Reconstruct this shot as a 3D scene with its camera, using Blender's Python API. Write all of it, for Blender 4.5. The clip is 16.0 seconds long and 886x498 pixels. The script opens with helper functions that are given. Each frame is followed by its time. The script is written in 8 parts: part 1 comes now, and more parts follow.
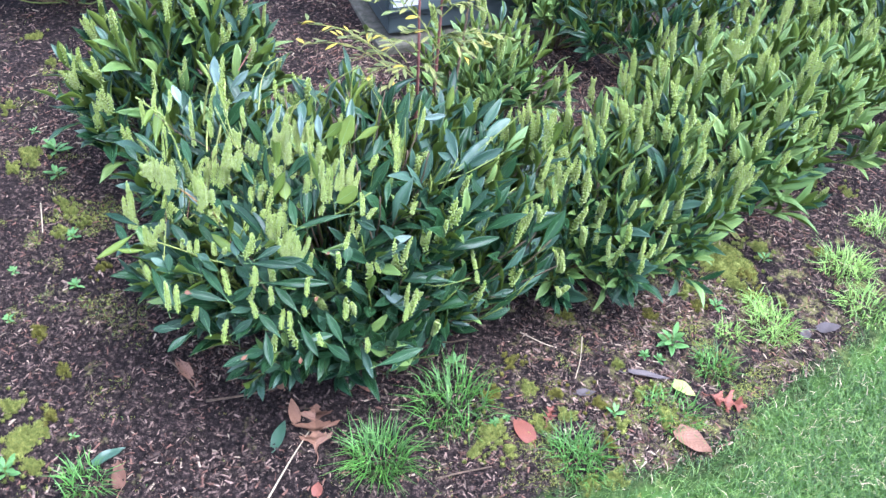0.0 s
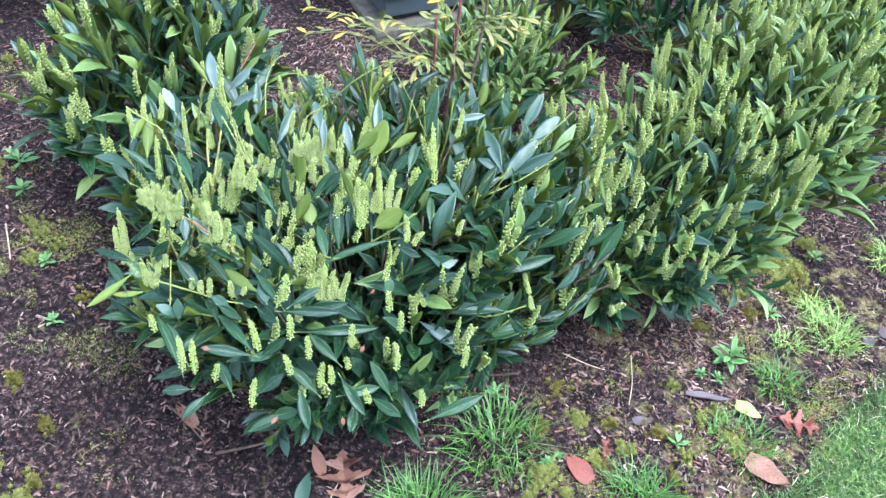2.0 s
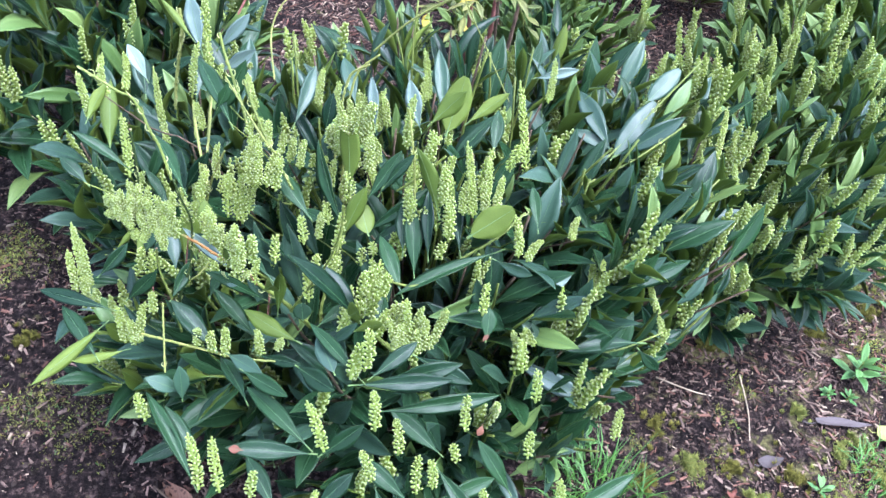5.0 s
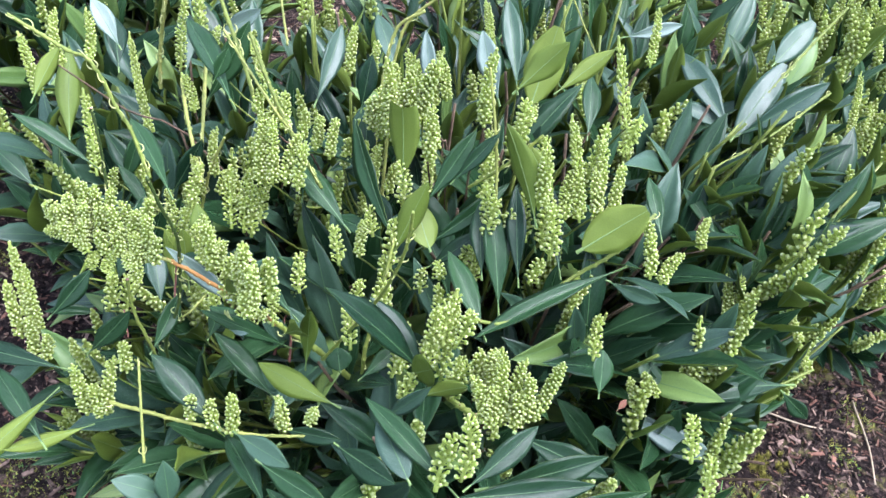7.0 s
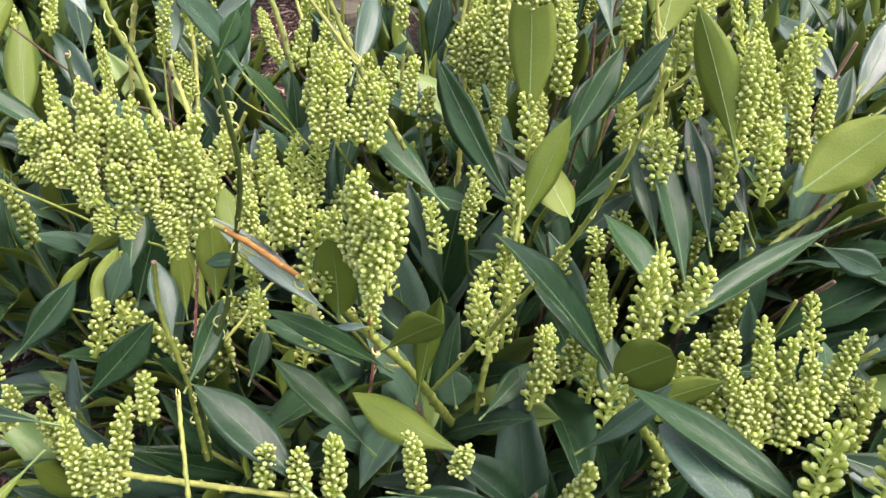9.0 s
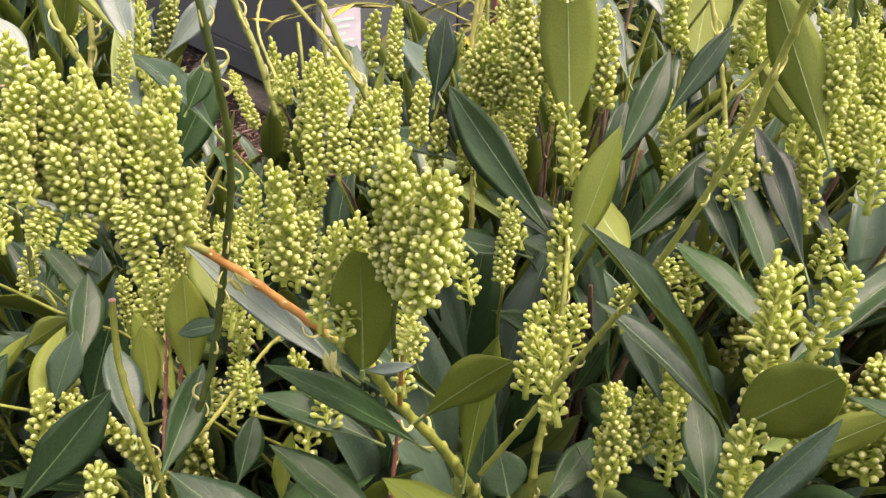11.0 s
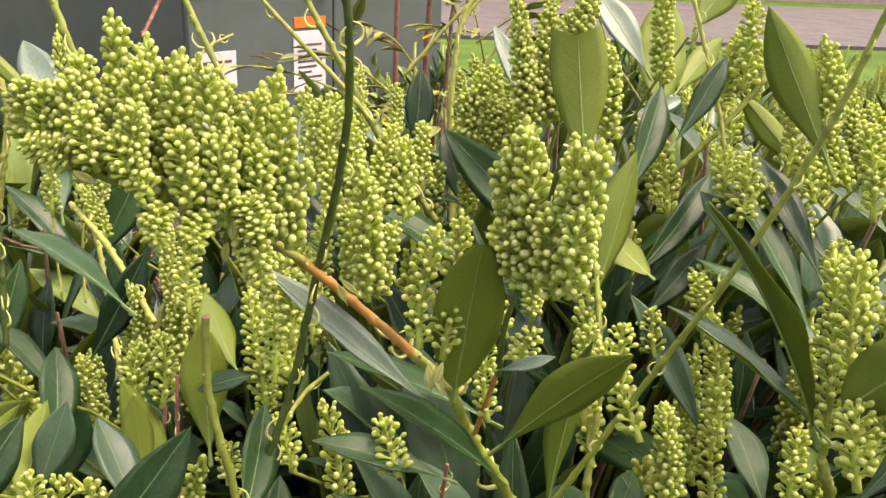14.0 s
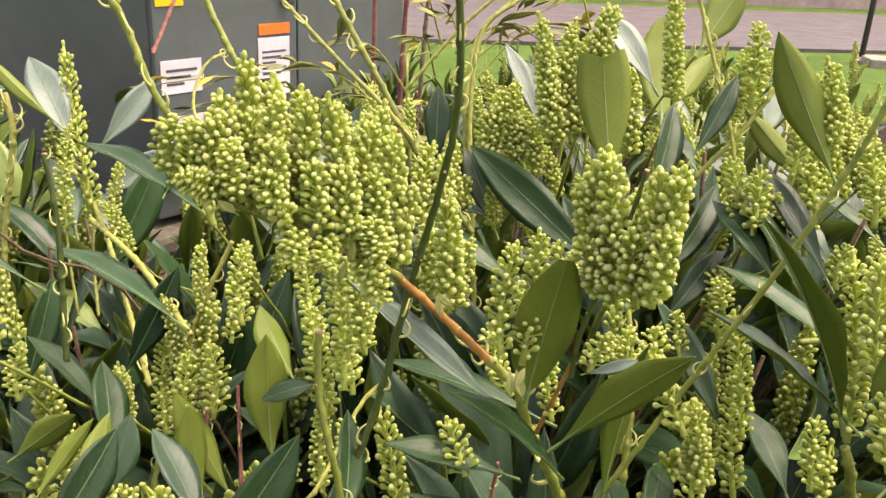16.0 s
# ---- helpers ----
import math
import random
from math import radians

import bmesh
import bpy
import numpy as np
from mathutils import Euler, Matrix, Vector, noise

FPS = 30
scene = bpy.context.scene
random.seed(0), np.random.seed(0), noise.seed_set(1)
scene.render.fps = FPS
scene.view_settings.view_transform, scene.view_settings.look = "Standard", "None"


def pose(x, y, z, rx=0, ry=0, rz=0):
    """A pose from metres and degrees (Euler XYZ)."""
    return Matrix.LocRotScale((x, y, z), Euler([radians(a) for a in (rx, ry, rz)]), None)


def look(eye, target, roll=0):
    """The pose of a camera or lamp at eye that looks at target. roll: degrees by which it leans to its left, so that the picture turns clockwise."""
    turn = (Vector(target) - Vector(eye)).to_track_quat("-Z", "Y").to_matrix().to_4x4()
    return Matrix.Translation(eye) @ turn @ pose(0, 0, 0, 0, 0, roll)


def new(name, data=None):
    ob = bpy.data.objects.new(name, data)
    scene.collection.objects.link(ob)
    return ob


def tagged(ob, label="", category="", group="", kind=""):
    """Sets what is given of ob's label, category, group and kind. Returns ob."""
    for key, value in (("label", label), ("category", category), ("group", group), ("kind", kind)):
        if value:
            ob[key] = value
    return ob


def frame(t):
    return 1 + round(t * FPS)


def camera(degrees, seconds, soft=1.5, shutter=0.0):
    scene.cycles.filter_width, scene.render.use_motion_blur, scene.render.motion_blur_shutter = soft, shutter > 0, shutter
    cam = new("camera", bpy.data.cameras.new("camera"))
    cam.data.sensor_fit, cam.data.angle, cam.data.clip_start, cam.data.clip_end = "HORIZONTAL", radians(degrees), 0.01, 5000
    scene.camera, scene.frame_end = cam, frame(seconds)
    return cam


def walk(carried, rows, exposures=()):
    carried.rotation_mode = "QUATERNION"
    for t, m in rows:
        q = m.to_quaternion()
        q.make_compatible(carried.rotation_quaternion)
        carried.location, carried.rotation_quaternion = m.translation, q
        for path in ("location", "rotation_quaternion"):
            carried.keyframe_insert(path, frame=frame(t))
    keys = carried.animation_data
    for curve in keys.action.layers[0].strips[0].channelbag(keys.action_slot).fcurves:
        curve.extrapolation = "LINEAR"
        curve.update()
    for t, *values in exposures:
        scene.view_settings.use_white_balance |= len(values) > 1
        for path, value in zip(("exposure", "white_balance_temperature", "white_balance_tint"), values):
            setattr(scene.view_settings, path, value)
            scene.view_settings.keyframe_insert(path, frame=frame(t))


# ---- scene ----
# ---------------------------------------------------------------- camera and light settings
EXPOSURES = [(0.0, 2.48, 5100, 17), (4.0, 2.43, 5150, 19), (7.2, 2.19, 5620, 18), (8.2, 2.12, 6200, 20), (11.0, 2.09, 7900, 34), (14.0, 2.10, 8500, 19), (16.0, 2.10, 8200, 24)]
SKY, SUN = 0.15, 1.2
cam = camera(55.25, 16.0)
PATH = [
    (0, (-0.0000, -0.0000, 1.5500), (-0.0000, 0.3661, 1.2095), 4.10),
    (0.5, (-0.0308, 0.0593, 1.5298), (-0.0256, 0.4231, 1.1868), 4.38),
    (1, (-0.0739, 0.1150, 1.5009), (-0.0611, 0.4759, 1.1550), 4.77),
    (1.5, (-0.1142, 0.1713, 1.4727), (-0.0963, 0.5298, 1.1246), 4.45),
    (2, (-0.1519, 0.2234, 1.4366), (-0.1284, 0.5813, 1.0882), 4.80),
    (2.5, (-0.1889, 0.2780, 1.3940), (-0.1582, 0.6357, 1.0460), 5.28),
    (3, (-0.2259, 0.3179, 1.3631), (-0.1898, 0.6755, 1.0155), 5.42),
    (3.5, (-0.2557, 0.3581, 1.3323), (-0.2149, 0.7143, 0.9838), 5.57),
    (4, (-0.2806, 0.4159, 1.2861), (-0.2320, 0.7681, 0.9344), 6.20),
    (4.2, (-0.2920, 0.4446, 1.2646), (-0.2402, 0.7945, 0.9112), 6.49),
    (6.3, (-0.3260, 0.7010, 1.0230), (-0.2712, 1.0498, 0.6690), 4.80),
    (6.5, (-0.3330, 0.7180, 1.0170), (-0.2782, 1.0650, 0.6612), 4.80),
    (7, (-0.3510, 0.7520, 0.9860), (-0.2975, 1.0996, 0.6306), 4.60),
    (7.5, (-0.3820, 0.7760, 0.9380), (-0.3273, 1.1287, 0.5878), 4.20),
    (8, (-0.4100, 0.8060, 0.8900), (-0.3428, 1.1647, 0.5483), 3.50),
    (8.5, (-0.4300, 0.8350, 0.8370), (-0.3467, 1.2046, 0.5107), 3.60),
    (8.7, (-0.4370, 0.8430, 0.8200), (-0.3470, 1.2180, 0.5018), 3.80),
    (10.8, (-0.4628, 0.9017, 0.7138), (-0.3374, 1.3189, 0.4684), 1.82),
    (11, (-0.4612, 0.9059, 0.7154), (-0.3327, 1.3254, 0.4756), 1.98),
    (11.5, (-0.4757, 0.9096, 0.7087), (-0.3401, 1.3339, 0.4815), 2.52),
    (12, (-0.4883, 0.9171, 0.7039), (-0.3396, 1.3429, 0.4881), 2.79),
    (12.5, (-0.5001, 0.9246, 0.6875), (-0.3332, 1.3513, 0.4873), 2.25),
    (13, (-0.5085, 0.9286, 0.6800), (-0.3260, 1.3547, 0.4926), 2.11),
    (13.5, (-0.5154, 0.9306, 0.6770), (-0.3157, 1.3505, 0.4932), 2.61),
    (14, (-0.5273, 0.9283, 0.6797), (-0.3116, 1.3429, 0.5019), 2.81),
    (14.5, (-0.5422, 0.9292, 0.6845), (-0.3165, 1.3407, 0.5120), 3.02),
    (15, (-0.5562, 0.9321, 0.6850), (-0.3246, 1.3413, 0.5150), 3.08),
    (15.5, (-0.5700, 0.9344, 0.6826), (-0.3315, 1.3392, 0.5114), 3.36),
    (16, (-0.5703, 0.9313, 0.6889), (-0.3280, 1.3320, 0.5136), 3.14),
]
walk(cam, [(t, look(e, g, r)) for t, e, g, r in PATH], EXPOSURES)

# ---------------------------------------------------------------- world and light
world = bpy.data.worlds.new("overcast")
scene.world = world
world.use_nodes = True
wn, wl = world.node_tree.nodes, world.node_tree.links
sky = wn.new("ShaderNodeTexSky")
sky.sky_type, sky.sun_disc = "NISHITA", False
sky.sun_elevation, sky.sun_rotation = radians(66), radians(112)
sky.air_density, sky.dust_density, sky.ozone_density = 1.0, 3.5, 1.0
soften = wn.new("ShaderNodeHueSaturation")
soften.inputs["Saturation"].default_value = 0.5
wl.new(sky.outputs[0], soften.inputs["Color"])
wl.new(soften.outputs[0], wn["Background"].inputs[0])
wn["Background"].inputs[1].default_value = SKY
sun = new("sun", bpy.data.lights.new("sun", "SUN"))
sun.data.energy, sun.data.angle, sun.data.color = SUN, radians(40), (1.0, 0.97, 0.92)
sun.matrix_world = look((1.5, 0.8, 3.65), (0, 1.4, 0))


# ---------------------------------------------------------------- materials
def material(name):
    m = bpy.data.materials.new(name)
    m.use_nodes = True
    t = m.node_tree
    return m, t.nodes, t.links, t.nodes["Principled BSDF"]


def ramp(nodes, stops):
    r = nodes.new("ShaderNodeValToRGB")
    e = r.color_ramp.elements
    e[0].position, e[0].color = stops[0][0], (*stops[0][1], 1)
    e[1].position, e[1].color = stops[-1][0], (*stops[-1][1], 1)
    for p, c in stops[1:-1]:
        n = e.new(p)
        n.color = (*c, 1)
    return r


def noise_tex(nodes, links, scale, detail=4.0, rough=0.6, coords=None):
    n = nodes.new("ShaderNodeTexNoise")
    n.inputs["Scale"].default_value, n.inputs["Detail"].default_value, n.inputs["Roughness"].default_value = scale, detail, rough
    if coords is not None:
        links.new(coords, n.inputs["Vector"])
    return n


def mixed(nodes, links, a, b, fac, mode="MIX"):
    m = nodes.new("ShaderNodeMix")
    m.data_type, m.blend_type = "RGBA", mode
    for value, slot in ((fac, 0), (a, 6), (b, 7)):
        if isinstance(value, (int, float)):
            m.inputs[slot].default_value = value
        elif isinstance(value, tuple):
            m.inputs[slot].default_value = (*value, 1)
        else:
            links.new(value, m.inputs[slot])
    return m.outputs[2]


def bump(nodes, links, bsdf, height, strength, distance):
    b = nodes.new("ShaderNodeBump")
    b.inputs["Strength"].default_value, b.inputs["Distance"].default_value = strength, distance
    links.new(height, b.inputs["Height"])
    links.new(b.outputs[0], bsdf.inputs["Normal"])


def speckled(name, dark, light, scale, rough=0.7, bump_strength=0.3, bump_size=0.002, vary=0.35, spec=0.3, detail=6.0):
    """Two tones broken by noise at two scales, with each piece's own shade."""
    m, n, l, b = material(name)
    co = n.new("ShaderNodeTexCoord").outputs["Object"]
    fine, broad = noise_tex(n, l, scale, detail, 0.65, co), noise_tex(n, l, scale * 0.13, 3.0, 0.5, co)
    r = ramp(n, [(0.32, dark), (0.68, light)])
    l.new(fine.outputs[0], r.inputs[0])
    own = n.new("ShaderNodeObjectInfo").outputs["Random"]
    isl = n.new("ShaderNodeNewGeometry").outputs["Random Per Island"]
    add = n.new("ShaderNodeMath")
    add.operation = "ADD"
    l.new(own, add.inputs[0]), l.new(isl, add.inputs[1])
    wrap = n.new("ShaderNodeMath")
    wrap.operation = "FRACT"
    l.new(add.outputs[0], wrap.inputs[0])
    tone = ramp(n, [(0.0, (1 - vary,) * 3), (1.0, (1 + vary,) * 3)])
    l.new(wrap.outputs[0], tone.inputs[0])
    c = mixed(n, l, r.outputs[0], tone.outputs[0], 1.0, "MULTIPLY")
    wide = ramp(n, [(0.3, (0.72, 0.74, 0.72)), (0.7, (1.15, 1.12, 1.08))])
    l.new(broad.outputs[0], wide.inputs[0])
    c = mixed(n, l, c, wide.outputs[0], 1.0, "MULTIPLY")
    l.new(c, b.inputs["Base Color"])
    b.inputs["Roughness"].default_value = rough
    b.inputs["Specular IOR Level"].default_value = spec
    bump(n, l, b, fine.outputs[0], bump_strength, bump_size)
    return m


def leaf_material(name, deep, fresh, vein, rough, spec, vein_amount, bloom=0.0):
    """Leaf blade: side veins run out from the midrib along the UV map; each leaf has its own shade."""
    m, n, l, b = material(name)
    uv = n.new("ShaderNodeUVMap").outputs[0]
    sep = n.new("ShaderNodeSeparateXYZ")
    l.new(uv, sep.inputs[0])

    def math_node(op, a, c):
        k = n.new("ShaderNodeMath")
        k.operation = op
        for i, v in enumerate((a, c)):
            if isinstance(v, (int, float)):
                k.inputs[i].default_value = v
            else:
                l.new(v, k.inputs[i])
        return k.outputs[0]

    side = math_node("ABSOLUTE", math_node("SUBTRACT", sep.outputs[0], 0.5), 0)
    warp = noise_tex(n, l, 5.0, 3.0, 0.6, uv)
    along = math_node("SUBTRACT", math_node("MULTIPLY", sep.outputs[1], 30.0), math_node("MULTIPLY", side, 17.0))
    along = math_node("ADD", along, math_node("MULTIPLY", warp.outputs[0], 5.0))
    rib = math_node("POWER", math_node("ABSOLUTE", math_node("SINE", along, 0), 0), 14.0)
    co = n.new("ShaderNodeTexCoord").outputs["Object"]
    patch = noise_tex(n, l, 2.2, 3.0, 0.5, uv)
    grain = noise_tex(n, l, 55.0, 4.0, 0.6, uv)
    own = n.new("ShaderNodeObjectInfo").outputs["Random"]
    isl = n.new("ShaderNodeNewGeometry").outputs["Random Per Island"]
    shade = math_node("FRACT", math_node("ADD", own, isl), 0)
    mixer = math_node("ADD", math_node("MULTIPLY", shade, 0.7), math_node("MULTIPLY", patch.outputs[0], 0.45))
    r = ramp(n, [(0.15, deep), (1.0, fresh)])
    l.new(mixer, r.inputs[0])
    c = mixed(n, l, r.outputs[0], vein, math_node("MULTIPLY", rib, vein_amount))
    g = ramp(n, [(0.3, (0.8, 0.8, 0.8)), (0.7, (1.15, 1.15, 1.15))])
    l.new(grain.outputs[0], g.inputs[0])
    c = mixed(n, l, c, g.outputs[0], 1.0, "MULTIPLY")
    if bloom:
        dust, where = noise_tex(n, l, 38.0, 5.0, 0.75, uv), noise_tex(n, l, 1.6, 2.0, 0.5, co)
        speck, area = ramp(n, [(0.52, (0, 0, 0)), (0.70, (1, 1, 1))]), ramp(n, [(0.45, (0, 0, 0)), (0.62, (1, 1, 1))])
        l.new(dust.outputs[0], speck.inputs[0])
        l.new(math_node("FRACT", math_node("ADD", shade, where.outputs[0]), 0), area.inputs[0])
        amount = math_node("MULTIPLY", math_node("MULTIPLY", speck.outputs[0], area.outputs[0]), bloom)
        c = mixed(n, l, c, (0.20, 0.25, 0.22), amount)
    l.new(c, b.inputs["Base Color"])
    rr = n.new("ShaderNodeMapRange")
    rr.inputs["To Min"].default_value, rr.inputs["To Max"].default_value = rough * 0.8, rough * 1.35
    l.new(patch.outputs[0], rr.inputs[0])
    l.new(rr.outputs[0], b.inputs["Roughness"])
    b.inputs["Specular IOR Level"].default_value = spec
    height = math_node("ADD", math_node("MULTIPLY", rib, -0.15), math_node("MULTIPLY", grain.outputs[0], 0.5))
    bump(n, l, b, height, 0.4, 0.0006)
    return m


def plain(name, colour, rough=0.6, spec=0.3, metal=0.0):
    m, n, l, b = material(name)
    b.inputs["Base Color"].default_value, b.inputs["Roughness"].default_value = (*colour, 1), rough
    b.inputs["Specular IOR Level"].default_value, b.inputs["Metallic"].default_value = spec, metal
    return m


LEAF_TOP = leaf_material("laurel_leaf_top", (0.006, 0.020, 0.010), (0.021, 0.055, 0.018), (0.035, 0.078, 0.034), 0.27, 0.20, 0.14, 0.12)
LEAF_UNDER = leaf_material("laurel_leaf_underside", (0.080, 0.126, 0.016), (0.145, 0.196, 0.030), (0.12, 0.18, 0.038), 0.5, 0.30, 0.10)
# lighter blue-green: sky sheen put into the base colour; also dull bluish leaves
LEAF_BLUE = leaf_material("laurel_leaf_blue_sheen", (0.018, 0.044, 0.027), (0.042, 0.084, 0.048), (0.060, 0.11, 0.066), 0.32, 0.34, 0.13, 0.35)
# pale grey: sky sheen painted into the leaf colour; also for pale leaves
LEAF_PALE = leaf_material("laurel_leaf_pale_sheen", (0.070, 0.110, 0.088), (0.125, 0.175, 0.140), (0.15, 0.205, 0.165), 0.40, 0.40, 0.2, 0.25)
LEAF_YOUNG = leaf_material("laurel_leaf_young", (0.062, 0.118, 0.026), (0.165, 0.235, 0.062), (0.11, 0.18, 0.055), 0.42, 0.35, 0.12)
LEAF_BRACT = leaf_material("pale_bract", (0.34, 0.36, 0.12), (0.52, 0.52, 0.22), (0.5, 0.5, 0.2), 0.5, 0.3, 0.1)
RIB = speckled("leaf_midrib", (0.12, 0.19, 0.06), (0.18, 0.26, 0.09), 300, 0.5, 0.1, 0.0005, 0.15)
RIB_DARK = speckled("leaf_midrib_green", (0.055, 0.11, 0.045), (0.085, 0.15, 0.065), 300, 0.5, 0.1, 0.0005, 0.15)
CALYX = speckled("bud_stalk", (0.40, 0.495, 0.115), (0.50, 0.585, 0.18), 700, 0.6, 0.15, 0.0003, 0.16)


def bud_material():
    """A closed flower: green where the cup holds it, paling to cream-green petals at its tip (V of the UV map)."""
    m, n, l, b = material("flower_bud")
    sep = n.new("ShaderNodeSeparateXYZ")
    l.new(n.new("ShaderNodeUVMap").outputs[0], sep.inputs[0])
    petals = ramp(n, [(0.20, (0.43, 0.52, 0.150)), (0.58, (0.50, 0.58, 0.210)), (0.80, (0.54, 0.61, 0.285)), (0.98, (0.66, 0.69, 0.43))])
    l.new(sep.outputs[1], petals.inputs[0])
    isl = n.new("ShaderNodeNewGeometry").outputs["Random Per Island"]
    own = n.new("ShaderNodeObjectInfo").outputs["Random"]
    tone = ramp(n, [(0.0, (0.82, 0.84, 0.74)), (0.6, (1.0, 1.0, 1.0)), (1.0, (1.12, 1.08, 1.12))])
    l.new(isl, tone.inputs[0])
    shade = ramp(n, [(0.0, (0.90, 0.93, 0.86)), (1.0, (1.06, 1.04, 1.06))])
    l.new(own, shade.inputs[0])
    c = mixed(n, l, mixed(n, l, petals.outputs[0], tone.outputs[0], 1.0, "MULTIPLY"), shade.outputs[0], 1.0, "MULTIPLY")
    l.new(c, b.inputs["Base Color"])
    b.inputs["Roughness"].default_value, b.inputs["Specular IOR Level"].default_value = 0.7, 0.12
    co = n.new("ShaderNodeTexCoord").outputs["Object"]
    bump(n, l, b, noise_tex(n, l, 1100, 4.0, 0.7, co).outputs[0], 0.5, 0.0005)
    return m


BUD = bud_material()


def let_light_through(m, share, tint):
    """Thin, juicy tissue: part of the light passes through."""
    n, l = m.node_tree.nodes, m.node_tree.links
    b = n["Principled BSDF"]
    t, mix = n.new("ShaderNodeBsdfTranslucent"), n.new("ShaderNodeMixShader")
    l.new(mixed(n, l, b.inputs["Base Color"].links[0].from_socket, tint, 1.0, "MULTIPLY"), t.inputs["Color"])
    mix.inputs[0].default_value = share
    l.new(b.outputs[0], mix.inputs[1])
    l.new(t.outputs[0], mix.inputs[2])
    l.new(mix.outputs[0], n["Material Output"].inputs["Surface"])


let_light_through(BUD, 0.55, (1.15, 1.12, 0.9))
let_light_through(CALYX, 0.5, (1.2, 1.18, 0.85))
let_light_through(LEAF_UNDER, 0.22, (1.6, 1.6, 0.6))
STEM = speckled("green_stem", (0.10, 0.14, 0.025), (0.19, 0.22, 0.045), 260, 0.55, 0.3, 0.0006, 0.15)
STEM_DARK = speckled("dark_green_stem", (0.022, 0.042, 0.009), (0.050, 0.075, 0.015), 260, 0.55, 0.3, 0.0006, 0.15)
STEM_YELLOW = speckled("yellow_green_stem", (0.17, 0.20, 0.045), (0.28, 0.29, 0.075), 260, 0.55, 0.3, 0.0006, 0.15)
STEM_ORANGE = speckled("orange_stem", (0.20, 0.10, 0.03), (0.34, 0.17, 0.05), 120, 0.5, 0.25, 0.0006, 0.12)
STEM_RED = speckled("red_brown_twig", (0.12, 0.045, 0.035), (0.24, 0.10, 0.08), 260, 0.7, 0.4, 0.0008, 0.2)
BARK = speckled("brown_bark", (0.05, 0.035, 0.022), (0.15, 0.10, 0.065), 150, 0.85, 0.6, 0.002, 0.25)
SCALE = speckled("bud_scale", (0.34, 0.37, 0.12), (0.50, 0.50, 0.21), 400, 0.55, 0.2, 0.0005, 0.2)
CUT = speckled("cut_wood", (0.42, 0.22, 0.16), (0.55, 0.36, 0.26), 600, 0.7, 0.2, 0.0003, 0.1)
RUST = speckled("dried_leaf_tip", (0.09, 0.034, 0.020), (0.20, 0.080, 0.046), 300, 0.7, 0.2, 0.0004, 0.2)

CHIP = speckled("mulch_chip", (0.034, 0.024, 0.021), (0.195, 0.134, 0.104), 120, 0.85, 0.5, 0.001, 0.85, 0.15)
CHIP_PALE = speckled("pale_mulch_chip", (0.16, 0.12, 0.088), (0.38, 0.295, 0.205), 150, 0.85, 0.5, 0.001, 0.4)
CHIP_RED = speckled("reddish_mulch_chip", (0.045, 0.022, 0.017), (0.16, 0.085, 0.060), 120, 0.85, 0.5, 0.001, 0.7, 0.15)
CRUMB = speckled("soil_crumb", (0.010, 0.008, 0.007), (0.062, 0.045, 0.037), 200, 0.95, 0.6, 0.001, 0.6, 0.1)
MOSS = speckled("moss", (0.090, 0.110, 0.024), (0.30, 0.315, 0.080), 160, 0.9, 0.8, 0.004, 0.25, 0.1)
MOSS_DARK = speckled("dark_moss", (0.06, 0.06, 0.014), (0.21, 0.195, 0.04), 160, 0.9, 0.8, 0.004, 0.25, 0.1)
GRASS = speckled("grass_blade", (0.022, 0.080, 0.009), (0.098, 0.205, 0.034), 60, 0.5, 0.1, 0.0005, 0.45, 0.3)
LAWN = speckled("lawn_blade", (0.020, 0.056, 0.010), (0.078, 0.145, 0.030), 60, 0.5, 0.1, 0.0005, 0.5, 0.3)
LAWN_PALE = speckled("pale_lawn_blade", (0.07, 0.13, 0.025), (0.16, 0.23, 0.06), 60, 0.5, 0.1, 0.0005, 0.4, 0.3)
GRASS_PALE = speckled("pale_grass_blade", (0.10, 0.20, 0.03), (0.24, 0.36, 0.075), 60, 0.5, 0.1, 0.0005, 0.35, 0.3)
WEED = leaf_material("weed_leaf", (0.05, 0.14, 0.03), (0.12, 0.24, 0.06), (0.2, 0.32, 0.12), 0.5, 0.35, 0.3)
DEAD = leaf_material("dead_oak_leaf", (0.075, 0.034, 0.020), (0.26, 0.14, 0.085), (0.10, 0.045, 0.028), 0.6, 0.25, 0.6)
DEAD_RED = leaf_material("red_oak_leaf", (0.075, 0.022, 0.014), (0.24, 0.085, 0.052), (0.11, 0.035, 0.022), 0.55, 0.25, 0.6)
DEAD_GREY = leaf_material("grey_dead_leaf", (0.045, 0.036, 0.034), (0.13, 0.105, 0.10), (0.07, 0.055, 0.05), 0.6, 0.25, 0.6)
DEAD_YELLOW = leaf_material("yellow_leaf", (0.22, 0.23, 0.05), (0.30, 0.30, 0.08), (0.5, 0.5, 0.2), 0.55, 0.3, 0.3)
NANDINA = leaf_material("yellow_green_leaflet", (0.055, 0.085, 0.020), (0.19, 0.18, 0.042), (0.4, 0.4, 0.12), 0.5, 0.35, 0.2)
NANDINA_GOLD = leaf_material("golden_leaflet", (0.26, 0.20, 0.024), (0.44, 0.34, 0.040), (0.5, 0.42, 0.08), 0.5, 0.3, 0.2)
STRAW = speckled("dry_stalk", (0.34, 0.26, 0.17), (0.5, 0.42, 0.3), 200, 0.8, 0.3, 0.001, 0.2)
CABINET = speckled("grey_green_paint", (0.052, 0.068, 0.070), (0.066, 0.084, 0.086), 14, 0.42, 0.1, 0.0006, 0.04, 0.4)
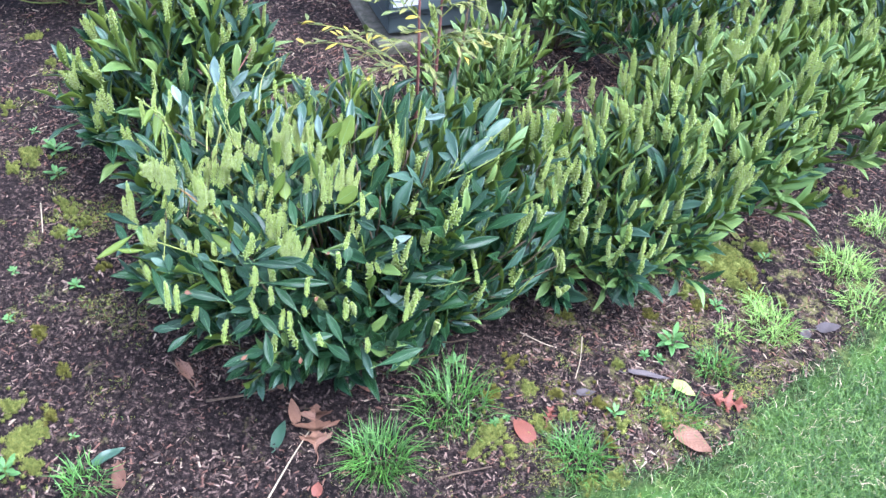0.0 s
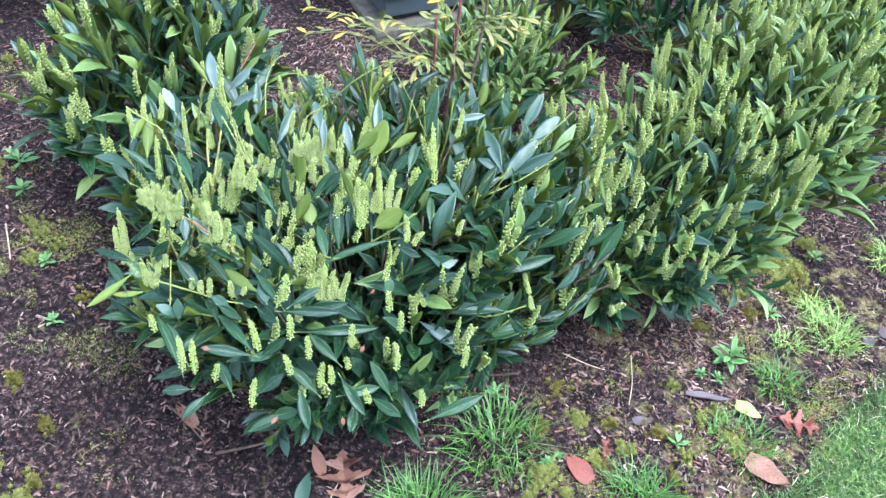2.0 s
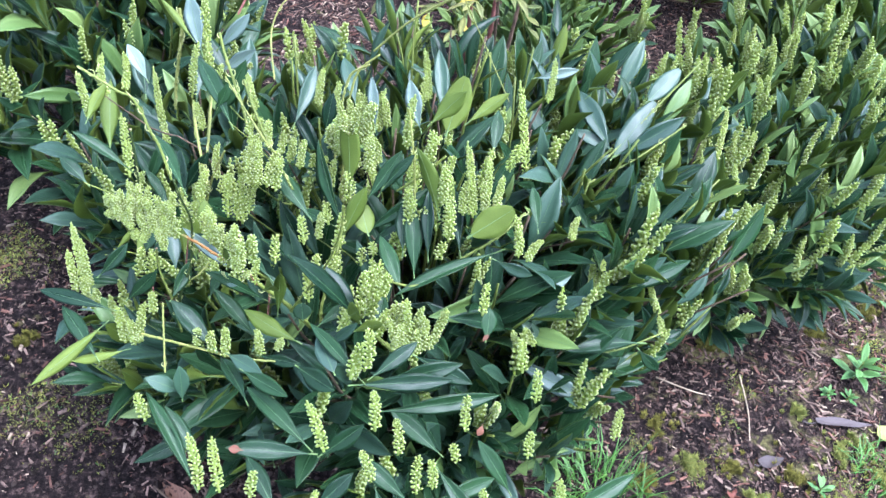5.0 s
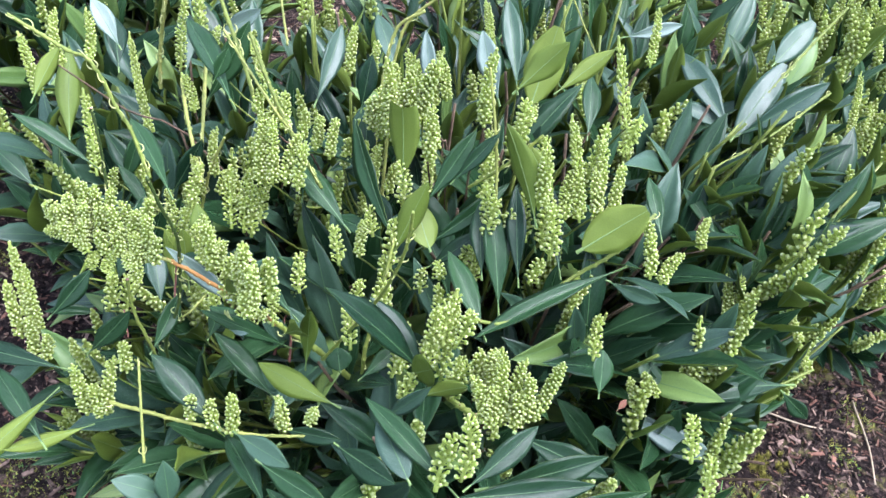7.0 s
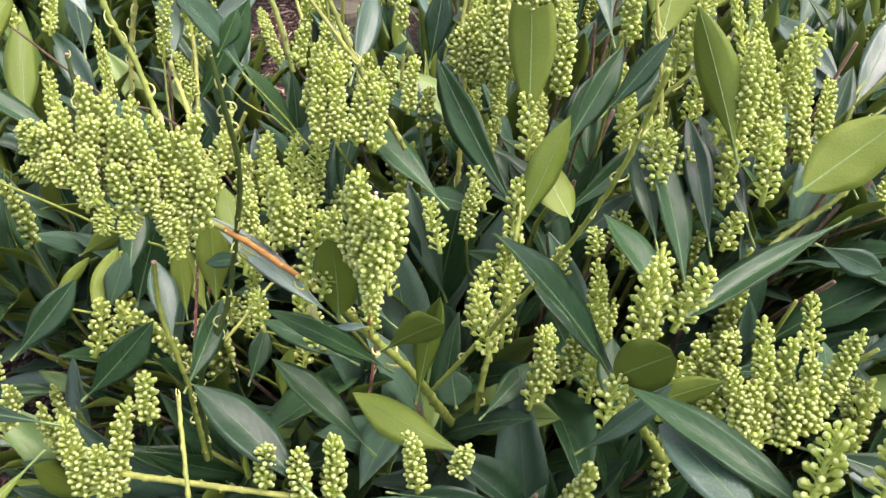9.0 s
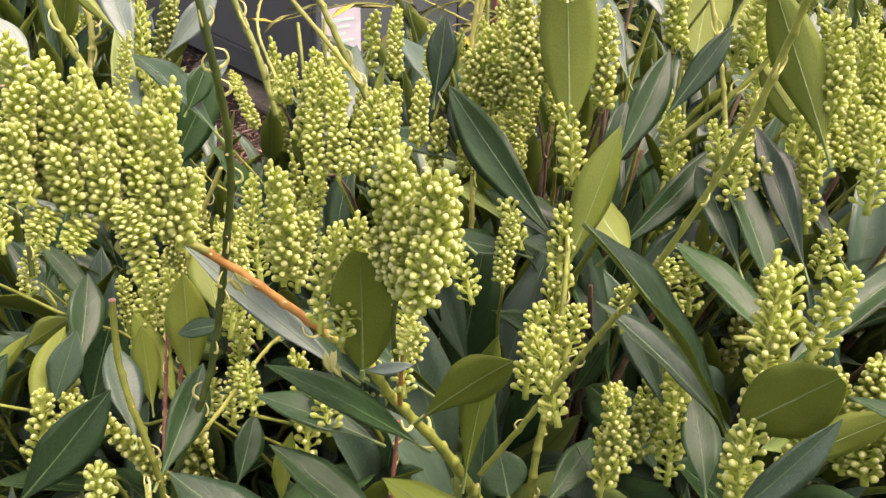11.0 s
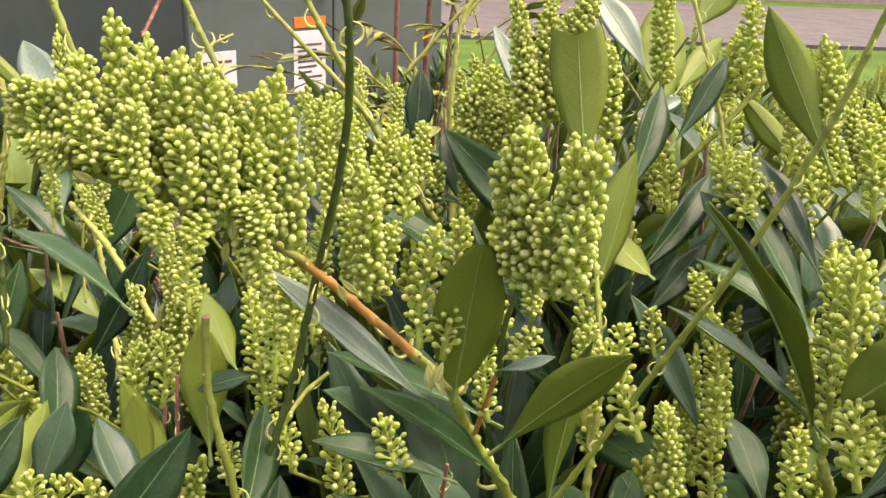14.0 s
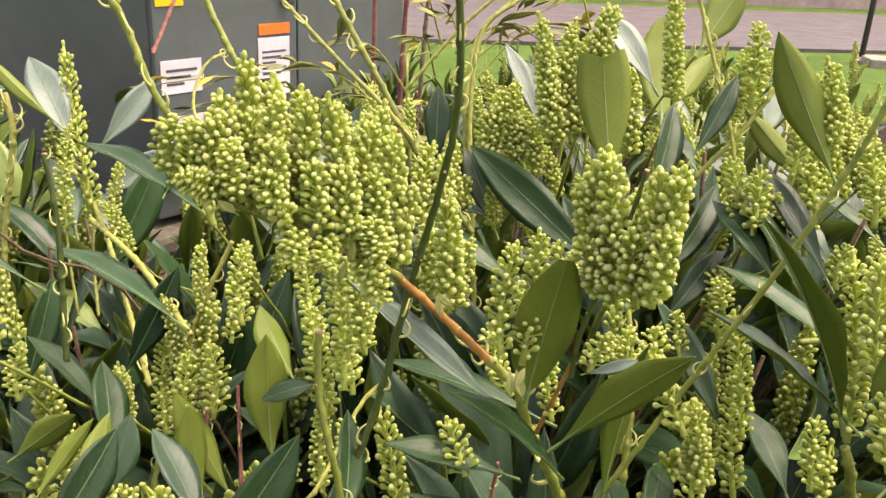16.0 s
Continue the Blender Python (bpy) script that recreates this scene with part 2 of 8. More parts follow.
PAD = speckled("mossy_concrete", (0.045, 0.045, 0.028), (0.13, 0.115, 0.09), 40, 0.9, 0.6, 0.003, 0.1)
CONCRETE = speckled("concrete", (0.16, 0.15, 0.13), (0.30, 0.28, 0.25), 60, 0.9, 0.5, 0.002, 0.1)
WHITE = speckled("white_label", (0.42, 0.43, 0.47), (0.50, 0.51, 0.55), 40, 0.5, 0.05, 0.0003, 0.03)
ORANGE = plain("orange_label", (0.75, 0.13, 0.02), 0.5)
AMBER = plain("amber_label", (0.80, 0.36, 0.01), 0.5)
PRINT_GREEN = plain("faded_green_print", (0.36, 0.52, 0.46), 0.6)
INK = plain("dark_print", (0.05, 0.05, 0.06), 0.6)
ASPHALT = speckled("worn_asphalt", (0.055, 0.049, 0.054), (0.092, 0.083, 0.090), 30, 0.9, 0.5, 0.003, 0.1)
FENCE = speckled("pinkish_plaster", (0.22, 0.17, 0.175), (0.31, 0.25, 0.255), 8, 0.85, 0.3, 0.003, 0.1)
DARKPAINT = plain("dark_metal", (0.03, 0.03, 0.035), 0.5)


def ground_material():
    """Bark mulch and bare soil in the bed, turf where the 'turf' attribute says lawn."""
    m, n, l, b = material("bed_and_lawn")
    co = n.new("ShaderNodeTexCoord").outputs["Object"]
    a, c, d = noise_tex(n, l, 90, 8, 0.7, co), noise_tex(n, l, 5, 4, 0.55, co), noise_tex(n, l, 22, 5, 0.6, co)
    soil = ramp(n, [(0.38, (0.0035, 0.0028, 0.0028)), (0.54, (0.021, 0.0155, 0.0142)), (0.70, (0.145, 0.105, 0.085))])
    l.new(a.outputs[0], soil.inputs[0])
    tone = ramp(n, [(0.3, (0.55, 0.52, 0.55)), (0.7, (1.3, 1.2, 1.15))])
    l.new(c.outputs[0], tone.inputs[0])
    col = mixed(n, l, soil.outputs[0], tone.outputs[0], 1.0, "MULTIPLY")
    damp = n.new("ShaderNodeAttribute")
    damp.attribute_name = "mossy"
    lift = n.new("ShaderNodeMath")
    lift.operation = "MULTIPLY_ADD"
    l.new(damp.outputs["Fac"], lift.inputs[0])
    lift.inputs[1].default_value = 0.11
    l.new(d.outputs[0], lift.inputs[2])
    film = ramp(n, [(0.64, (0, 0, 0)), (0.76, (0.85, 0.85, 0.85))])
    l.new(lift.outputs[0], film.inputs[0])
    green = ramp(n, [(0.35, (0.05, 0.045, 0.022)), (0.65, (0.19, 0.175, 0.060))])
    l.new(a.outputs[0], green.inputs[0])
    col = mixed(n, l, col, green.outputs[0], film.outputs[0])
    turf = ramp(n, [(0.3, (0.025, 0.066, 0.010)), (0.7, (0.085, 0.155, 0.032))])
    l.new(a.outputs[0], turf.inputs[0])
    turf_c = mixed(n, l, turf.outputs[0], tone.outputs[0], 0.6, "MULTIPLY")
    at = n.new("ShaderNodeAttribute")
    at.attribute_name = "turf"
    col = mixed(n, l, col, turf_c, at.outputs["Fac"])
    l.new(col, b.inputs["Base Color"])
    b.inputs["Roughness"].default_value, b.inputs["Specular IOR Level"].default_value = 0.95, 0.10
    bump(n, l, b, a.outputs[0], 1.0, 0.008)
    return m


SOIL = ground_material()


# ---------------------------------------------------------------- mesh helpers
def mesh_from(name, verts, faces, mats, index=None, uvs=None, smooth=True):
    me = bpy.data.meshes.new(name)
    me.from_pydata([tuple(v) for v in verts], [], faces)
    for m in mats:
        me.materials.append(m)
    if index is not None:
        me.polygons.foreach_set("material_index", np.asarray(index, dtype=np.int32))
    if uvs is not None:
        layer = me.uv_layers.new(name="UVMap")
        order = np.empty(len(me.loops), dtype=np.int32)
        me.loops.foreach_get("vertex_index", order)
        layer.data.foreach_set("uv", np.asarray(uvs, dtype=np.float32)[order].ravel())
    if smooth:
        me.polygons.foreach_set("use_smooth", np.ones(len(me.polygons), dtype=bool))
    me.update()
    return me


def thing(name, label, category, at=(0, 0, 0), group="", kind=""):
    ob = new(name)
    ob.location = at
    ob.empty_display_size = 0.05
    return tagged(ob, label, category, group, kind)


def under(ob, parent):
    ob.parent = parent
    root = parent
    shift = Vector(parent.location)
    while root.parent:
        root = root.parent
        shift += Vector(root.location)
    ob.matrix_parent_inverse = Matrix.Translation(-shift) if not parent.parent else Matrix.Identity(4)
    return ob


def part(name, me, parent, label="", kind=""):
    ob = new(name, me)
    under(ob, parent)
    if label or kind:
        tagged(ob, label, "", "", kind)
    return ob


def from_bm(name, bm, mat):
    me = bpy.data.meshes.new(name)
    bm.to_mesh(me)
    bm.free()
    me.materials.append(mat)
    return me


def box_mesh(name, size, mat, bevel=0.0, segments=2):
    bm = bmesh.new()
    bmesh.ops.create_cube(bm, size=1.0)
    bmesh.ops.scale(bm, vec=size, verts=bm.verts)
    if bevel:
        bmesh.ops.bevel(bm, geom=bm.edges[:], offset=bevel, segments=segments, affect="EDGES", profile=0.6)
    return from_bm(name, bm, mat)


def spline(points, steps):
    """Catmull-Rom through the points."""
    p = [np.array(q, float) for q in points]
    p = [2 * p[0] - p[1]] + p + [2 * p[-1] - p[-2]]
    out = []
    for i in range(1, len(p) - 2):
        for k in range(steps):
            t = k / steps
            out.append(0.5 * (2 * p[i] + (p[i + 1] - p[i - 1]) * t + (2 * p[i - 1] - 5 * p[i] + 4 * p[i + 1] - p[i + 2]) * t * t
                              + (3 * p[i] - p[i - 1] - 3 * p[i + 1] + p[i + 2]) * t ** 3))
    out.append(p[-2])
    return np.array(out)


def tube(points, r0, r1, sides=7, steps=6, knobs=0.0, rng=None):
    """Vertices and faces of a tapering, capped tube along the points; knobs thickens it at nodes."""
    c = spline(points, steps)
    n = len(c)
    verts, faces = [], []
    side = None
    for i in range(n):
        d = c[min(i + 1, n - 1)] - c[max(i - 1, 0)]
        d = d / (np.linalg.norm(d) + 1e-12)
        if side is None:
            side = np.cross(d, (0.3, 0.2, 0.93))
        side = side - d * (side @ d)
        side = side / (np.linalg.norm(side) + 1e-12)
        up = np.cross(d, side)
        r = r0 + (r1 - r0) * i / (n - 1)
        if knobs and i % steps == 0:
            r *= 1 + knobs
        for k in range(sides):
            a = 2 * math.pi * k / sides
            verts.append(c[i] + r * (math.cos(a) * side + math.sin(a) * up))
        if i:
            o = (i - 1) * sides
            for k in range(sides):
                k2 = (k + 1) % sides
                faces.append((o + k, o + k2, o + sides + k2, o + sides + k))
    faces.append(tuple(range(sides - 1, -1, -1)))
    faces.append(tuple(range((n - 1) * sides, n * sides)))
    return verts, faces


class Heap:
    """Collects the pieces of one joined mesh."""

    def __init__(self):
        self.v, self.f, self.i, self.uv, self.n = [], [], [], [], 0

    def add(self, verts, faces, index=0, uvs=None):
        verts = np.asarray(verts, float)
        self.v.append(verts)
        self.f.extend(tuple(q + self.n for q in f) for f in faces)
        self.i.extend(index if hasattr(index, "__len__") else [index] * len(faces))
        self.uv.append(np.asarray(uvs, float) if uvs is not None else np.zeros((len(verts), 2)))
        self.n += len(verts)

    def mesh(self, name, mats):
        return mesh_from(name, np.concatenate(self.v), self.f, mats, self.i, np.concatenate(self.uv))


# ---------------------------------------------------------------- leaf and flower spike shapes
def leaf_shape(rows, cols, cup, arch, twist, wave, blunt=0.0, notch=0.0, fat=0.0):
    """A blade of unit length along +y and unit width, upper side +z: two skins 0.4 % apart, a raised midrib and a stalk."""
    verts, faces, index, uvs = [], [], [], []
    for skin in (0, 1):
        for i in range(rows + 1):
            s = i / rows
            q = s * (1 - 0.27 * blunt)
            w = math.sin(math.pi * q ** (1.15 - 0.2 * fat)) ** (0.92 - 0.2 * fat) * (0.5 + 0.5 * min(1.0, q / 0.5) ** 0.8 if not fat else 1.0) if 0 < q < 1 else 0.0
            w = max(w, 0.03 * (1 - s))
            for k in range(cols + 1):
                x = 2 * k / cols - 1
                y = s
                if notch and s > 0.9:
                    y -= notch * (1 - abs(x)) * (s - 0.9) * 10 * 0.07
                z = cup * abs(x) ** 1.35 * w * 0.30 + arch * (s - s * s * 1.9) + wave * math.sin(s * 17 + x * 2.1) * abs(x) * w
                px = 0.5 * w * x
                a = twist * (s - 0.3)
                px, z = px * math.cos(a) - z * math.sin(a) * 0.3, z + px * math.sin(a) * 0.5
                verts.append((px, y, z - 0.004 * skin))
                uvs.append((k / cols, s))
    per = (rows + 1) * (cols + 1)
    for skin in (0, 1):
        for i in range(rows):
            for k in range(cols):
                a = skin * per + i * (cols + 1) + k
                q = (a, a + 1, a + cols + 2, a + cols + 1)
                faces.append(q if skin == 0 else (q[0], q[3], q[2], q[1]))
                index.append(skin)
    for i in range(rows):
        for k in (0, cols):
            a = i * (cols + 1) + k
            q = (a, a + cols + 1, a + cols + 1 + per, a + per)
            faces.append(q if k == 0 else q[::-1])
            index.append(1)
    mid = cols // 2
    base = len(verts)
    for i in range(rows + 1):
        c = verts[i * (cols + 1) + mid]
        w = 0.021 * (1 - 0.75 * i / rows)
        for dx, dz in ((-w, 0.001), (0, 0.006), (w, 0.001), (-w, -0.005), (0, -0.014), (w, -0.005)):
            verts.append((c[0] + dx, c[1], c[2] + dz))
            uvs.append((0.5, i / rows))
    for i in range(rows):
        o = base + i * 6
        for a, b in ((0, 1), (1, 2)):
            faces.append((o + a, o + b, o + 6 + b, o + 6 + a))
            index.append(3)
        for a, b in ((3, 4), (4, 5)):
            faces.append((o + b, o + a, o + 6 + a, o + 6 + b))
            index.append(2)
    base = len(verts)
    c = verts[mid]
    for j, (y, r) in enumerate(((-0.085, 0.055), (-0.03, 0.05), (0.03, 0.04))):
        for k in range(5):
            a = 2 * math.pi * k / 5
            verts.append((c[0] + r * math.cos(a), y, c[2] - 0.004 - 0.05 * (0.03 - y) + r * 0.28 * math.sin(a)))
            uvs.append((0.5, 0.0))
    for j in range(2):
        for k in range(5):
            k2 = (k + 1) % 5
            o = base + j * 5
            faces.append((o + k, o + k2, o + 5 + k2, o + 5 + k))
            index.append(2)
    return np.array(verts), faces, index, np.array(uvs)


FINE = [leaf_shape(16, 6, 0.20, 0.10, 0.0, 0.012), leaf_shape(16, 6, 0.16, 0.22, 0.35, 0.02), leaf_shape(16, 6, 0.28, -0.06, -0.3, 0.012),
        leaf_shape(16, 6, 0.10, 0.05, 0.15, 0.015, 0.15, 0.0, 1.0), leaf_shape(16, 6, 0.14, 0.06, 0.0, 0.008, 1.0, 1.0, 0.5),
        leaf_shape(16, 6, 0.5, 0.3, 0.6, 0.02)]
COARSE = [leaf_shape(8, 4, 0.22, 0.10, 0.0, 0.012), leaf_shape(8, 4, 0.16, 0.22, 0.35, 0.02), leaf_shape(8, 4, 0.3, -0.06, -0.3, 0.012),
          leaf_shape(8, 4, 0.5, 0.26, 0.5, 0.02)]


def leaf_meshes(shapes, name, top, below=None, rib=None):
    return [mesh_from(name, v, f, [top, below or LEAF_UNDER, rib or RIB, RIB_DARK], i, u) for v, f, i, u in shapes]


TOPS = {"green": leaf_meshes(FINE, "leaf", LEAF_TOP), "waxy": leaf_meshes(FINE, "leaf", LEAF_BLUE), "pale_sheen": leaf_meshes(FINE, "leaf", LEAF_PALE),
        "young": leaf_meshes(FINE, "leaf", LEAF_YOUNG), "rust": leaf_meshes(COARSE, "leaf", RUST, RUST, RUST), "bract": leaf_meshes(COARSE, "bract", LEAF_BRACT, LEAF_BRACT, LEAF_BRACT)}
FAR = {"green": leaf_meshes(COARSE, "leaf", LEAF_TOP), "waxy": leaf_meshes(COARSE, "leaf", LEAF_BLUE), "young": leaf_meshes(COARSE, "leaf", LEAF_YOUNG)}


def blade_matrix(base, tip, width, facing):
    """Matrix that lays a unit leaf from base to tip, with its upper side towards facing."""
    b, y = Vector(base), Vector(tip) - Vector(base)
    length = y.length
    y = y / length
    z = Vector(facing) - y * y.dot(Vector(facing))
    if z.length < 1e-4:
        z = Vector((0, 0, 1)) - y * y.z
    z.normalize()
    x = y.cross(z)
    m = Matrix((x, y, z)).transposed().to_4x4()
    return Matrix.Translation(b) @ m @ Matrix.Diagonal((width, length, length * 0.72, 1))


SET = []


def leaf(plant, base, tip, width, facing, form=0, tone="green"):
    ob = new("bract" if tone == "bract" else "leaf", TOPS[tone][form])
    under(ob, plant)
    SET.append(Vector(base))
    ob.matrix_basis = blade_matrix(base, tip, width, facing)
    return ob


def ball(kind):
    """A closed bud, radius 1, along +z: a ball drawn in slightly where the petals meet at the tip."""
    rings, sides = ((-0.55, 0.72), (-0.05, 0.98), (0.42, 0.90), (0.80, 0.56)), 8
    if kind == 0:
        rings, sides = ((-0.45, 0.80), (0.45, 0.85)), 5
    v, f, uv = [(0, 0, -0.8)], [], [(0.5, 0.0)]
    for h, r in rings:
        for k in range(sides):
            a = 2 * math.pi * (k + 0.5 * (h > 0)) / sides
            v.append((r * math.cos(a), r * math.sin(a), h))
            uv.append((k / sides, 0.5 + 0.5 * h))
    v.append((0, 0, 1.02))
    uv.append((0.5, 1.0))
    for k in range(sides):
        f.append((0, 1 + (k + 1) % sides, 1 + k))
    for j in range(len(rings) - 1):
        o = 1 + j * sides
        for k in range(sides):
            k2 = (k + 1) % sides
            f.append((o + k, o + k2, o + sides + k2, o + sides + k))
    o = 1 + (len(rings) - 1) * sides
    for k in range(sides):
        f.append((o + k, o + (k + 1) % sides, len(v) - 1))
    return np.array(v), f, np.array(uv)


def cup_shape(sides=6):
    """Goblet of sepals on its stalk below a bud of radius 1, root at z = -3."""
    v, f = [], []
    for h, r in ((-3.0, 0.34), (-2.0, 0.44), (-1.3, 0.80), (-0.55, 1.16), (0.12, 1.16)):
        for k in range(sides):
            a = 2 * math.pi * k / sides
            v.append((r * math.cos(a), r * math.sin(a), h + (0.20 * (-1) ** k if h > 0.1 else 0)))
    for j in range(4):
        o = j * sides
        for k in range(sides):
            k2 = (k + 1) % sides
            f.append((o + k, o + k2, o + sides + k2, o + sides + k))
    return np.array(v), f


def turn_to(d):
    d = np.asarray(d, float) / np.linalg.norm(d)
    a = np.array((0.0, 0.0, 1.0)) if abs(d[2]) < 0.9 else np.array((1.0, 0.0, 0.0))
    x = np.cross(a, d)
    x /= np.linalg.norm(x)
    return np.stack([x, np.cross(d, x), d], 1)


def spike_mesh(seed, length, radius, buds, size, fine, bend=0.0, loose=0.0):
    """A flower spike along +z: a slim axis with goblet-shaped buds on stalks that rise from it in loose turns, smaller and tighter to the tip."""
    rng = random.Random(seed)
    heap = Heap()

    def axis(h):
        s = h / length
        return np.array((bend * length * s * s, bend * 0.4 * length * math.sin(3 * s), h))

    v, f = tube([axis(length * k / 4) for k in range(5)], radius * 0.21, radius * 0.11, 6 if fine else 4, 3)
    heap.add(v, f, 1)
    bv, bf, buv = ball(1 if fine else 0)
    cv, cf = cup_shape(6 if fine else 4)
    for i in range(buds):
        s = (i + 0.5) / buds
        h = length * (0.02 + 0.93 * s ** (0.92 if not loose else 0.80))
        a = i * 2.39996 + rng.uniform(-0.2, 0.2)
        taper = 1 - 0.58 * s ** 3.5
        b = size * (1.04 - 0.34 * s ** 2) * rng.uniform(0.78, 1.12)
        reach = max(0.2 * radius, (radius - b) * taper * rng.uniform(0.70, 1.04))
        lift = rng.uniform(0.32, 0.66) + 0.8 * s ** 3
        out = np.array((math.cos(a), math.sin(a), lift))
        root = axis(h)
        place = root + out * reach
        if s > 0.95:
            place = axis(length) + np.array((rng.uniform(-0.5, 0.5) * b, rng.uniform(-0.5, 0.5) * b, (s - 0.95) * 26 * b))
            out = np.array((0.3 * math.cos(a), 0.3 * math.sin(a), 1.0))
        m = turn_to(out + np.array([rng.uniform(-0.15, 0.15) for _ in range(3)]))
        heap.add((bv * b) @ m.T + place, bf, 0, buv)
        stalk = max(np.linalg.norm(place - root), 1.9 * b)
        c2 = cv.copy()
        c2[:, 2] = np.where(c2[:, 2] < -2, -stalk / b, c2[:, 2])
        heap.add((c2 * b) @ turn_to(out).T + place, cf, 1)
    return heap.mesh("flower_spike", [BUD, CALYX])


# spikes of one width in several lengths; tight ones hold their buds close, loose ones show the stalks
SPIKE_WIDTH = 0.010
SPIKE_LENGTHS = (0.021, 0.029, 0.038, 0.050, 0.066)


def spike_set(fine, first):
    out = []
    for loose in (0, 1):
        count, bud = ((2700, 1750)[loose], (0.00099, 0.00104)[loose]) if fine else ((1250, 950)[loose], (0.00150, 0.00162)[loose])
        out.append([[spike_mesh(first + 20 * k + 3 * j + loose, ln, SPIKE_WIDTH / 2 * (1.10 if not loose else 1.24), int(ln * count), bud, fine, bend, loose)
                     for j, bend in enumerate((0.05, -0.10, 0.16))] for k, ln in enumerate(SPIKE_LENGTHS)])
    return out


SPIKES_FINE, SPIKES_FAR = spike_set(True, 10), spike_set(False, 400)


def spike(plant, base, tip, width, loose=0, fine=True, rng=random.Random(5)):
    d = Vector(tip) - Vector(base)
    w = width / SPIKE_WIDTH
    k = min(range(5), key=lambda q: abs(math.log(d.length / w / SPIKE_LENGTHS[q])))
    ob = new("flower_spike", (SPIKES_FINE if fine else SPIKES_FAR)[loose][k][rng.randrange(3)])
    under(ob, plant)
    if fine:
        SET.append(Vector(base))
    ob.matrix_basis = Matrix.Translation(Vector(base)) @ d.to_track_quat("Z", "Y").to_matrix().to_4x4() @ Matrix.Rotation(rng.uniform(0, 6.28), 4, "Z") @ Matrix.Diagonal((w, w, d.length / SPIKE_LENGTHS[k], 1))
    return ob


def twig(plant, points, r0, r1, mat=None, hooks=0, seed=0, name="twig", cut=False, label=""):
    """A stem through the points: swollen nodes at which it bends a little, leaf scars, curled pale bud scales and, if cut, a pale cut face."""
    rng = random.Random(seed)
    heap = Heap()
    c = spline(points, 24)
    run = np.concatenate([[0], np.cumsum(np.linalg.norm(np.diff(c, axis=0), axis=1))])
    fine = max(r0, r1) < 0.004
    count = max(8, min(160, int(run[-1] / (0.0011 if fine else 0.006))))
    at = np.linspace(0, run[-1], count)
    c = np.stack([np.interp(at, run, c[:, k]) for k in range(3)], 1)
    nodes, h = [], rng.uniform(0.003, 0.008)
    while h < run[-1] - 0.002:
        nodes.append(h)
        h += rng.uniform(0.006, 0.013) * (1 if fine else 4)
    swell = np.ones(count)
    for k, h in enumerate(nodes):
        near = np.exp(-((at - h) / (0.0011 if fine else 0.006)) ** 2)
        swell += near * rng.uniform(0.10, 0.34)
        a = rng.uniform(0, 6.283)
        c = c + near[:, None] * np.array((math.cos(a), math.sin(a), 0)) * min(r0, r1) * 0.45
    side, verts, faces, sides = None, [], [], 9
    for i in range(count):
        d = c[min(i + 1, count - 1)] - c[max(i - 1, 0)]
        d = d / (np.linalg.norm(d) + 1e-12)
        side = np.cross(d, (0.3, 0.2, 0.93)) if side is None else side
        side = side - d * (side @ d)
        side = side / (np.linalg.norm(side) + 1e-12)
        up = np.cross(d, side)
        r = (r0 + (r1 - r0) * i / (count - 1)) * swell[i]
        for k in range(sides):
            a = 2 * math.pi * k / sides
            verts.append(c[i] + r * (1 + 0.06 * math.sin(5 * a + i)) * (math.cos(a) * side + math.sin(a) * up))
        if i:
            o = (i - 1) * sides
            faces.extend((o + k, o + (k + 1) % sides, o + sides + (k + 1) % sides, o + sides + k) for k in range(sides))
    faces += [tuple(range(sides - 1, -1, -1)), tuple(range((count - 1) * sides, count * sides))]
    heap.add(verts, faces, 0)
    # scales sit on the nodes, about as many as hooks asks for; the other nodes keep a blunt scar
    for n_, h in enumerate(nodes):
        i = min(count - 2, max(1, int(round(h / run[-1] * (count - 1)))))
        d = c[i + 1] - c[i - 1]
        d /= np.linalg.norm(d)
        if c[-1][2] < c[0][2]:
            d = -d
        m = turn_to(d)
        a = n_ * 2.4 + rng.uniform(-0.6, 0.6)
        out = m[:, 0] * math.cos(a) + m[:, 1] * math.sin(a)
        r = r0 + (r1 - r0) * i / count
        p = c[i] + out * r * 0.8
        if hooks and rng.random() < min(0.9, hooks / max(1, len(nodes))):
            for q in range(rng.choice((1, 1, 2))):
                o2 = out if q == 0 else -out * 0.8 + m[:, 1] * 0.5
                p2 = c[i] + o2 * r * 0.8
                size = r * rng.uniform(1.5, 2.7)
                curl = rng.uniform(-0.5, 0.5)
                v, f = tube([p2, p2 + o2 * size * 0.8 + d * size * 0.6, p2 + o2 * size * (0.9 + curl * 0.4) + d * size * 1.7, p2 + o2 * size * (0.3 + curl) + d * size * 2.4],
                            r * 0.50, r * 0.14, 6, 4)
                heap.add(v, f, 1)
        elif fine and rng.random() < 0.6:
            tip = p + out * r * 0.55 + d * r * 0.55
            v, f = tube([p - out * r * 0.4, p + out * r * 0.5 + d * r * 0.3, tip], r * 0.50, r * 0.26, 6, 2)
            heap.add(v, f, rng.choice((0, 0, 1)))
            v, f = tube([tip - out * r * 0.05, tip + out * r * 0.12], r * 0.26, r * 0.22, 6, 1)
            heap.add(v, f, 2)
    if cut:
        e, d = c[-1], c[-1] - c[-2]
        d /= np.linalg.norm(d)
        v, f = tube([e - d * r1 * 0.3, e + d * r1 * 0.25], r1 * 1.12, r1 * 1.05, 9, 1)
        heap.add(v, f, 2)
    return part(name, heap.mesh(name, [mat or STEM, SCALE, CUT]), plant, label)


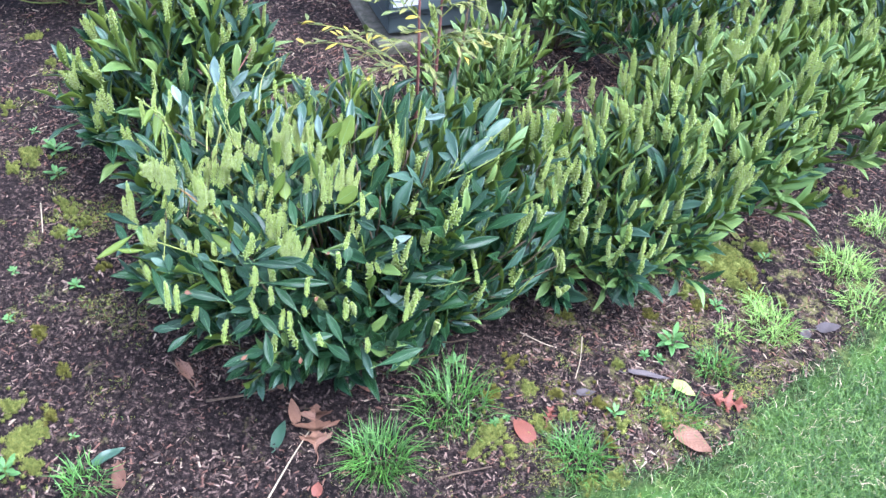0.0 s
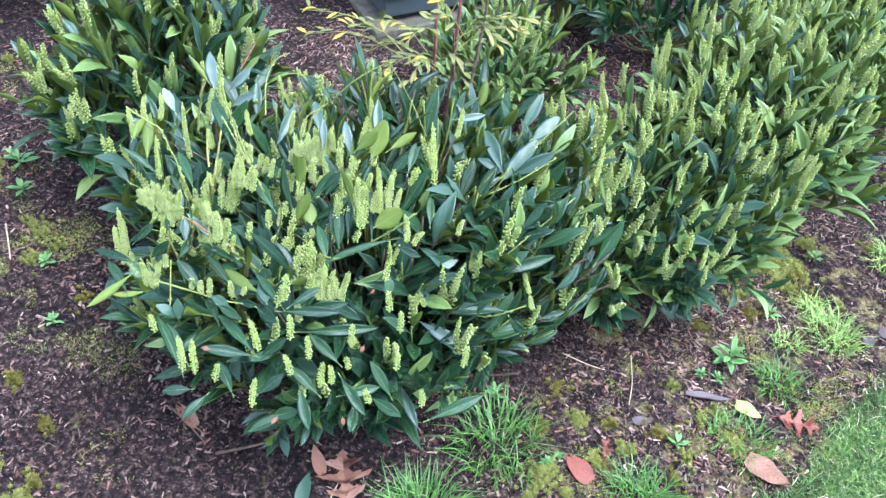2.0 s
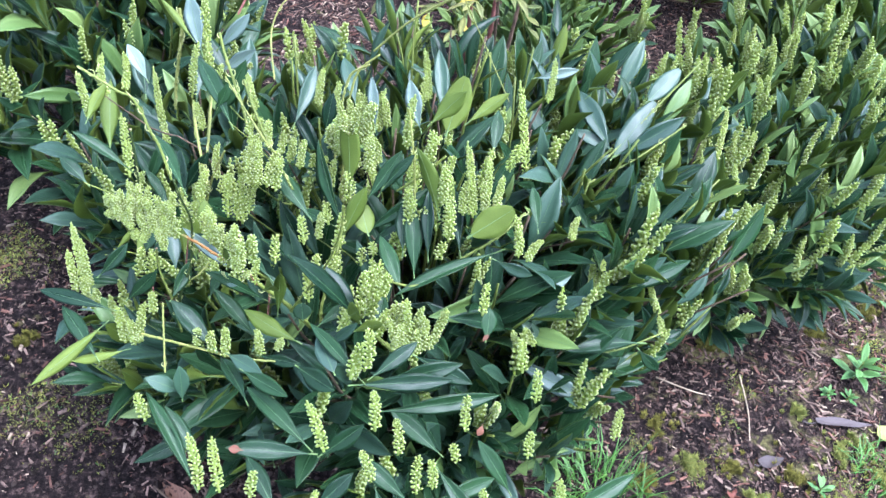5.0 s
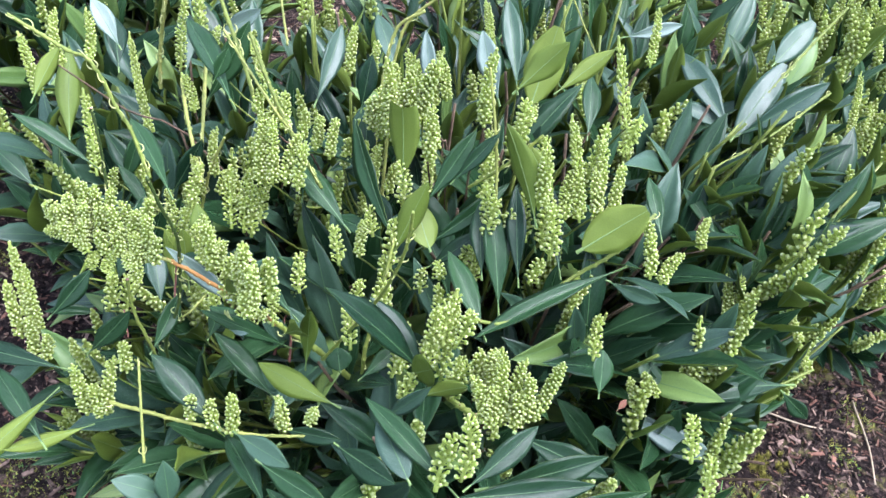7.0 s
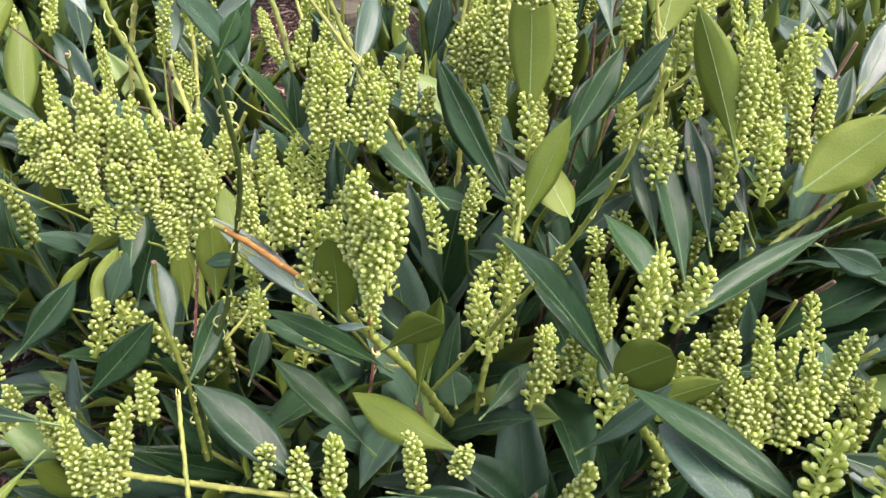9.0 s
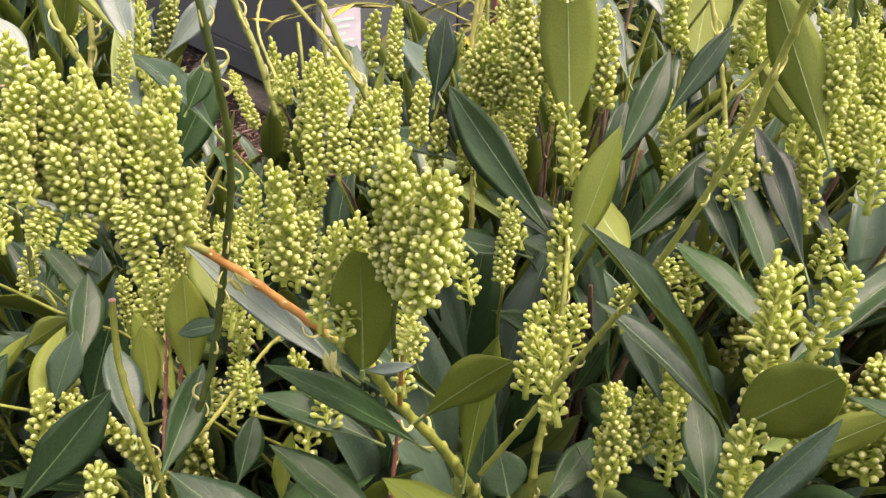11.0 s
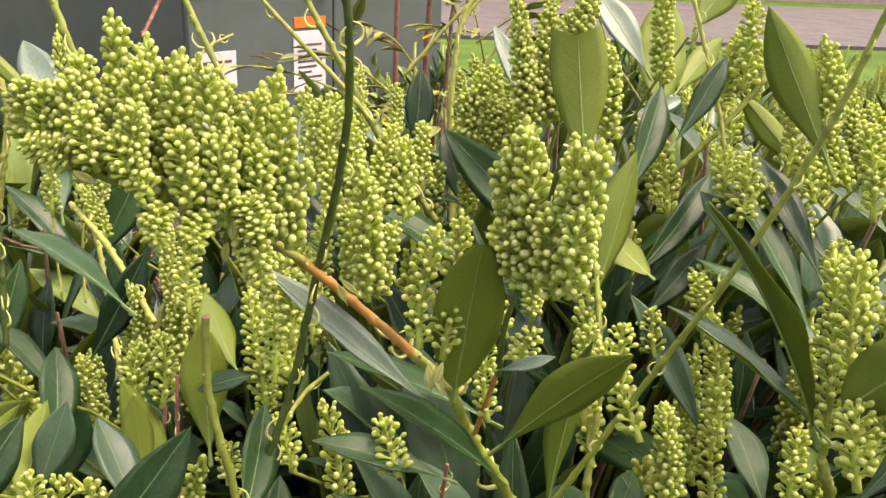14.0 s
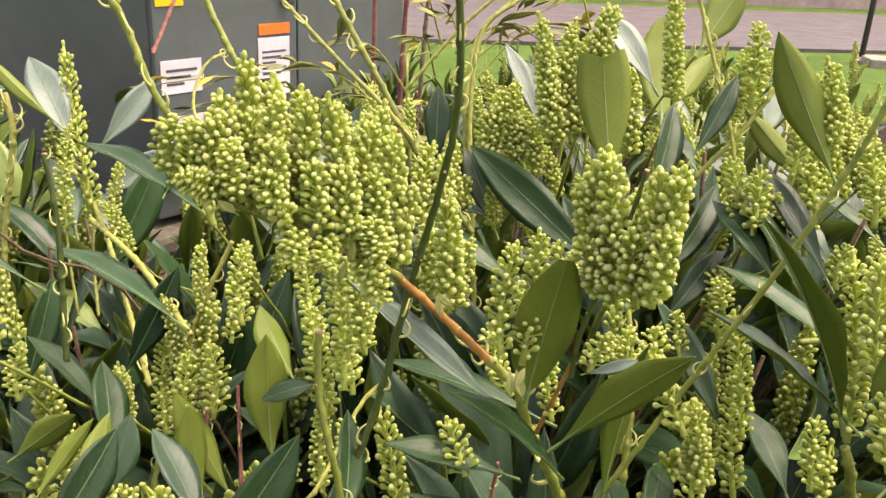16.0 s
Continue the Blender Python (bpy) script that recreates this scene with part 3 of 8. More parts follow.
# ---------------------------------------------------------------- ground, lawn, road
def turf_side(x, y):
    """Above 0 on the lawn: the bed's front edge runs aslant, and the bed ends some way behind the shrubs."""
    front = (x - 0.36) * 0.58 - (y - 0.93) * 0.81 + 0.03 * math.sin(x * 7.0) + 0.02 * math.sin(y * 13 + x * 5)
    back = y * 0.96 + x * 0.28 - 4.1 - 2.6 * max(0.0, min(1.0, (-0.2 - x) * 3))
    return max(front, back, -2.3 - x - 0.12 * math.sin(y * 1.7))


def level(x, y):
    """Height of the ground: the bed is a low mound that falls off to the lawn."""
    cx, cy = max(-2.0, min(2.2, x)), max(-0.5, min(3.6, y))
    z = 0.015 - 0.055 * cx + 0.035 * (cy - 1.2)
    z -= 0.03 * max(0.0, min(1.0, turf_side(cx, cy) * 3))
    far = max(0.0, math.hypot(x - cx, y - cy))
    z += (-0.12 - z) * min(1.0, far / 3.0)
    if far < 1:
        z += 0.012 * noise.noise((x * 2.3, y * 2.3, 0)) + 0.007 * noise.noise((x * 9, y * 9, 3)) * (1 if turf_side(x, y) < 0 else 0.4)
    return z


def ladder(lo, hi, step, far):
    inner = [lo + step * i for i in range(int(round((hi - lo) / step)) + 1)]
    out, s = [], step
    p = hi
    while p < far:
        s *= 1.35
        p += s
        out.append(p)
    low, s, p = [], step, lo
    while p > -far:
        s *= 1.35
        p -= s
        low.append(p)
    return low[::-1] + inner + out


gx, gy = ladder(-2.2, 2.6, 0.035, 600), ladder(0.2, 3.9, 0.035, 600)
gv = [(x, y, level(x, y)) for y in gy for x in gx]
nx = len(gx)
gf = [(j * nx + i, j * nx + i + 1, (j + 1) * nx + i + 1, (j + 1) * nx + i) for j in range(len(gy) - 1) for i in range(nx - 1)]
gm = mesh_from("ground", gv, gf, [SOIL])
turf = gm.attributes.new("turf", "FLOAT", "POINT")
turf.data.foreach_set("value", [max(0.0, min(1.0, 0.4 + 12 * turf_side(x, y) + 0.9 * noise.noise((x * 30, y * 30, 9)))) for y in gy for x in gx])
mossy = gm.attributes.new("mossy", "FLOAT", "POINT")
mossy.data.foreach_set("value", [max(0.0, min(1.0, (x - 0.0) * 3)) * max(0.0, min(1.0, (2.1 - y) * 3)) for y in gy for x in gx])
tagged(new("ground", gm), "dark bark mulch and bare soil bed beside a mown green lawn", "ground", kind="structure")


def blades(heap, x, y, count, spread, low, high, width, rng, lean=0.5, index=0):
    """A sheaf of bent grass blades growing out of the ground at x, y."""
    for _ in range(count):
        a, r = rng.uniform(0, 6.283), spread * math.sqrt(rng.random())
        bx, by = x + r * math.cos(a), y + r * math.sin(a)
        h = rng.uniform(low, high)
        b = rng.uniform(0, 6.283) if rng.random() < 0.4 else a + rng.uniform(-0.6, 0.6)
        k = rng.uniform(0.1, lean) * h
        z = level(bx, by) - 0.003
        sx, sy = -math.sin(b) * width * 0.5, math.cos(b) * width * 0.5
        c, s = math.cos(b), math.sin(b)
        v = [(bx - sx, by - sy, z), (bx + sx, by + sy, z),
             (bx - sx * 0.8 + c * k * 0.35, by - sy * 0.8 + s * k * 0.35, z + h * 0.55), (bx + sx * 0.8 + c * k * 0.35, by + sy * 0.8 + s * k * 0.35, z + h * 0.55),
             (bx + c * k * 1.3, by + s * k * 1.3, z + h * (1 - 0.25 * lean))]
        heap.add(v, [(0, 1, 3, 2), (2, 3, 4)], index)


def lawn():
    rng = random.Random(11)
    heap = Heap()
    n = 0
    while n < 62000:
        x, y = rng.gauss(0.85, 0.5), rng.gauss(1.05, 0.42)
        d = turf_side(x, y)
        if d < -0.03 or rng.random() > (1.0 if d > 0.05 else 0.35):
            continue
        n += 1
        blades(heap, x, y, 1, 0.004, 0.010, 0.030, 0.0019, rng, 1.1, rng.choices((0, 1, 2), (0.64, 0.32, 0.04))[0])
    tagged(new("lawn_grass", heap.mesh("lawn_grass", [LAWN, LAWN_PALE, STRAW])), "short mown bright green lawn grass blades", "grass", kind="stuff")


lawn()


def strip(name, lo, hi, along, z, mat, label, category, thick=0.05):
    """A long slab between two distances from the origin, laid along (0.30, 0.954)."""
    bm = bmesh.new()
    bmesh.ops.create_cube(bm, size=1.0)
    bmesh.ops.scale(bm, vec=(2 * along, hi - lo, thick), verts=bm.verts)
    ob = new(name, from_bm(name, bm, mat))
    mid = (lo + hi) / 2
    ob.matrix_world = Matrix.Translation((0.30 * mid, 0.954 * mid, z - thick / 2)) @ Matrix.Rotation(math.atan2(-0.30, 0.954), 4, "Z")
    return tagged(ob, label, category, kind="structure")


strip("road", 7.25, 11.4, 60, -0.09, ASPHALT, "worn grey asphalt road beyond the lawn", "road")
strip("wall_far", 12.7, 12.9, 60, 2.3, FENCE, "pinkish plastered wall across the road", "wall", 2.45)


def roadside_post(x, y):
    """A thin painted metal post with a footing, beside a pale slab let into the grass."""
    post = thing("metal_post", "thin dark metal post standing in the grass beside the road", "post", (x, y, -0.12))
    v, f = tube([(x, y, -0.13), (x, y, 1.2), (x, y, 2.6)], 0.022, 0.022, 10, 2)
    part("pole", mesh_from("pole", v, f, [DARKPAINT]), post)
    v, f = tube([(x, y, -0.14), (x, y, -0.07)], 0.07, 0.06, 12, 1)
    part("footing", mesh_from("footing", v, f, [CONCRETE]), post, "pale concrete footing")
    slab = new("concrete_slab", box_mesh("concrete_slab", (0.62, 0.34, 0.10), CONCRETE, 0.012))
    slab.matrix_world = Matrix.Translation((x + 0.16, y - 0.28, -0.105)) @ Matrix.Rotation(radians(-40), 4, "Z")
    tagged(slab, "pale concrete slab let into the far lawn", "slab")


roadside_post(5.77, 5.16)


# ---------------------------------------------------------------- laurel shrubs
def shrub(label, at, rx, ry, h, shoots, seed, flowers=0.8, keep_out=None, reach=1.0, single=300, plant=None, length=0.082, up=0.45, light=0.16, waxy=0.28):
    """A low cherry laurel: shoots from one crown, each with a rosette of lance-shaped leaves and some spikes of green buds."""
    rng = random.Random(seed)
    cx, cy = at
    z0 = level(cx, cy)
    if plant is None:
        plant = thing("laurel_shrub", label, "shrub", (cx, cy, z0), "cherry laurel shrubs in the bed")
    wood, rest = Heap(), Heap()
    made = 0
    for i in range(shoots):
        az = i * 2.39996 + rng.uniform(-0.5, 0.5)
        el = math.acos(1 - (i + 0.5) / shoots * rng.uniform(0.88, 1.02))
        depth = rng.uniform(0.82, 1.05) if rng.random() < 0.72 else rng.uniform(0.45, 0.8)
        lump = 1 + 0.14 * noise.noise((math.cos(az) * 1.6 + seed, math.sin(az) * 1.6, el * 1.5))
        d = Vector((math.cos(az) * math.sin(el) * rx, math.sin(az) * math.sin(el) * ry, max(0.0, math.cos(el)) ** 0.8 * (h - 0.2) + 0.08))
        p = Vector((cx, cy, z0)) + d * depth * lump
        g = level(p.x, p.y)
        p.z = max(p.z, g + 0.07 + rng.random() * 0.05)
        out = Vector((d.x, d.y, 0))
        out = out.normalized() if out.length > 0.01 else Vector((1, 0, 0))
        axis = (out * math.sin(el) * reach + Vector((0, 0, up + math.cos(el))) + Vector([rng.uniform(-0.35, 0.35) for _ in range(3)])).normalized()
        if keep_out and keep_out(p + axis * 0.05):
            continue
        root = Vector((cx + d.x * 0.16, cy + d.y * 0.16, z0 + 0.01))
        stretch = rng.uniform(0.07, 0.13)
        end = p + axis * stretch
        if rng.random() < 0.75:
            v, f = tube([root, root.lerp(p, 0.5) + Vector((0, 0, -0.02)), p, end], 0.003, 0.0013, 5, 3)
            wood.add(v, f, 0 if rng.random() < 0.5 else 1)
        side = turn_to(axis)
        a0 = rng.uniform(0, 6.28)
        many = rng.randint(7, 10)
        for k in range(many):
            s = k / (many - 1)
            a = a0 + k * 2.39996
            radial = Vector(side[:, 0] * math.cos(a) + side[:, 1] * math.sin(a))
            open_ = 0.72 - 0.46 * s + rng.uniform(-0.22, 0.22)
            way = (axis * math.cos(open_) + radial * math.sin(open_)).normalized()
            if el > 1.2 and rng.random() < 0.3:
                way = (way + Vector((0, 0, rng.uniform(-0.45, 0.1)))).normalized()
            b = p.lerp(end, s) + radial * 0.002
            ln = length * rng.uniform(0.72, 1.2) * (1 - (0.42 if flowers > 1 else 0.25) * s)
            t = b + way * ln
            if t.z < level(t.x, t.y) + 0.01:
                t.z = level(t.x, t.y) + 0.012
            if keep_out and (keep_out(b) or keep_out(t) or keep_out(b.lerp(t, 0.5))):
                continue
            facing = axis - radial * 0.35 + Vector([rng.uniform(-0.4, 0.4) for _ in range(3)])
            # a share of the leaves takes the tone with bluish sheen in its colour
            tone = rng.choices(("green", "waxy", "young"), ((1 - waxy) * (1 - light), waxy * (1 - light), light))[0]
            m = blade_matrix(b, t, ln * rng.uniform(0.20, 0.30), facing)
            form = rng.randrange(4)
            if made < single:
                ob = new("leaf", FAR[tone][form])
                under(ob, plant)
                ob.matrix_basis = m
                made += 1
            else:
                v, f, ii, uv = COARSE[form]
                w = np.c_[v, np.ones(len(v))] @ np.array(m).T
                rest.add(w[:, :3], f, ii if tone == "green" else [q if q else (4 if tone == "young" else 5) for q in ii], uv)
        if rng.random() < flowers * (0.35 + 0.65 * math.cos(el)) and depth > 0.8:
            for k in range(rng.randint(1, 3) ):
                b = p.lerp(end, rng.uniform(0.95, 1.35))
                ln = rng.uniform(0.052, 0.085)
                way = (axis * 0.35 + Vector((rng.uniform(-0.25, 0.25), rng.uniform(-0.25, 0.25), 0.95))).normalized()
                if keep_out and (keep_out(b) or keep_out(b + way * ln)):
                    continue
                spike(plant, b + way * 0.008, b + way * (0.012 + ln), rng.uniform(0.0120, 0.0150), rng.randrange(2), False, rng)
    if wood.n:
        part("branching", wood.mesh("branching", [STEM, BARK]), plant, "thin green and brown branches", "stuff")
    if rest.n:
        part("foliage", rest.mesh("foliage", [LEAF_TOP, LEAF_UNDER, RIB, RIB_DARK, LEAF_YOUNG, LEAF_BLUE]), plant, "", "stuff")
    return plant


MAIN = (-0.22, 1.44)
laurel = thing("laurel_shrub", "glossy cherry laurel covered in upright spikes of pale green buds", "shrub", (*MAIN, level(*MAIN)), "cherry laurel shrubs in the bed")


def low_rear(p):
    """The rear flank of the crown stays below the stems that rise from it, and off the front."""
    return p.z > 0.47 or p.y < 1.32


def near_crown(p):
    """The front of the crown, where each stem, leaf and spike is set one by one."""
    if -0.66 < p.x < -0.12 and p.y < 1.215 and p.z > 0.49:
        return True
    if -0.70 < p.x < -0.05 and p.y < 1.05 and p.z > 0.45:
        return True
    if -0.62 < p.x < -0.20 and p.y < 1.42 and p.z > 0.56:
        return True
    if p.x < -0.40 and p.y > 1.25 and p.z > 0.30:
        return True
    if p.x > 0.27 - max(0.0, 1.39 - p.y):
        return True
    return p.z > 0.545


# leaves of the front crown
leaf(laurel, (-0.4206, 1.1213, 0.5513), (-0.4230, 1.1069, 0.6038), 0.0199, (0.40, 0.90, 0.10), 3)
leaf(laurel, (-0.3988, 1.1284, 0.5213), (-0.3802, 1.0913, 0.5730), 0.0160, (0.70, 0.67, 0.23))
leaf(laurel, (-0.3856, 1.1171, 0.4999), (-0.3786, 1.1161, 0.5644), 0.0126, (0.09, 1.00, 0.01))
leaf(laurel, (-0.3132, 1.2138, 0.5904), (-0.3126, 1.2293, 0.6429), 0.0246, (0.54, 0.81, -0.25), 4)
leaf(laurel, (-0.2263, 1.1612, 0.5934), (-0.2457, 1.1916, 0.6548), 0.0197, (0.63, 0.75, -0.17))
leaf(laurel, (-0.3073, 1.0830, 0.5320), (-0.3620, 1.0837, 0.6186), 0.0201, (0.78, -0.38, 0.50))
leaf(laurel, (-0.3044, 1.0808, 0.5303), (-0.3384, 1.1211, 0.5683), 0.0188, (0.49, -0.34, 0.80))
leaf(laurel, (-0.3210, 1.1949, 0.5455), (-0.3505, 1.2787, 0.5928), 0.0205, (-0.70, -0.52, 0.48))
leaf(laurel, (-0.2956, 1.2038, 0.5746), (-0.2592, 1.2294, 0.6181), 0.0162, (0.01, -0.86, 0.50))
leaf(laurel, (-0.3218, 1.1853, 0.5386), (-0.2962, 1.1985, 0.5964), 0.0184, (0.14, 0.95, -0.28), 2)
leaf(laurel, (-0.2975, 1.1948, 0.5371), (-0.2327, 1.2112, 0.5796), 0.0144, (-0.04, -0.91, 0.41), 1)
leaf(laurel, (-0.2787, 1.1980, 0.5981), (-0.2494, 1.2033, 0.6345), 0.0112, (-0.33, -0.86, 0.39))
leaf(laurel, (-0.2058, 1.1875, 0.5816), (-0.2220, 1.2213, 0.6120), 0.0129, (0.54, 0.69, -0.48))
leaf(laurel, (-0.2930, 1.1868, 0.5238), (-0.2553, 1.1908, 0.5535), 0.0141, (-0.33, -0.78, 0.53), 1)
leaf(laurel, (-0.2826, 1.1514, 0.4818), (-0.3066, 1.1773, 0.5412), 0.0152, (-0.10, -0.93, 0.36), 0, "waxy")
leaf(laurel, (-0.2351, 1.1467, 0.5490), (-0.2345, 1.1967, 0.5950), 0.0147, (-0.31, -0.64, 0.70))
leaf(laurel, (-0.2602, 1.1540, 0.5482), (-0.2593, 1.1960, 0.5804), 0.0155, (-0.18, -0.60, 0.78), 1)
leaf(laurel, (-0.4233, 1.1342, 0.5408), (-0.4721, 1.1532, 0.5858), 0.0118, (0.16, -0.66, 0.73), 2, "pale_sheen")
leaf(laurel, (-0.3991, 1.1270, 0.5100), (-0.4479, 1.1180, 0.5618), 0.0116, (0.65, -0.55, 0.52))
leaf(laurel, (-0.4773, 1.2067, 0.4893), (-0.4752, 1.2203, 0.5392), 0.0182, (0.04, 0.96, -0.27))
leaf(laurel, (-0.4578, 1.2033, 0.5213), (-0.4810, 1.2087, 0.5183), 0.0089, (-0.22, -0.46, 0.86), 1)
leaf(laurel, (-0.5091, 1.3425, 0.4673), (-0.4768, 1.3465, 0.5191), 0.0191, (0.05, -1.00, 0.04))
leaf(laurel, (-0.5375, 1.3091, 0.4084), (-0.5185, 1.3215, 0.4630), 0.0276, (0.27, -0.95, 0.12), 2)
leaf(laurel, (-0.5652, 1.3167, 0.4482), (-0.5369, 1.3101, 0.4697), 0.0150, (0.21, 0.98, 0.02))
leaf(laurel, (-0.5553, 1.3540, 0.4633), (-0.5330, 1.3749, 0.5133), 0.0163, (0.31, -0.92, 0.24))
leaf(laurel, (-0.5239, 1.3119, 0.4619), (-0.5477, 1.3416, 0.5016), 0.0127, (0.52, -0.51, 0.69), 1)
leaf(laurel, (-0.5019, 1.5247, 0.5426), (-0.5173, 1.5722, 0.6014), 0.0245, (0.05, -0.86, 0.50), 1, "pale_sheen")
leaf(laurel, (-0.5104, 1.5251, 0.5604), (-0.5485, 1.5539, 0.6020), 0.0105, (-0.05, 0.80, -0.60))
leaf(laurel, (-0.4859, 1.2391, 0.4540), (-0.5022, 1.2653, 0.4951), 0.0155, (-0.14, 0.81, -0.57))
leaf(laurel, (-0.3151, 1.0699, 0.5489), (-0.3049, 1.0495, 0.5812), 0.0217, (0.88, 0.47, 0.02), 3)
leaf(laurel, (-0.3109, 1.0580, 0.5408), (-0.2827, 1.0468, 0.5675), 0.0117, (0.54, 0.80, -0.24))
leaf(laurel, (-0.2171, 1.1794, 0.5474), (-0.2214, 1.2071, 0.5789), 0.0162, (-0.34, -0.73, 0.60))
leaf(laurel, (-0.3356, 1.2682, 0.5461), (-0.3378, 1.2979, 0.5851), 0.0157, (-0.19, -0.79, 0.59))
leaf(laurel, (-0.3400, 1.3275, 0.5658), (-0.3304, 1.3404, 0.6092), 0.0170, (-0.09, -0.95, 0.30))
leaf(laurel, (-0.2882, 1.1091, 0.4754), (-0.2777, 1.1424, 0.4976), 0.0168, (-0.12, -0.53, 0.84))
leaf(laurel, (-0.3232, 1.1638, 0.4898), (-0.3189, 1.1476, 0.5264), 0.0094, (-0.49, -0.82, -0.30))
leaf(laurel, (-0.3467, 1.1313, 0.4622), (-0.3135, 1.1526, 0.4754), 0.0143, (0.06, -0.60, 0.80), 1)
leaf(laurel, (-0.5296, 1.2630, 0.4694), (-0.5225, 1.3016, 0.4991), 0.0191, (0.52, -0.58, 0.63))
leaf(laurel, (-0.5440, 1.2202, 0.4702), (-0.5316, 1.2556, 0.4970), 0.0159, (-0.56, 0.62, -0.55))
leaf(laurel, (-0.5042, 1.2143, 0.4604), (-0.5115, 1.2558, 0.4874), 0.0177, (0.40, -0.45, 0.80), 0, "waxy")
leaf(laurel, (-0.4635, 1.1773, 0.4591), (-0.4521, 1.1973, 0.4794), 0.0131, (0.33, -0.76, 0.56))
leaf(laurel, (-0.4470, 1.1602, 0.4590), (-0.4419, 1.1666, 0.4937), 0.0112, (-0.52, 0.85, -0.08))
leaf(laurel, (-0.3623, 1.1304, 0.4731), (-0.3636, 1.1396, 0.4884), 0.0195, (0.07, -0.85, 0.52), 3)
leaf(laurel, (-0.4627, 1.2208, 0.5148), (-0.4688, 1.2473, 0.5371), 0.0156, (-0.29, 0.58, -0.76))
leaf(laurel, (-0.5540, 1.4394, 0.5564), (-0.5754, 1.4655, 0.5907), 0.0185, (0.30, -0.66, 0.69), 0, "pale_sheen")
leaf(laurel, (-0.4826, 1.5418, 0.5370), (-0.4391, 1.5537, 0.5816), 0.0185, (0.20, -0.93, 0.30), 0, "pale_sheen")
leaf(laurel, (-0.4837, 1.5451, 0.5002), (-0.4361, 1.5538, 0.5288), 0.0190, (0.10, -0.80, 0.60), 2, "pale_sheen")
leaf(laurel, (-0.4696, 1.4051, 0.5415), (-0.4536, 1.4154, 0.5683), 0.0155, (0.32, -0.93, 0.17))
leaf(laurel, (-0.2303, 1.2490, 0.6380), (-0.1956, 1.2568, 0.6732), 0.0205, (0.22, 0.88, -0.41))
leaf(laurel, (-0.2387, 1.2684, 0.6154), (-0.2503, 1.3034, 0.6547), 0.0178, (-0.30, -0.75, 0.58), 0, "pale_sheen")
leaf(laurel, (-0.2845, 1.3067, 0.5889), (-0.2881, 1.3394, 0.6330), 0.0130, (-0.11, -0.80, 0.58), 0, "pale_sheen")
# leaves of the mid crown
leaf(laurel, (-0.3050, 0.9580, 0.6033), (-0.3466, 1.0077, 0.6176), 0.0118, (-0.05, -0.32, 0.94))
leaf(laurel, (-0.3266, 0.9641, 0.6061), (-0.3391, 0.9981, 0.6094), 0.0161, (-0.04, -0.13, 0.99), 3, "waxy")
leaf(laurel, (-0.2966, 0.9587, 0.6054), (-0.2582, 0.9821, 0.6199), 0.0131, (0.06, -0.64, 0.77))
leaf(laurel, (-0.3085, 0.9552, 0.6002), (-0.2291, 0.9573, 0.6001), 0.0153, (-0.00, -0.63, 0.78))
leaf(laurel, (-0.2556, 1.0167, 0.5557), (-0.2068, 0.9887, 0.5497), 0.0181, (-0.29, -0.64, 0.71))
leaf(laurel, (-0.1943, 1.1460, 0.5788), (-0.1555, 1.1468, 0.6137), 0.0298, (0.45, 0.76, -0.47), 3)
leaf(laurel, (-0.2067, 1.2928, 0.5939), (-0.1874, 1.3214, 0.6460), 0.0309, (0.17, 0.85, -0.50), 3)
leaf(laurel, (-0.1826, 1.3062, 0.5967), (-0.1370, 1.3259, 0.6228), 0.0158, (-0.01, 0.84, -0.54))
leaf(laurel, (-0.3551, 1.2159, 0.5386), (-0.3941, 1.2654, 0.5671), 0.0200, (0.14, -0.42, 0.90))
leaf(laurel, (-0.2490, 1.1358, 0.5325), (-0.2508, 1.1912, 0.5865), 0.0199, (0.16, -0.70, 0.69))
leaf(laurel, (-0.2632, 1.1110, 0.5342), (-0.2824, 1.1690, 0.5600), 0.0174, (0.11, -0.39, 0.91))
leaf(laurel, (-0.1216, 1.1416, 0.3745), (-0.0451, 1.1005, 0.3598), 0.0237, (-0.23, -0.66, 0.71), 0, "pale_sheen")
leaf(laurel, (-0.1027, 1.1539, 0.3612), (-0.0787, 1.1301, 0.3415), 0.0188, (-0.15, -0.60, 0.79), 0, "pale_sheen")
leaf(laurel, (-0.1220, 1.1742, 0.4485), (-0.0604, 1.1973, 0.4664), 0.0184, (-0.00, -0.55, 0.83), 0, "pale_sheen")
leaf(laurel, (-0.1182, 1.1384, 0.4422), (-0.0896, 1.1641, 0.4576), 0.0177, (0.09, -0.62, 0.78))
leaf(laurel, (-0.0062, 1.2120, 0.4186), (0.1150, 1.2569, 0.4244), 0.0242, (0.21, -0.73, 0.65))
leaf(laurel, (0.0232, 1.1531, 0.3934), (-0.0886, 1.1369, 0.4170), 0.0254, (0.22, -0.34, 0.92), 1)
leaf(laurel, (0.0297, 1.1596, 0.3726), (0.0569, 1.1445, 0.3478), 0.0162, (-0.22, -0.92, 0.32))
leaf(laurel, (0.0206, 1.3737, 0.4962), (0.0778, 1.4269, 0.5429), 0.0280, (-0.08, -0.64, 0.76), 3, "waxy")
leaf(laurel, (0.0718, 1.4361, 0.5369), (0.1181, 1.4703, 0.5633), 0.0250, (0.02, -0.66, 0.75), 3, "waxy")
leaf(laurel, (0.0249, 1.3733, 0.4965), (0.1058, 1.3845, 0.5479), 0.0269, (-0.16, -0.91, 0.39), 0, "waxy")
leaf(laurel, (0.0197, 1.3857, 0.4939), (-0.0130, 1.4725, 0.5316), 0.0268, (-0.25, -0.48, 0.84), 0, "waxy")
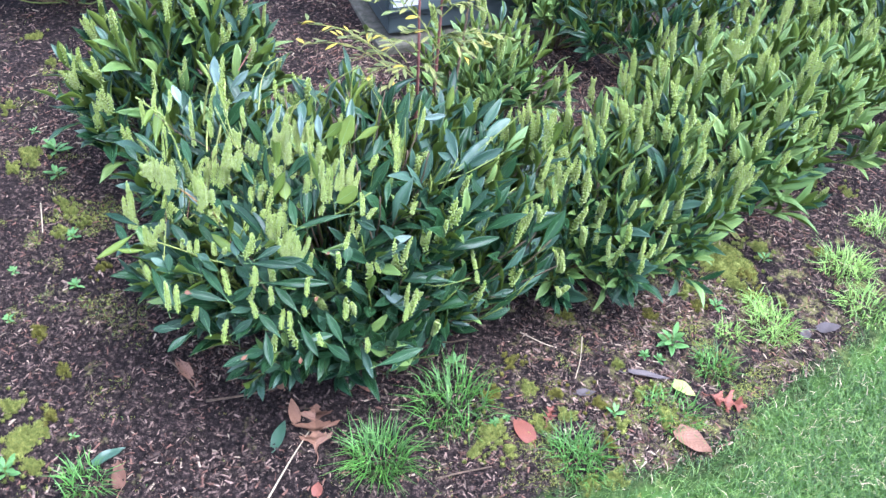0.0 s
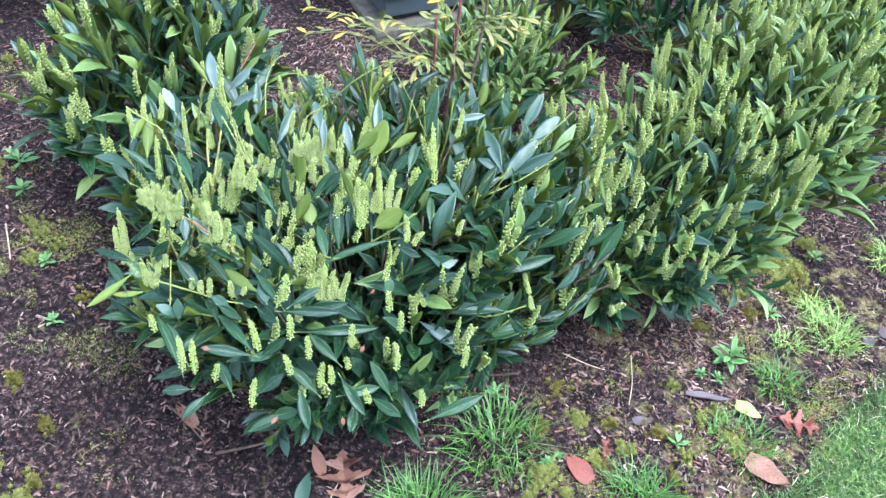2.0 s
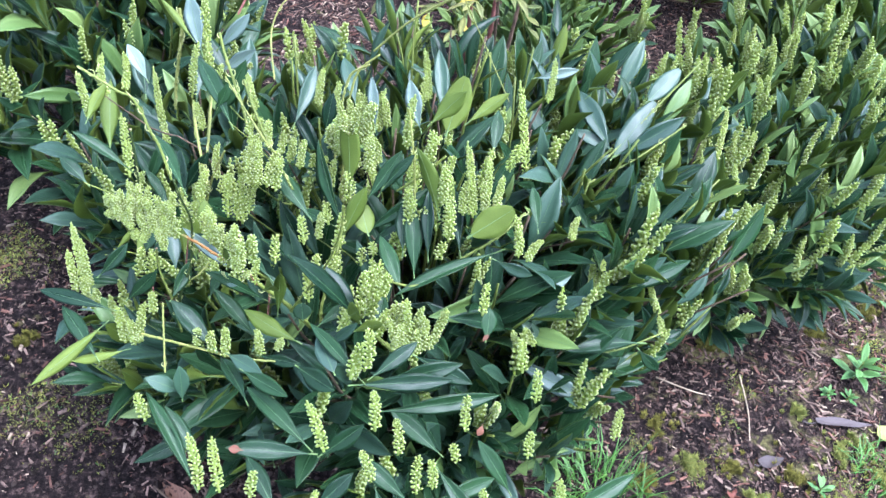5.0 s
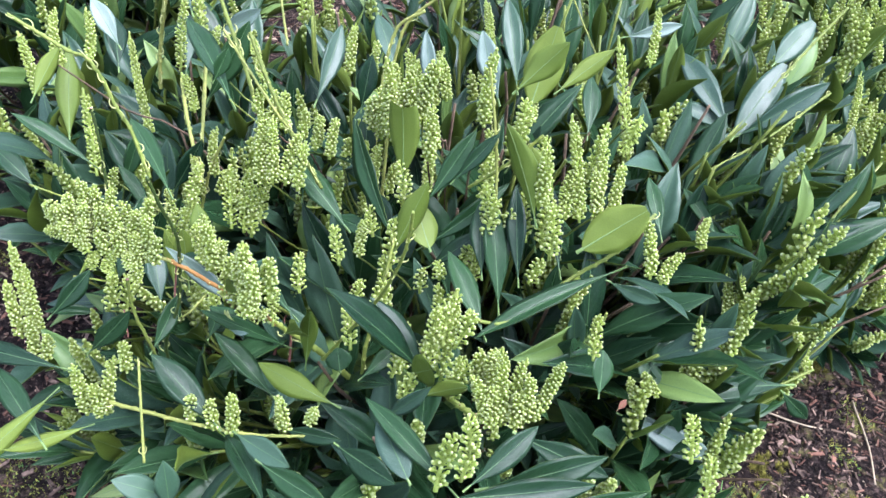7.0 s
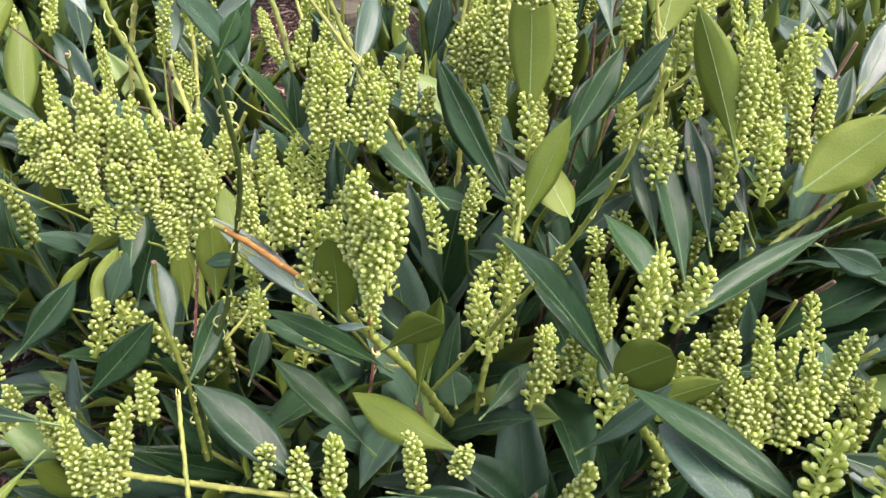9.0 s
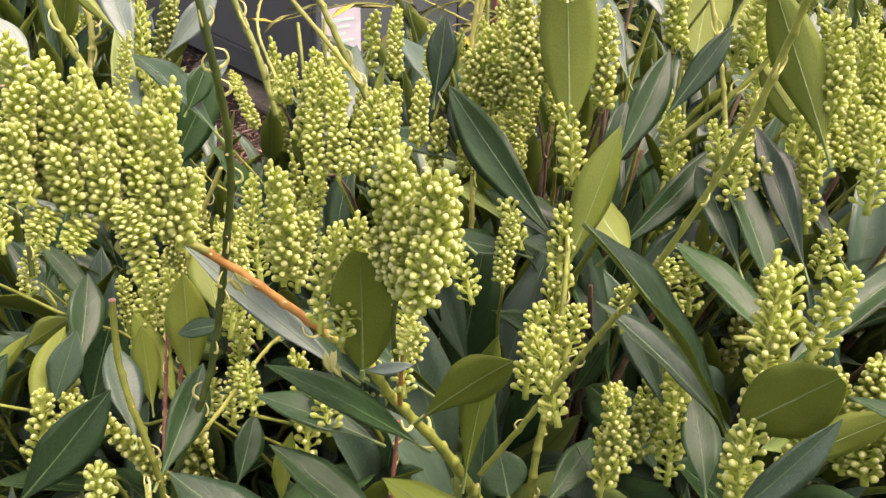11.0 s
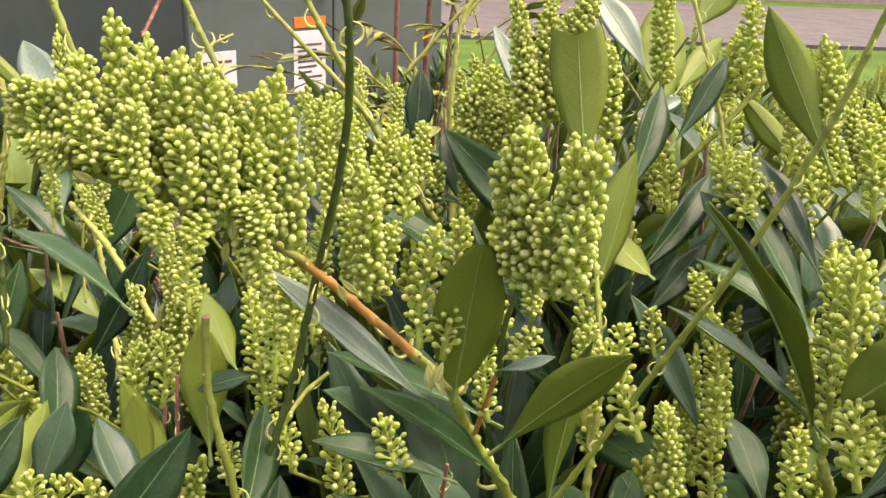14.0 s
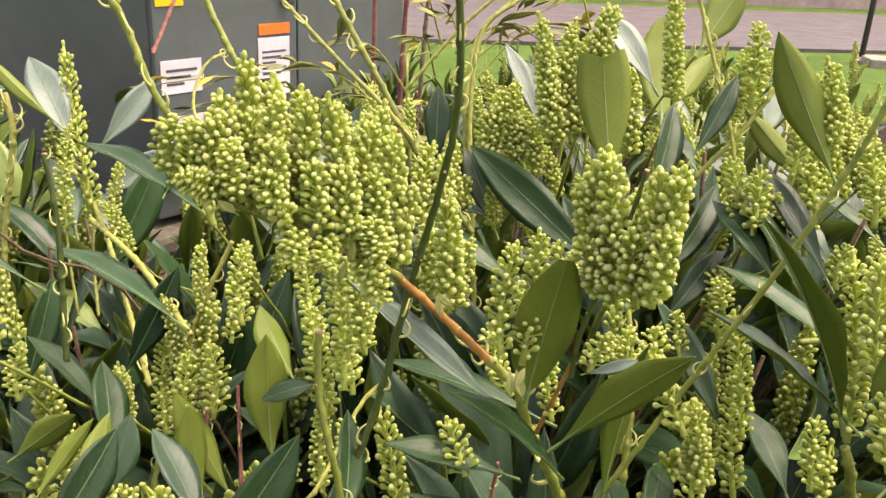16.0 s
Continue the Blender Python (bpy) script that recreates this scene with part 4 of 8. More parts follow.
leaf(laurel, (0.0270, 1.3931, 0.4881), (-0.0252, 1.4181, 0.5047), 0.0195, (-0.00, -0.55, 0.83), 0, "waxy")
leaf(laurel, (-0.5870, 1.3493, 0.5215), (-0.5934, 1.4252, 0.5639), 0.0213, (-0.44, 0.43, -0.79))
leaf(laurel, (-0.5949, 1.3249, 0.5810), (-0.5778, 1.3613, 0.6052), 0.0147, (-0.66, 0.62, -0.43))
leaf(laurel, (-0.5496, 1.2837, 0.5475), (-0.6039, 1.3030, 0.5864), 0.0141, (0.46, -0.34, 0.82))
leaf(laurel, (-0.4951, 1.5007, 0.4542), (-0.4450, 1.5175, 0.5334), 0.0290, (0.35, -0.84, 0.42))
leaf(laurel, (-0.5280, 1.1219, 0.5192), (-0.4962, 1.1238, 0.5540), 0.0161, (-0.06, -1.00, 0.07))
leaf(laurel, (-0.4405, 1.0614, 0.5154), (-0.4799, 1.0983, 0.5454), 0.0198, (0.32, -0.38, 0.87))
leaf(laurel, (-0.3664, 1.0978, 0.4776), (-0.4185, 1.1118, 0.5117), 0.0191, (-0.38, 0.47, -0.79))
leaf(laurel, (-0.4100, 1.1063, 0.4794), (-0.4492, 1.1436, 0.5100), 0.0164, (0.34, -0.37, 0.87))
leaf(laurel, (-0.5281, 1.0801, 0.4924), (-0.5694, 1.0503, 0.5132), 0.0108, (-0.48, 0.10, -0.87))
leaf(laurel, (-0.4263, 1.0504, 0.5209), (-0.3930, 1.0170, 0.5353), 0.0163, (-0.57, -0.22, 0.79), 0, "waxy")
leaf(laurel, (-0.4029, 1.0784, 0.4815), (-0.3625, 1.0625, 0.4860), 0.0127, (-0.36, -0.70, 0.61))
leaf(laurel, (-0.3639, 1.0551, 0.4926), (-0.3297, 1.0184, 0.5041), 0.0200, (-0.60, -0.32, 0.74))
leaf(laurel, (-0.4622, 1.0107, 0.5187), (-0.4899, 1.0103, 0.5423), 0.0155, (0.59, -0.39, 0.71), 0, "waxy")
leaf(laurel, (-0.4624, 1.0060, 0.5140), (-0.4604, 1.0143, 0.5507), 0.0149, (0.39, -0.91, 0.16), 0, "waxy")
leaf(laurel, (-0.4086, 1.0198, 0.5358), (-0.3681, 0.9775, 0.5566), 0.0152, (-0.59, -0.18, 0.78))
leaf(laurel, (-0.4060, 1.0005, 0.5172), (-0.4356, 1.0645, 0.5050), 0.0167, (0.12, 0.22, 0.97))
leaf(laurel, (-0.2015, 1.3693, 0.5570), (-0.2046, 1.4378, 0.6095), 0.0197, (-0.06, -0.63, 0.78), 0, "waxy")
leaf(laurel, (-0.0713, 1.4771, 0.5414), (-0.0123, 1.4800, 0.5531), 0.0150, (-0.06, -0.92, 0.39), 0, "pale_sheen")
leaf(laurel, (-0.3796, 1.4023, 0.5203), (-0.3516, 1.4696, 0.5622), 0.0210, (0.45, -0.62, 0.64), 0, "waxy")
leaf(laurel, (-0.3053, 1.4308, 0.5314), (-0.3187, 1.4923, 0.5613), 0.0215, (0.15, -0.43, 0.89), 0, "waxy")
leaf(laurel, (-0.5092, 1.4846, 0.4969), (-0.5109, 1.5511, 0.5335), 0.0226, (0.50, -0.43, 0.75), 0, "waxy")
leaf(laurel, (-0.5652, 1.4596, 0.5203), (-0.5744, 1.5168, 0.5467), 0.0215, (0.50, -0.32, 0.80))
leaf(laurel, (-0.4531, 1.3844, 0.5340), (-0.5000, 1.4916, 0.5613), 0.0235, (0.15, -0.20, 0.97))
leaf(laurel, (-0.4953, 1.2784, 0.5224), (-0.5353, 1.3605, 0.5405), 0.0186, (0.22, -0.13, 0.97))
leaf(laurel, (-0.2808, 1.2428, 0.5480), (-0.2534, 1.2716, 0.5804), 0.0176, (0.20, -0.83, 0.52))
leaf(laurel, (-0.2004, 1.1635, 0.5388), (-0.2060, 1.2327, 0.5776), 0.0168, (0.07, -0.50, 0.86))
leaf(laurel, (-0.1655, 1.1464, 0.5554), (-0.2705, 1.1059, 0.5422), 0.0148, (-0.07, -0.19, 0.98))
leaf(laurel, (-0.1636, 1.1541, 0.5351), (-0.1234, 1.1450, 0.5182), 0.0158, (-0.13, -0.96, 0.24), 0, "waxy")
leaf(laurel, (-0.1489, 1.3097, 0.5490), (-0.1369, 1.3634, 0.5751), 0.0178, (0.12, -0.48, 0.87))
leaf(laurel, (-0.1111, 1.2013, 0.5330), (-0.1114, 1.2513, 0.5537), 0.0144, (-0.06, -0.40, 0.91))
leaf(laurel, (-0.0329, 1.2510, 0.4808), (-0.0533, 1.3000, 0.4975), 0.0139, (-0.22, -0.41, 0.89))
leaf(laurel, (0.0150, 1.2676, 0.4480), (0.1013, 1.3424, 0.4778), 0.0190, (0.12, -0.52, 0.85), 0, "waxy")
leaf(laurel, (-0.1742, 1.0959, 0.4765), (-0.1691, 1.1191, 0.5000), 0.0179, (0.19, -0.74, 0.65))
leaf(laurel, (-0.1030, 1.1239, 0.4304), (-0.1247, 1.1456, 0.4481), 0.0181, (0.08, -0.60, 0.80))
leaf(laurel, (-0.0438, 1.1500, 0.4366), (-0.0578, 1.1910, 0.4465), 0.0215, (-0.19, -0.31, 0.93))
leaf(laurel, (-0.3416, 1.2612, 0.5569), (-0.3765, 1.3027, 0.5641), 0.0178, (-0.13, -0.29, 0.95))
leaf(laurel, (-0.3184, 1.1998, 0.5424), (-0.3378, 1.2438, 0.5545), 0.0170, (0.06, -0.26, 0.96))
leaf(laurel, (-0.2945, 1.1844, 0.5450), (-0.3031, 1.2163, 0.5609), 0.0235, (-0.16, 0.43, -0.89), 3)
leaf(laurel, (-0.3306, 1.2080, 0.5346), (-0.3643, 1.2309, 0.5378), 0.0148, (-0.14, -0.34, 0.93))
leaf(laurel, (-0.3339, 1.0487, 0.5331), (-0.3078, 1.0412, 0.5719), 0.0110, (-0.49, -0.86, 0.13), 0, "waxy")
leaf(laurel, (-0.5885, 1.2602, 0.5469), (-0.6174, 1.2845, 0.5662), 0.0165, (0.33, -0.33, 0.89))
leaf(laurel, (-0.5644, 1.1617, 0.5105), (-0.5356, 1.1819, 0.5345), 0.0155, (0.33, -0.89, 0.30))
leaf(laurel, (-0.4136, 1.1358, 0.5078), (-0.4527, 1.1567, 0.5224), 0.0137, (0.17, -0.33, 0.93))
leaf(laurel, (-0.3932, 1.1453, 0.5201), (-0.4345, 1.1948, 0.5342), 0.0140, (0.09, -0.22, 0.97))
leaf(laurel, (-0.4863, 1.1185, 0.5221), (-0.4683, 1.1506, 0.5421), 0.0140, (0.49, -0.67, 0.56))
leaf(laurel, (-0.5376, 1.2321, 0.4720), (-0.5233, 1.2389, 0.5043), 0.0147, (-0.07, -0.98, 0.20), 0, "waxy")
leaf(laurel, (-0.5619, 1.2177, 0.4909), (-0.5390, 1.2276, 0.5140), 0.0072, (-0.13, 0.96, -0.23))
leaf(laurel, (-0.4977, 1.2391, 0.4564), (-0.4986, 1.2566, 0.4927), 0.0132, (-0.09, 0.91, -0.41))
# low front leaves
leaf(laurel, (-0.3472, 0.9410, 0.5232), (-0.4152, 0.9379, 0.5433), 0.0172, (0.26, -0.44, 0.86))
leaf(laurel, (-0.3384, 0.9399, 0.5228), (-0.3029, 0.9444, 0.5578), 0.0161, (-0.29, -0.89, 0.36))
leaf(laurel, (-0.4480, 0.9382, 0.4851), (-0.4922, 1.0109, 0.5250), 0.0147, (0.35, -0.29, 0.89))
leaf(laurel, (-0.4438, 0.9538, 0.4866), (-0.4762, 1.0005, 0.5160), 0.0148, (0.35, -0.33, 0.88))
leaf(laurel, (-0.3503, 0.9508, 0.5185), (-0.4040, 1.0034, 0.5380), 0.0169, (0.12, -0.24, 0.96))
leaf(laurel, (-0.2864, 0.9642, 0.5924), (-0.2208, 0.9704, 0.6032), 0.0168, (-0.06, -0.78, 0.63))
leaf(laurel, (-0.2885, 0.9635, 0.5495), (-0.1797, 0.9790, 0.5446), 0.0175, (0.11, -0.74, 0.66))
leaf(laurel, (-0.2347, 0.9578, 0.4637), (-0.1968, 0.9055, 0.4433), 0.0171, (-0.23, -0.50, 0.83))
leaf(laurel, (-0.2918, 0.9483, 0.4503), (-0.2739, 0.8914, 0.4238), 0.0188, (-0.14, -0.47, 0.87))
leaf(laurel, (-0.3071, 0.9334, 0.4066), (-0.3617, 0.9029, 0.4008), 0.0174, (0.07, -0.37, 0.93))
leaf(laurel, (-0.3362, 0.9286, 0.3997), (-0.2907, 0.9226, 0.4251), 0.0204, (-0.44, -0.68, 0.58))
leaf(laurel, (-0.4166, 0.9288, 0.4502), (-0.4461, 0.8935, 0.4414), 0.0150, (0.13, -0.37, 0.92))
leaf(laurel, (-0.4381, 0.9342, 0.4538), (-0.4776, 0.9268, 0.4577), 0.0168, (0.14, -0.40, 0.90))
leaf(laurel, (-0.3814, 0.9283, 0.4523), (-0.4080, 0.9758, 0.4687), 0.0171, (0.18, -0.25, 0.95))
leaf(laurel, (-0.1906, 0.9476, 0.4288), (-0.1465, 0.9154, 0.4285), 0.0192, (-0.37, -0.50, 0.78))
leaf(laurel, (-0.2123, 0.9426, 0.4225), (-0.2179, 0.9009, 0.4093), 0.0156, (-0.14, -0.31, 0.94))
leaf(laurel, (-0.1607, 0.9580, 0.4133), (-0.1922, 0.9842, 0.4648), 0.0177, (0.34, -0.74, 0.57))
leaf(laurel, (-0.1052, 0.9517, 0.3691), (-0.0206, 0.9835, 0.3923), 0.0204, (0.01, -0.65, 0.76))
leaf(laurel, (-0.2344, 0.9565, 0.4907), (-0.2780, 0.9875, 0.5178), 0.0169, (0.18, -0.50, 0.85))
leaf(laurel, (-0.2626, 0.9376, 0.4419), (-0.3071, 0.9692, 0.4696), 0.0172, (0.21, -0.47, 0.86))
leaf(laurel, (-0.2338, 0.9372, 0.4436), (-0.1763, 0.9578, 0.4400), 0.0174, (0.25, -0.63, 0.73))
leaf(laurel, (-0.3461, 0.9279, 0.4543), (-0.3116, 0.9475, 0.4761), 0.0169, (0.02, -0.78, 0.62))
leaf(laurel, (-0.5405, 1.0785, 0.5317), (-0.5974, 1.0300, 0.5080), 0.0132, (-0.13, 0.59, -0.80))
leaf(laurel, (-0.5469, 1.0575, 0.5108), (-0.5848, 1.1084, 0.5297), 0.0158, (0.19, -0.23, 0.95))
leaf(laurel, (-0.5398, 1.1024, 0.5271), (-0.6076, 1.1194, 0.5388), 0.0142, (0.03, -0.47, 0.88))
# pale bracts at the nodes
leaf(laurel, (-0.4263, 1.0892, 0.5756), (-0.4157, 1.0803, 0.5815), 0.0036, (-0.70, -0.66, 0.27), 1, "pale_sheen")
leaf(laurel, (-0.4017, 0.9354, 0.5418), (-0.4122, 0.9351, 0.5457), 0.0073, (0.30, -0.52, 0.80), 0, "rust")
leaf(laurel, (-0.1997, 0.9565, 0.5352), (-0.2042, 0.9496, 0.5282), 0.0067, (-0.16, -0.68, 0.72), 1, "rust")
leaf(laurel, (-0.2286, 0.9165, 0.4238), (-0.2259, 0.9035, 0.4210), 0.0077, (-0.30, -0.27, 0.91), 2, "rust")
leaf(laurel, (-0.3192, 0.9178, 0.4184), (-0.3281, 0.9064, 0.4164), 0.0067, (0.03, -0.23, 0.97), 0, "rust")
leaf(laurel, (-0.1951, 1.0268, 0.5623), (-0.1893, 1.0309, 0.5668), 0.0046, (-0.02, -0.75, 0.66), 0, "rust")
leaf(laurel, (-0.4311, 1.1158, 0.5558), (-0.4336, 1.1139, 0.5650), 0.0030, (-0.35, -0.90, -0.28), 1, "bract")
leaf(laurel, (-0.4282, 1.1138, 0.5551), (-0.4320, 1.1130, 0.5652), 0.0035, (-0.42, -0.88, -0.22), 3, "bract")
leaf(laurel, (-0.4309, 1.1144, 0.5585), (-0.4311, 1.1108, 0.5671), 0.0029, (-0.71, -0.64, -0.28), 1, "bract")
leaf(laurel, (-0.5238, 1.1268, 0.6295), (-0.5217, 1.1198, 0.6336), 0.0019, (-0.93, -0.35, -0.13), 1, "bract")
leaf(laurel, (-0.5129, 1.1233, 0.6223), (-0.5179, 1.1210, 0.6272), 0.0028, (-0.07, -0.88, -0.47), 2, "bract")
leaf(laurel, (-0.5046, 1.1228, 0.6184), (-0.5039, 1.1179, 0.6255), 0.0028, (-0.85, -0.47, -0.23), 0, "bract")
leaf(laurel, (-0.4962, 1.1217, 0.6132), (-0.4947, 1.1160, 0.6194), 0.0025, (-0.90, -0.41, -0.15), 3, "bract")
leaf(laurel, (-0.4885, 1.1214, 0.6090), (-0.4876, 1.1154, 0.6136), 0.0018, (-0.93, -0.30, -0.21), 1, "bract")
leaf(laurel, (-0.4843, 1.1200, 0.6058), (-0.4852, 1.1166, 0.6139), 0.0028, (-0.38, -0.84, -0.39), 0, "bract")
leaf(laurel, (-0.4799, 1.1189, 0.6039), (-0.4810, 1.1153, 0.6110), 0.0026, (-0.79, -0.49, -0.37), 3, "bract")
leaf(laurel, (-0.4864, 1.1226, 0.6003), (-0.4863, 1.1181, 0.6073), 0.0023, (-0.50, -0.73, -0.46), 0, "bract")
leaf(laurel, (-0.4927, 1.1227, 0.6061), (-0.4933, 1.1181, 0.6119), 0.0018, (-0.78, -0.45, -0.43), 2, "bract")
leaf(laurel, (-0.4548, 1.1216, 0.5847), (-0.4582, 1.1194, 0.5920), 0.0024, (-0.06, -0.94, -0.32), 2, "bract")
leaf(laurel, (-0.4516, 1.1208, 0.5872), (-0.4571, 1.1190, 0.5927), 0.0022, (-0.01, -0.95, -0.31), 1, "bract")
# flower spikes of the front crown
spike(laurel, (-0.5251, 1.1330, 0.6306), (-0.5274, 1.1327, 0.6445), 0.0084, 0)
spike(laurel, (-0.5207, 1.1313, 0.6267), (-0.5222, 1.1320, 0.6437), 0.0085, 0)
spike(laurel, (-0.5183, 1.1257, 0.6280), (-0.5180, 1.1261, 0.6466), 0.0083, 0)
spike(laurel, (-0.5137, 1.1293, 0.6252), (-0.5105, 1.1306, 0.6499), 0.0086, 0)
spike(laurel, (-0.5084, 1.1347, 0.6218), (-0.5043, 1.1401, 0.6574), 0.0089, 0)
spike(laurel, (-0.5075, 1.1223, 0.6225), (-0.5030, 1.1244, 0.6507), 0.0085, 0)
spike(laurel, (-0.5011, 1.1322, 0.6167), (-0.4968, 1.1375, 0.6524), 0.0091, 0)
spike(laurel, (-0.4991, 1.1231, 0.6179), (-0.4942, 1.1266, 0.6501), 0.0088, 0)
spike(laurel, (-0.4934, 1.1327, 0.6135), (-0.4875, 1.1370, 0.6488), 0.0093, 0)
spike(laurel, (-0.4906, 1.1219, 0.6145), (-0.4862, 1.1267, 0.6491), 0.0089, 0)
spike(laurel, (-0.4840, 1.1303, 0.6085), (-0.4802, 1.1357, 0.6439), 0.0095, 0)
spike(laurel, (-0.4823, 1.1215, 0.6099), (-0.4777, 1.1255, 0.6429), 0.0092, 0)
spike(laurel, (-0.4771, 1.1287, 0.6051), (-0.4709, 1.1348, 0.6451), 0.0096, 0)
spike(laurel, (-0.4743, 1.1212, 0.6051), (-0.4685, 1.1249, 0.6391), 0.0094, 0)
spike(laurel, (-0.5129, 1.1186, 0.6269), (-0.5149, 1.1184, 0.6411), 0.0082, 0)
spike(laurel, (-0.5061, 1.1168, 0.6227), (-0.5051, 1.1166, 0.6409), 0.0083, 0)
spike(laurel, (-0.4949, 1.1158, 0.6177), (-0.4966, 1.1168, 0.6352), 0.0086, 0)
spike(laurel, (-0.4866, 1.1168, 0.6135), (-0.4872, 1.1179, 0.6329), 0.0089, 0)
spike(laurel, (-0.4780, 1.1170, 0.6079), (-0.4772, 1.1188, 0.6305), 0.0091, 0)
spike(laurel, (-0.5171, 1.1224, 0.6275), (-0.5258, 1.1229, 0.6346), 0.0082, 0)
spike(laurel, (-0.5030, 1.1136, 0.6220), (-0.5104, 1.1159, 0.6351), 0.0083, 0)
spike(laurel, (-0.4708, 1.1205, 0.6025), (-0.4689, 1.1216, 0.6247), 0.0095, 0)
spike(laurel, (-0.5010, 1.1174, 0.6192), (-0.5045, 1.1093, 0.6129), 0.0085, 0)
spike(laurel, (-0.4920, 1.1170, 0.6155), (-0.4957, 1.1090, 0.6090), 0.0087, 0)
spike(laurel, (-0.4813, 1.1203, 0.6086), (-0.4808, 1.1090, 0.5994), 0.0092, 0)
spike(laurel, (-0.5136, 1.1293, 0.6230), (-0.5145, 1.1307, 0.6369), 0.0081, 0)
spike(laurel, (-0.5208, 1.1447, 0.6231), (-0.5172, 1.1440, 0.6375), 0.0085, 0)
spike(laurel, (-0.4848, 1.1234, 0.6094), (-0.4851, 1.1259, 0.6265), 0.0087, 0)
spike(laurel, (-0.5174, 1.1258, 0.6258), (-0.5139, 1.1232, 0.6359), 0.0079, 0)
spike(laurel, (-0.4794, 1.1279, 0.6056), (-0.4799, 1.1319, 0.6260), 0.0090, 0)
spike(laurel, (-0.5086, 1.1361, 0.6188), (-0.5037, 1.1387, 0.6429), 0.0085, 0)
spike(laurel, (-0.4778, 1.1227, 0.6060), (-0.4763, 1.1216, 0.6170), 0.0088, 0)
spike(laurel, (-0.4993, 1.1267, 0.6162), (-0.5007, 1.1292, 0.6319), 0.0084, 0)
spike(laurel, (-0.4751, 1.1203, 0.6051), (-0.4749, 1.1241, 0.6261), 0.0088, 0)
spike(laurel, (-0.4741, 1.1280, 0.6028), (-0.4705, 1.1287, 0.6207), 0.0091, 0)
spike(laurel, (-0.4985, 1.1295, 0.6151), (-0.4971, 1.1324, 0.6354), 0.0085, 0)
spike(laurel, (-0.5161, 1.1406, 0.6217), (-0.5178, 1.1421, 0.6346), 0.0085, 0)
spike(laurel, (-0.5233, 1.1292, 0.6281), (-0.5214, 1.1299, 0.6440), 0.0079, 0)
spike(laurel, (-0.4986, 1.1395, 0.6129), (-0.4989, 1.1430, 0.6325), 0.0089, 0)
spike(laurel, (-0.5035, 1.1320, 0.6172), (-0.5035, 1.1340, 0.6335), 0.0085, 0)
spike(laurel, (-0.5078, 1.1256, 0.6209), (-0.5048, 1.1296, 0.6460), 0.0082, 0)
spike(laurel, (-0.4804, 1.1105, 0.6102), (-0.4819, 1.1109, 0.6206), 0.0083, 0)
spike(laurel, (-0.4867, 1.1168, 0.6120), (-0.4858, 1.1213, 0.6355), 0.0084, 0)
spike(laurel, (-0.4098, 1.1074, 0.5988), (-0.4174, 1.1097, 0.6234), 0.0114, 0)
spike(laurel, (-0.4103, 1.1031, 0.5938), (-0.4136, 1.1079, 0.6298), 0.0113, 0)
spike(laurel, (-0.4114, 1.0963, 0.5934), (-0.4112, 1.1017, 0.6354), 0.0110, 0)
spike(laurel, (-0.4028, 1.1021, 0.5896), (-0.4022, 1.1039, 0.6237), 0.0115, 0)
spike(laurel, (-0.4100, 1.0889, 0.5979), (-0.4080, 1.0901, 0.6324), 0.0107, 0)
spike(laurel, (-0.4109, 1.0837, 0.6017), (-0.4081, 1.0837, 0.6343), 0.0104, 0)
spike(laurel, (-0.4116, 1.0969, 0.5915), (-0.4160, 1.0974, 0.6161), 0.0111, 0)
spike(laurel, (-0.4112, 1.0888, 0.5932), (-0.4154, 1.0885, 0.6159), 0.0107, 0)
spike(laurel, (-0.4122, 1.0821, 0.5963), (-0.4126, 1.0795, 0.6185), 0.0104, 0)
spike(laurel, (-0.4107, 1.1021, 0.5908), (-0.4176, 1.1019, 0.6101), 0.0113, 0)
spike(laurel, (-0.4282, 1.1157, 0.5656), (-0.4208, 1.1248, 0.6057), 0.0088, 1)
spike(laurel, (-0.4336, 1.1198, 0.5683), (-0.4302, 1.1281, 0.6013), 0.0088, 1)
spike(laurel, (-0.4420, 1.1386, 0.5761), (-0.4415, 1.1471, 0.6144), 0.0104, 0)
spike(laurel, (-0.4383, 1.1401, 0.5757), (-0.4338, 1.1433, 0.5979), 0.0089, 0)
spike(laurel, (-0.4429, 1.1480, 0.5770), (-0.4418, 1.1548, 0.6005), 0.0087, 0)
spike(laurel, (-0.4057, 1.1254, 0.5341), (-0.4034, 1.1319, 0.5613), 0.0080, 1)
spike(laurel, (-0.4108, 1.1047, 0.5648), (-0.4087, 1.1029, 0.5779), 0.0081, 1)
spike(laurel, (-0.3289, 1.1671, 0.4731), (-0.3255, 1.1858, 0.5367), 0.0118, 1)
spike(laurel, (-0.3235, 1.1810, 0.5279), (-0.3232, 1.1958, 0.5637), 0.0118, 1)
spike(laurel, (-0.2820, 1.1524, 0.4559), (-0.2799, 1.1705, 0.5135), 0.0118, 1)
spike(laurel, (-0.2998, 1.1508, 0.4579), (-0.2908, 1.1576, 0.4860), 0.0118, 1)
spike(laurel, (-0.2940, 1.0872, 0.5167), (-0.2804, 1.1011, 0.5850), 0.0118, 1)
spike(laurel, (-0.2882, 1.0715, 0.5159), (-0.2793, 1.0790, 0.5452), 0.0118, 1)
spike(laurel, (-0.2237, 1.1682, 0.5989), (-0.2157, 1.1762, 0.6432), 0.0118, 0)
spike(laurel, (-0.2536, 1.2390, 0.6128), (-0.2477, 1.2476, 0.6699), 0.0118, 0)
spike(laurel, (-0.3178, 1.2481, 0.5940), (-0.3218, 1.2671, 0.6542), 0.0118, 0)
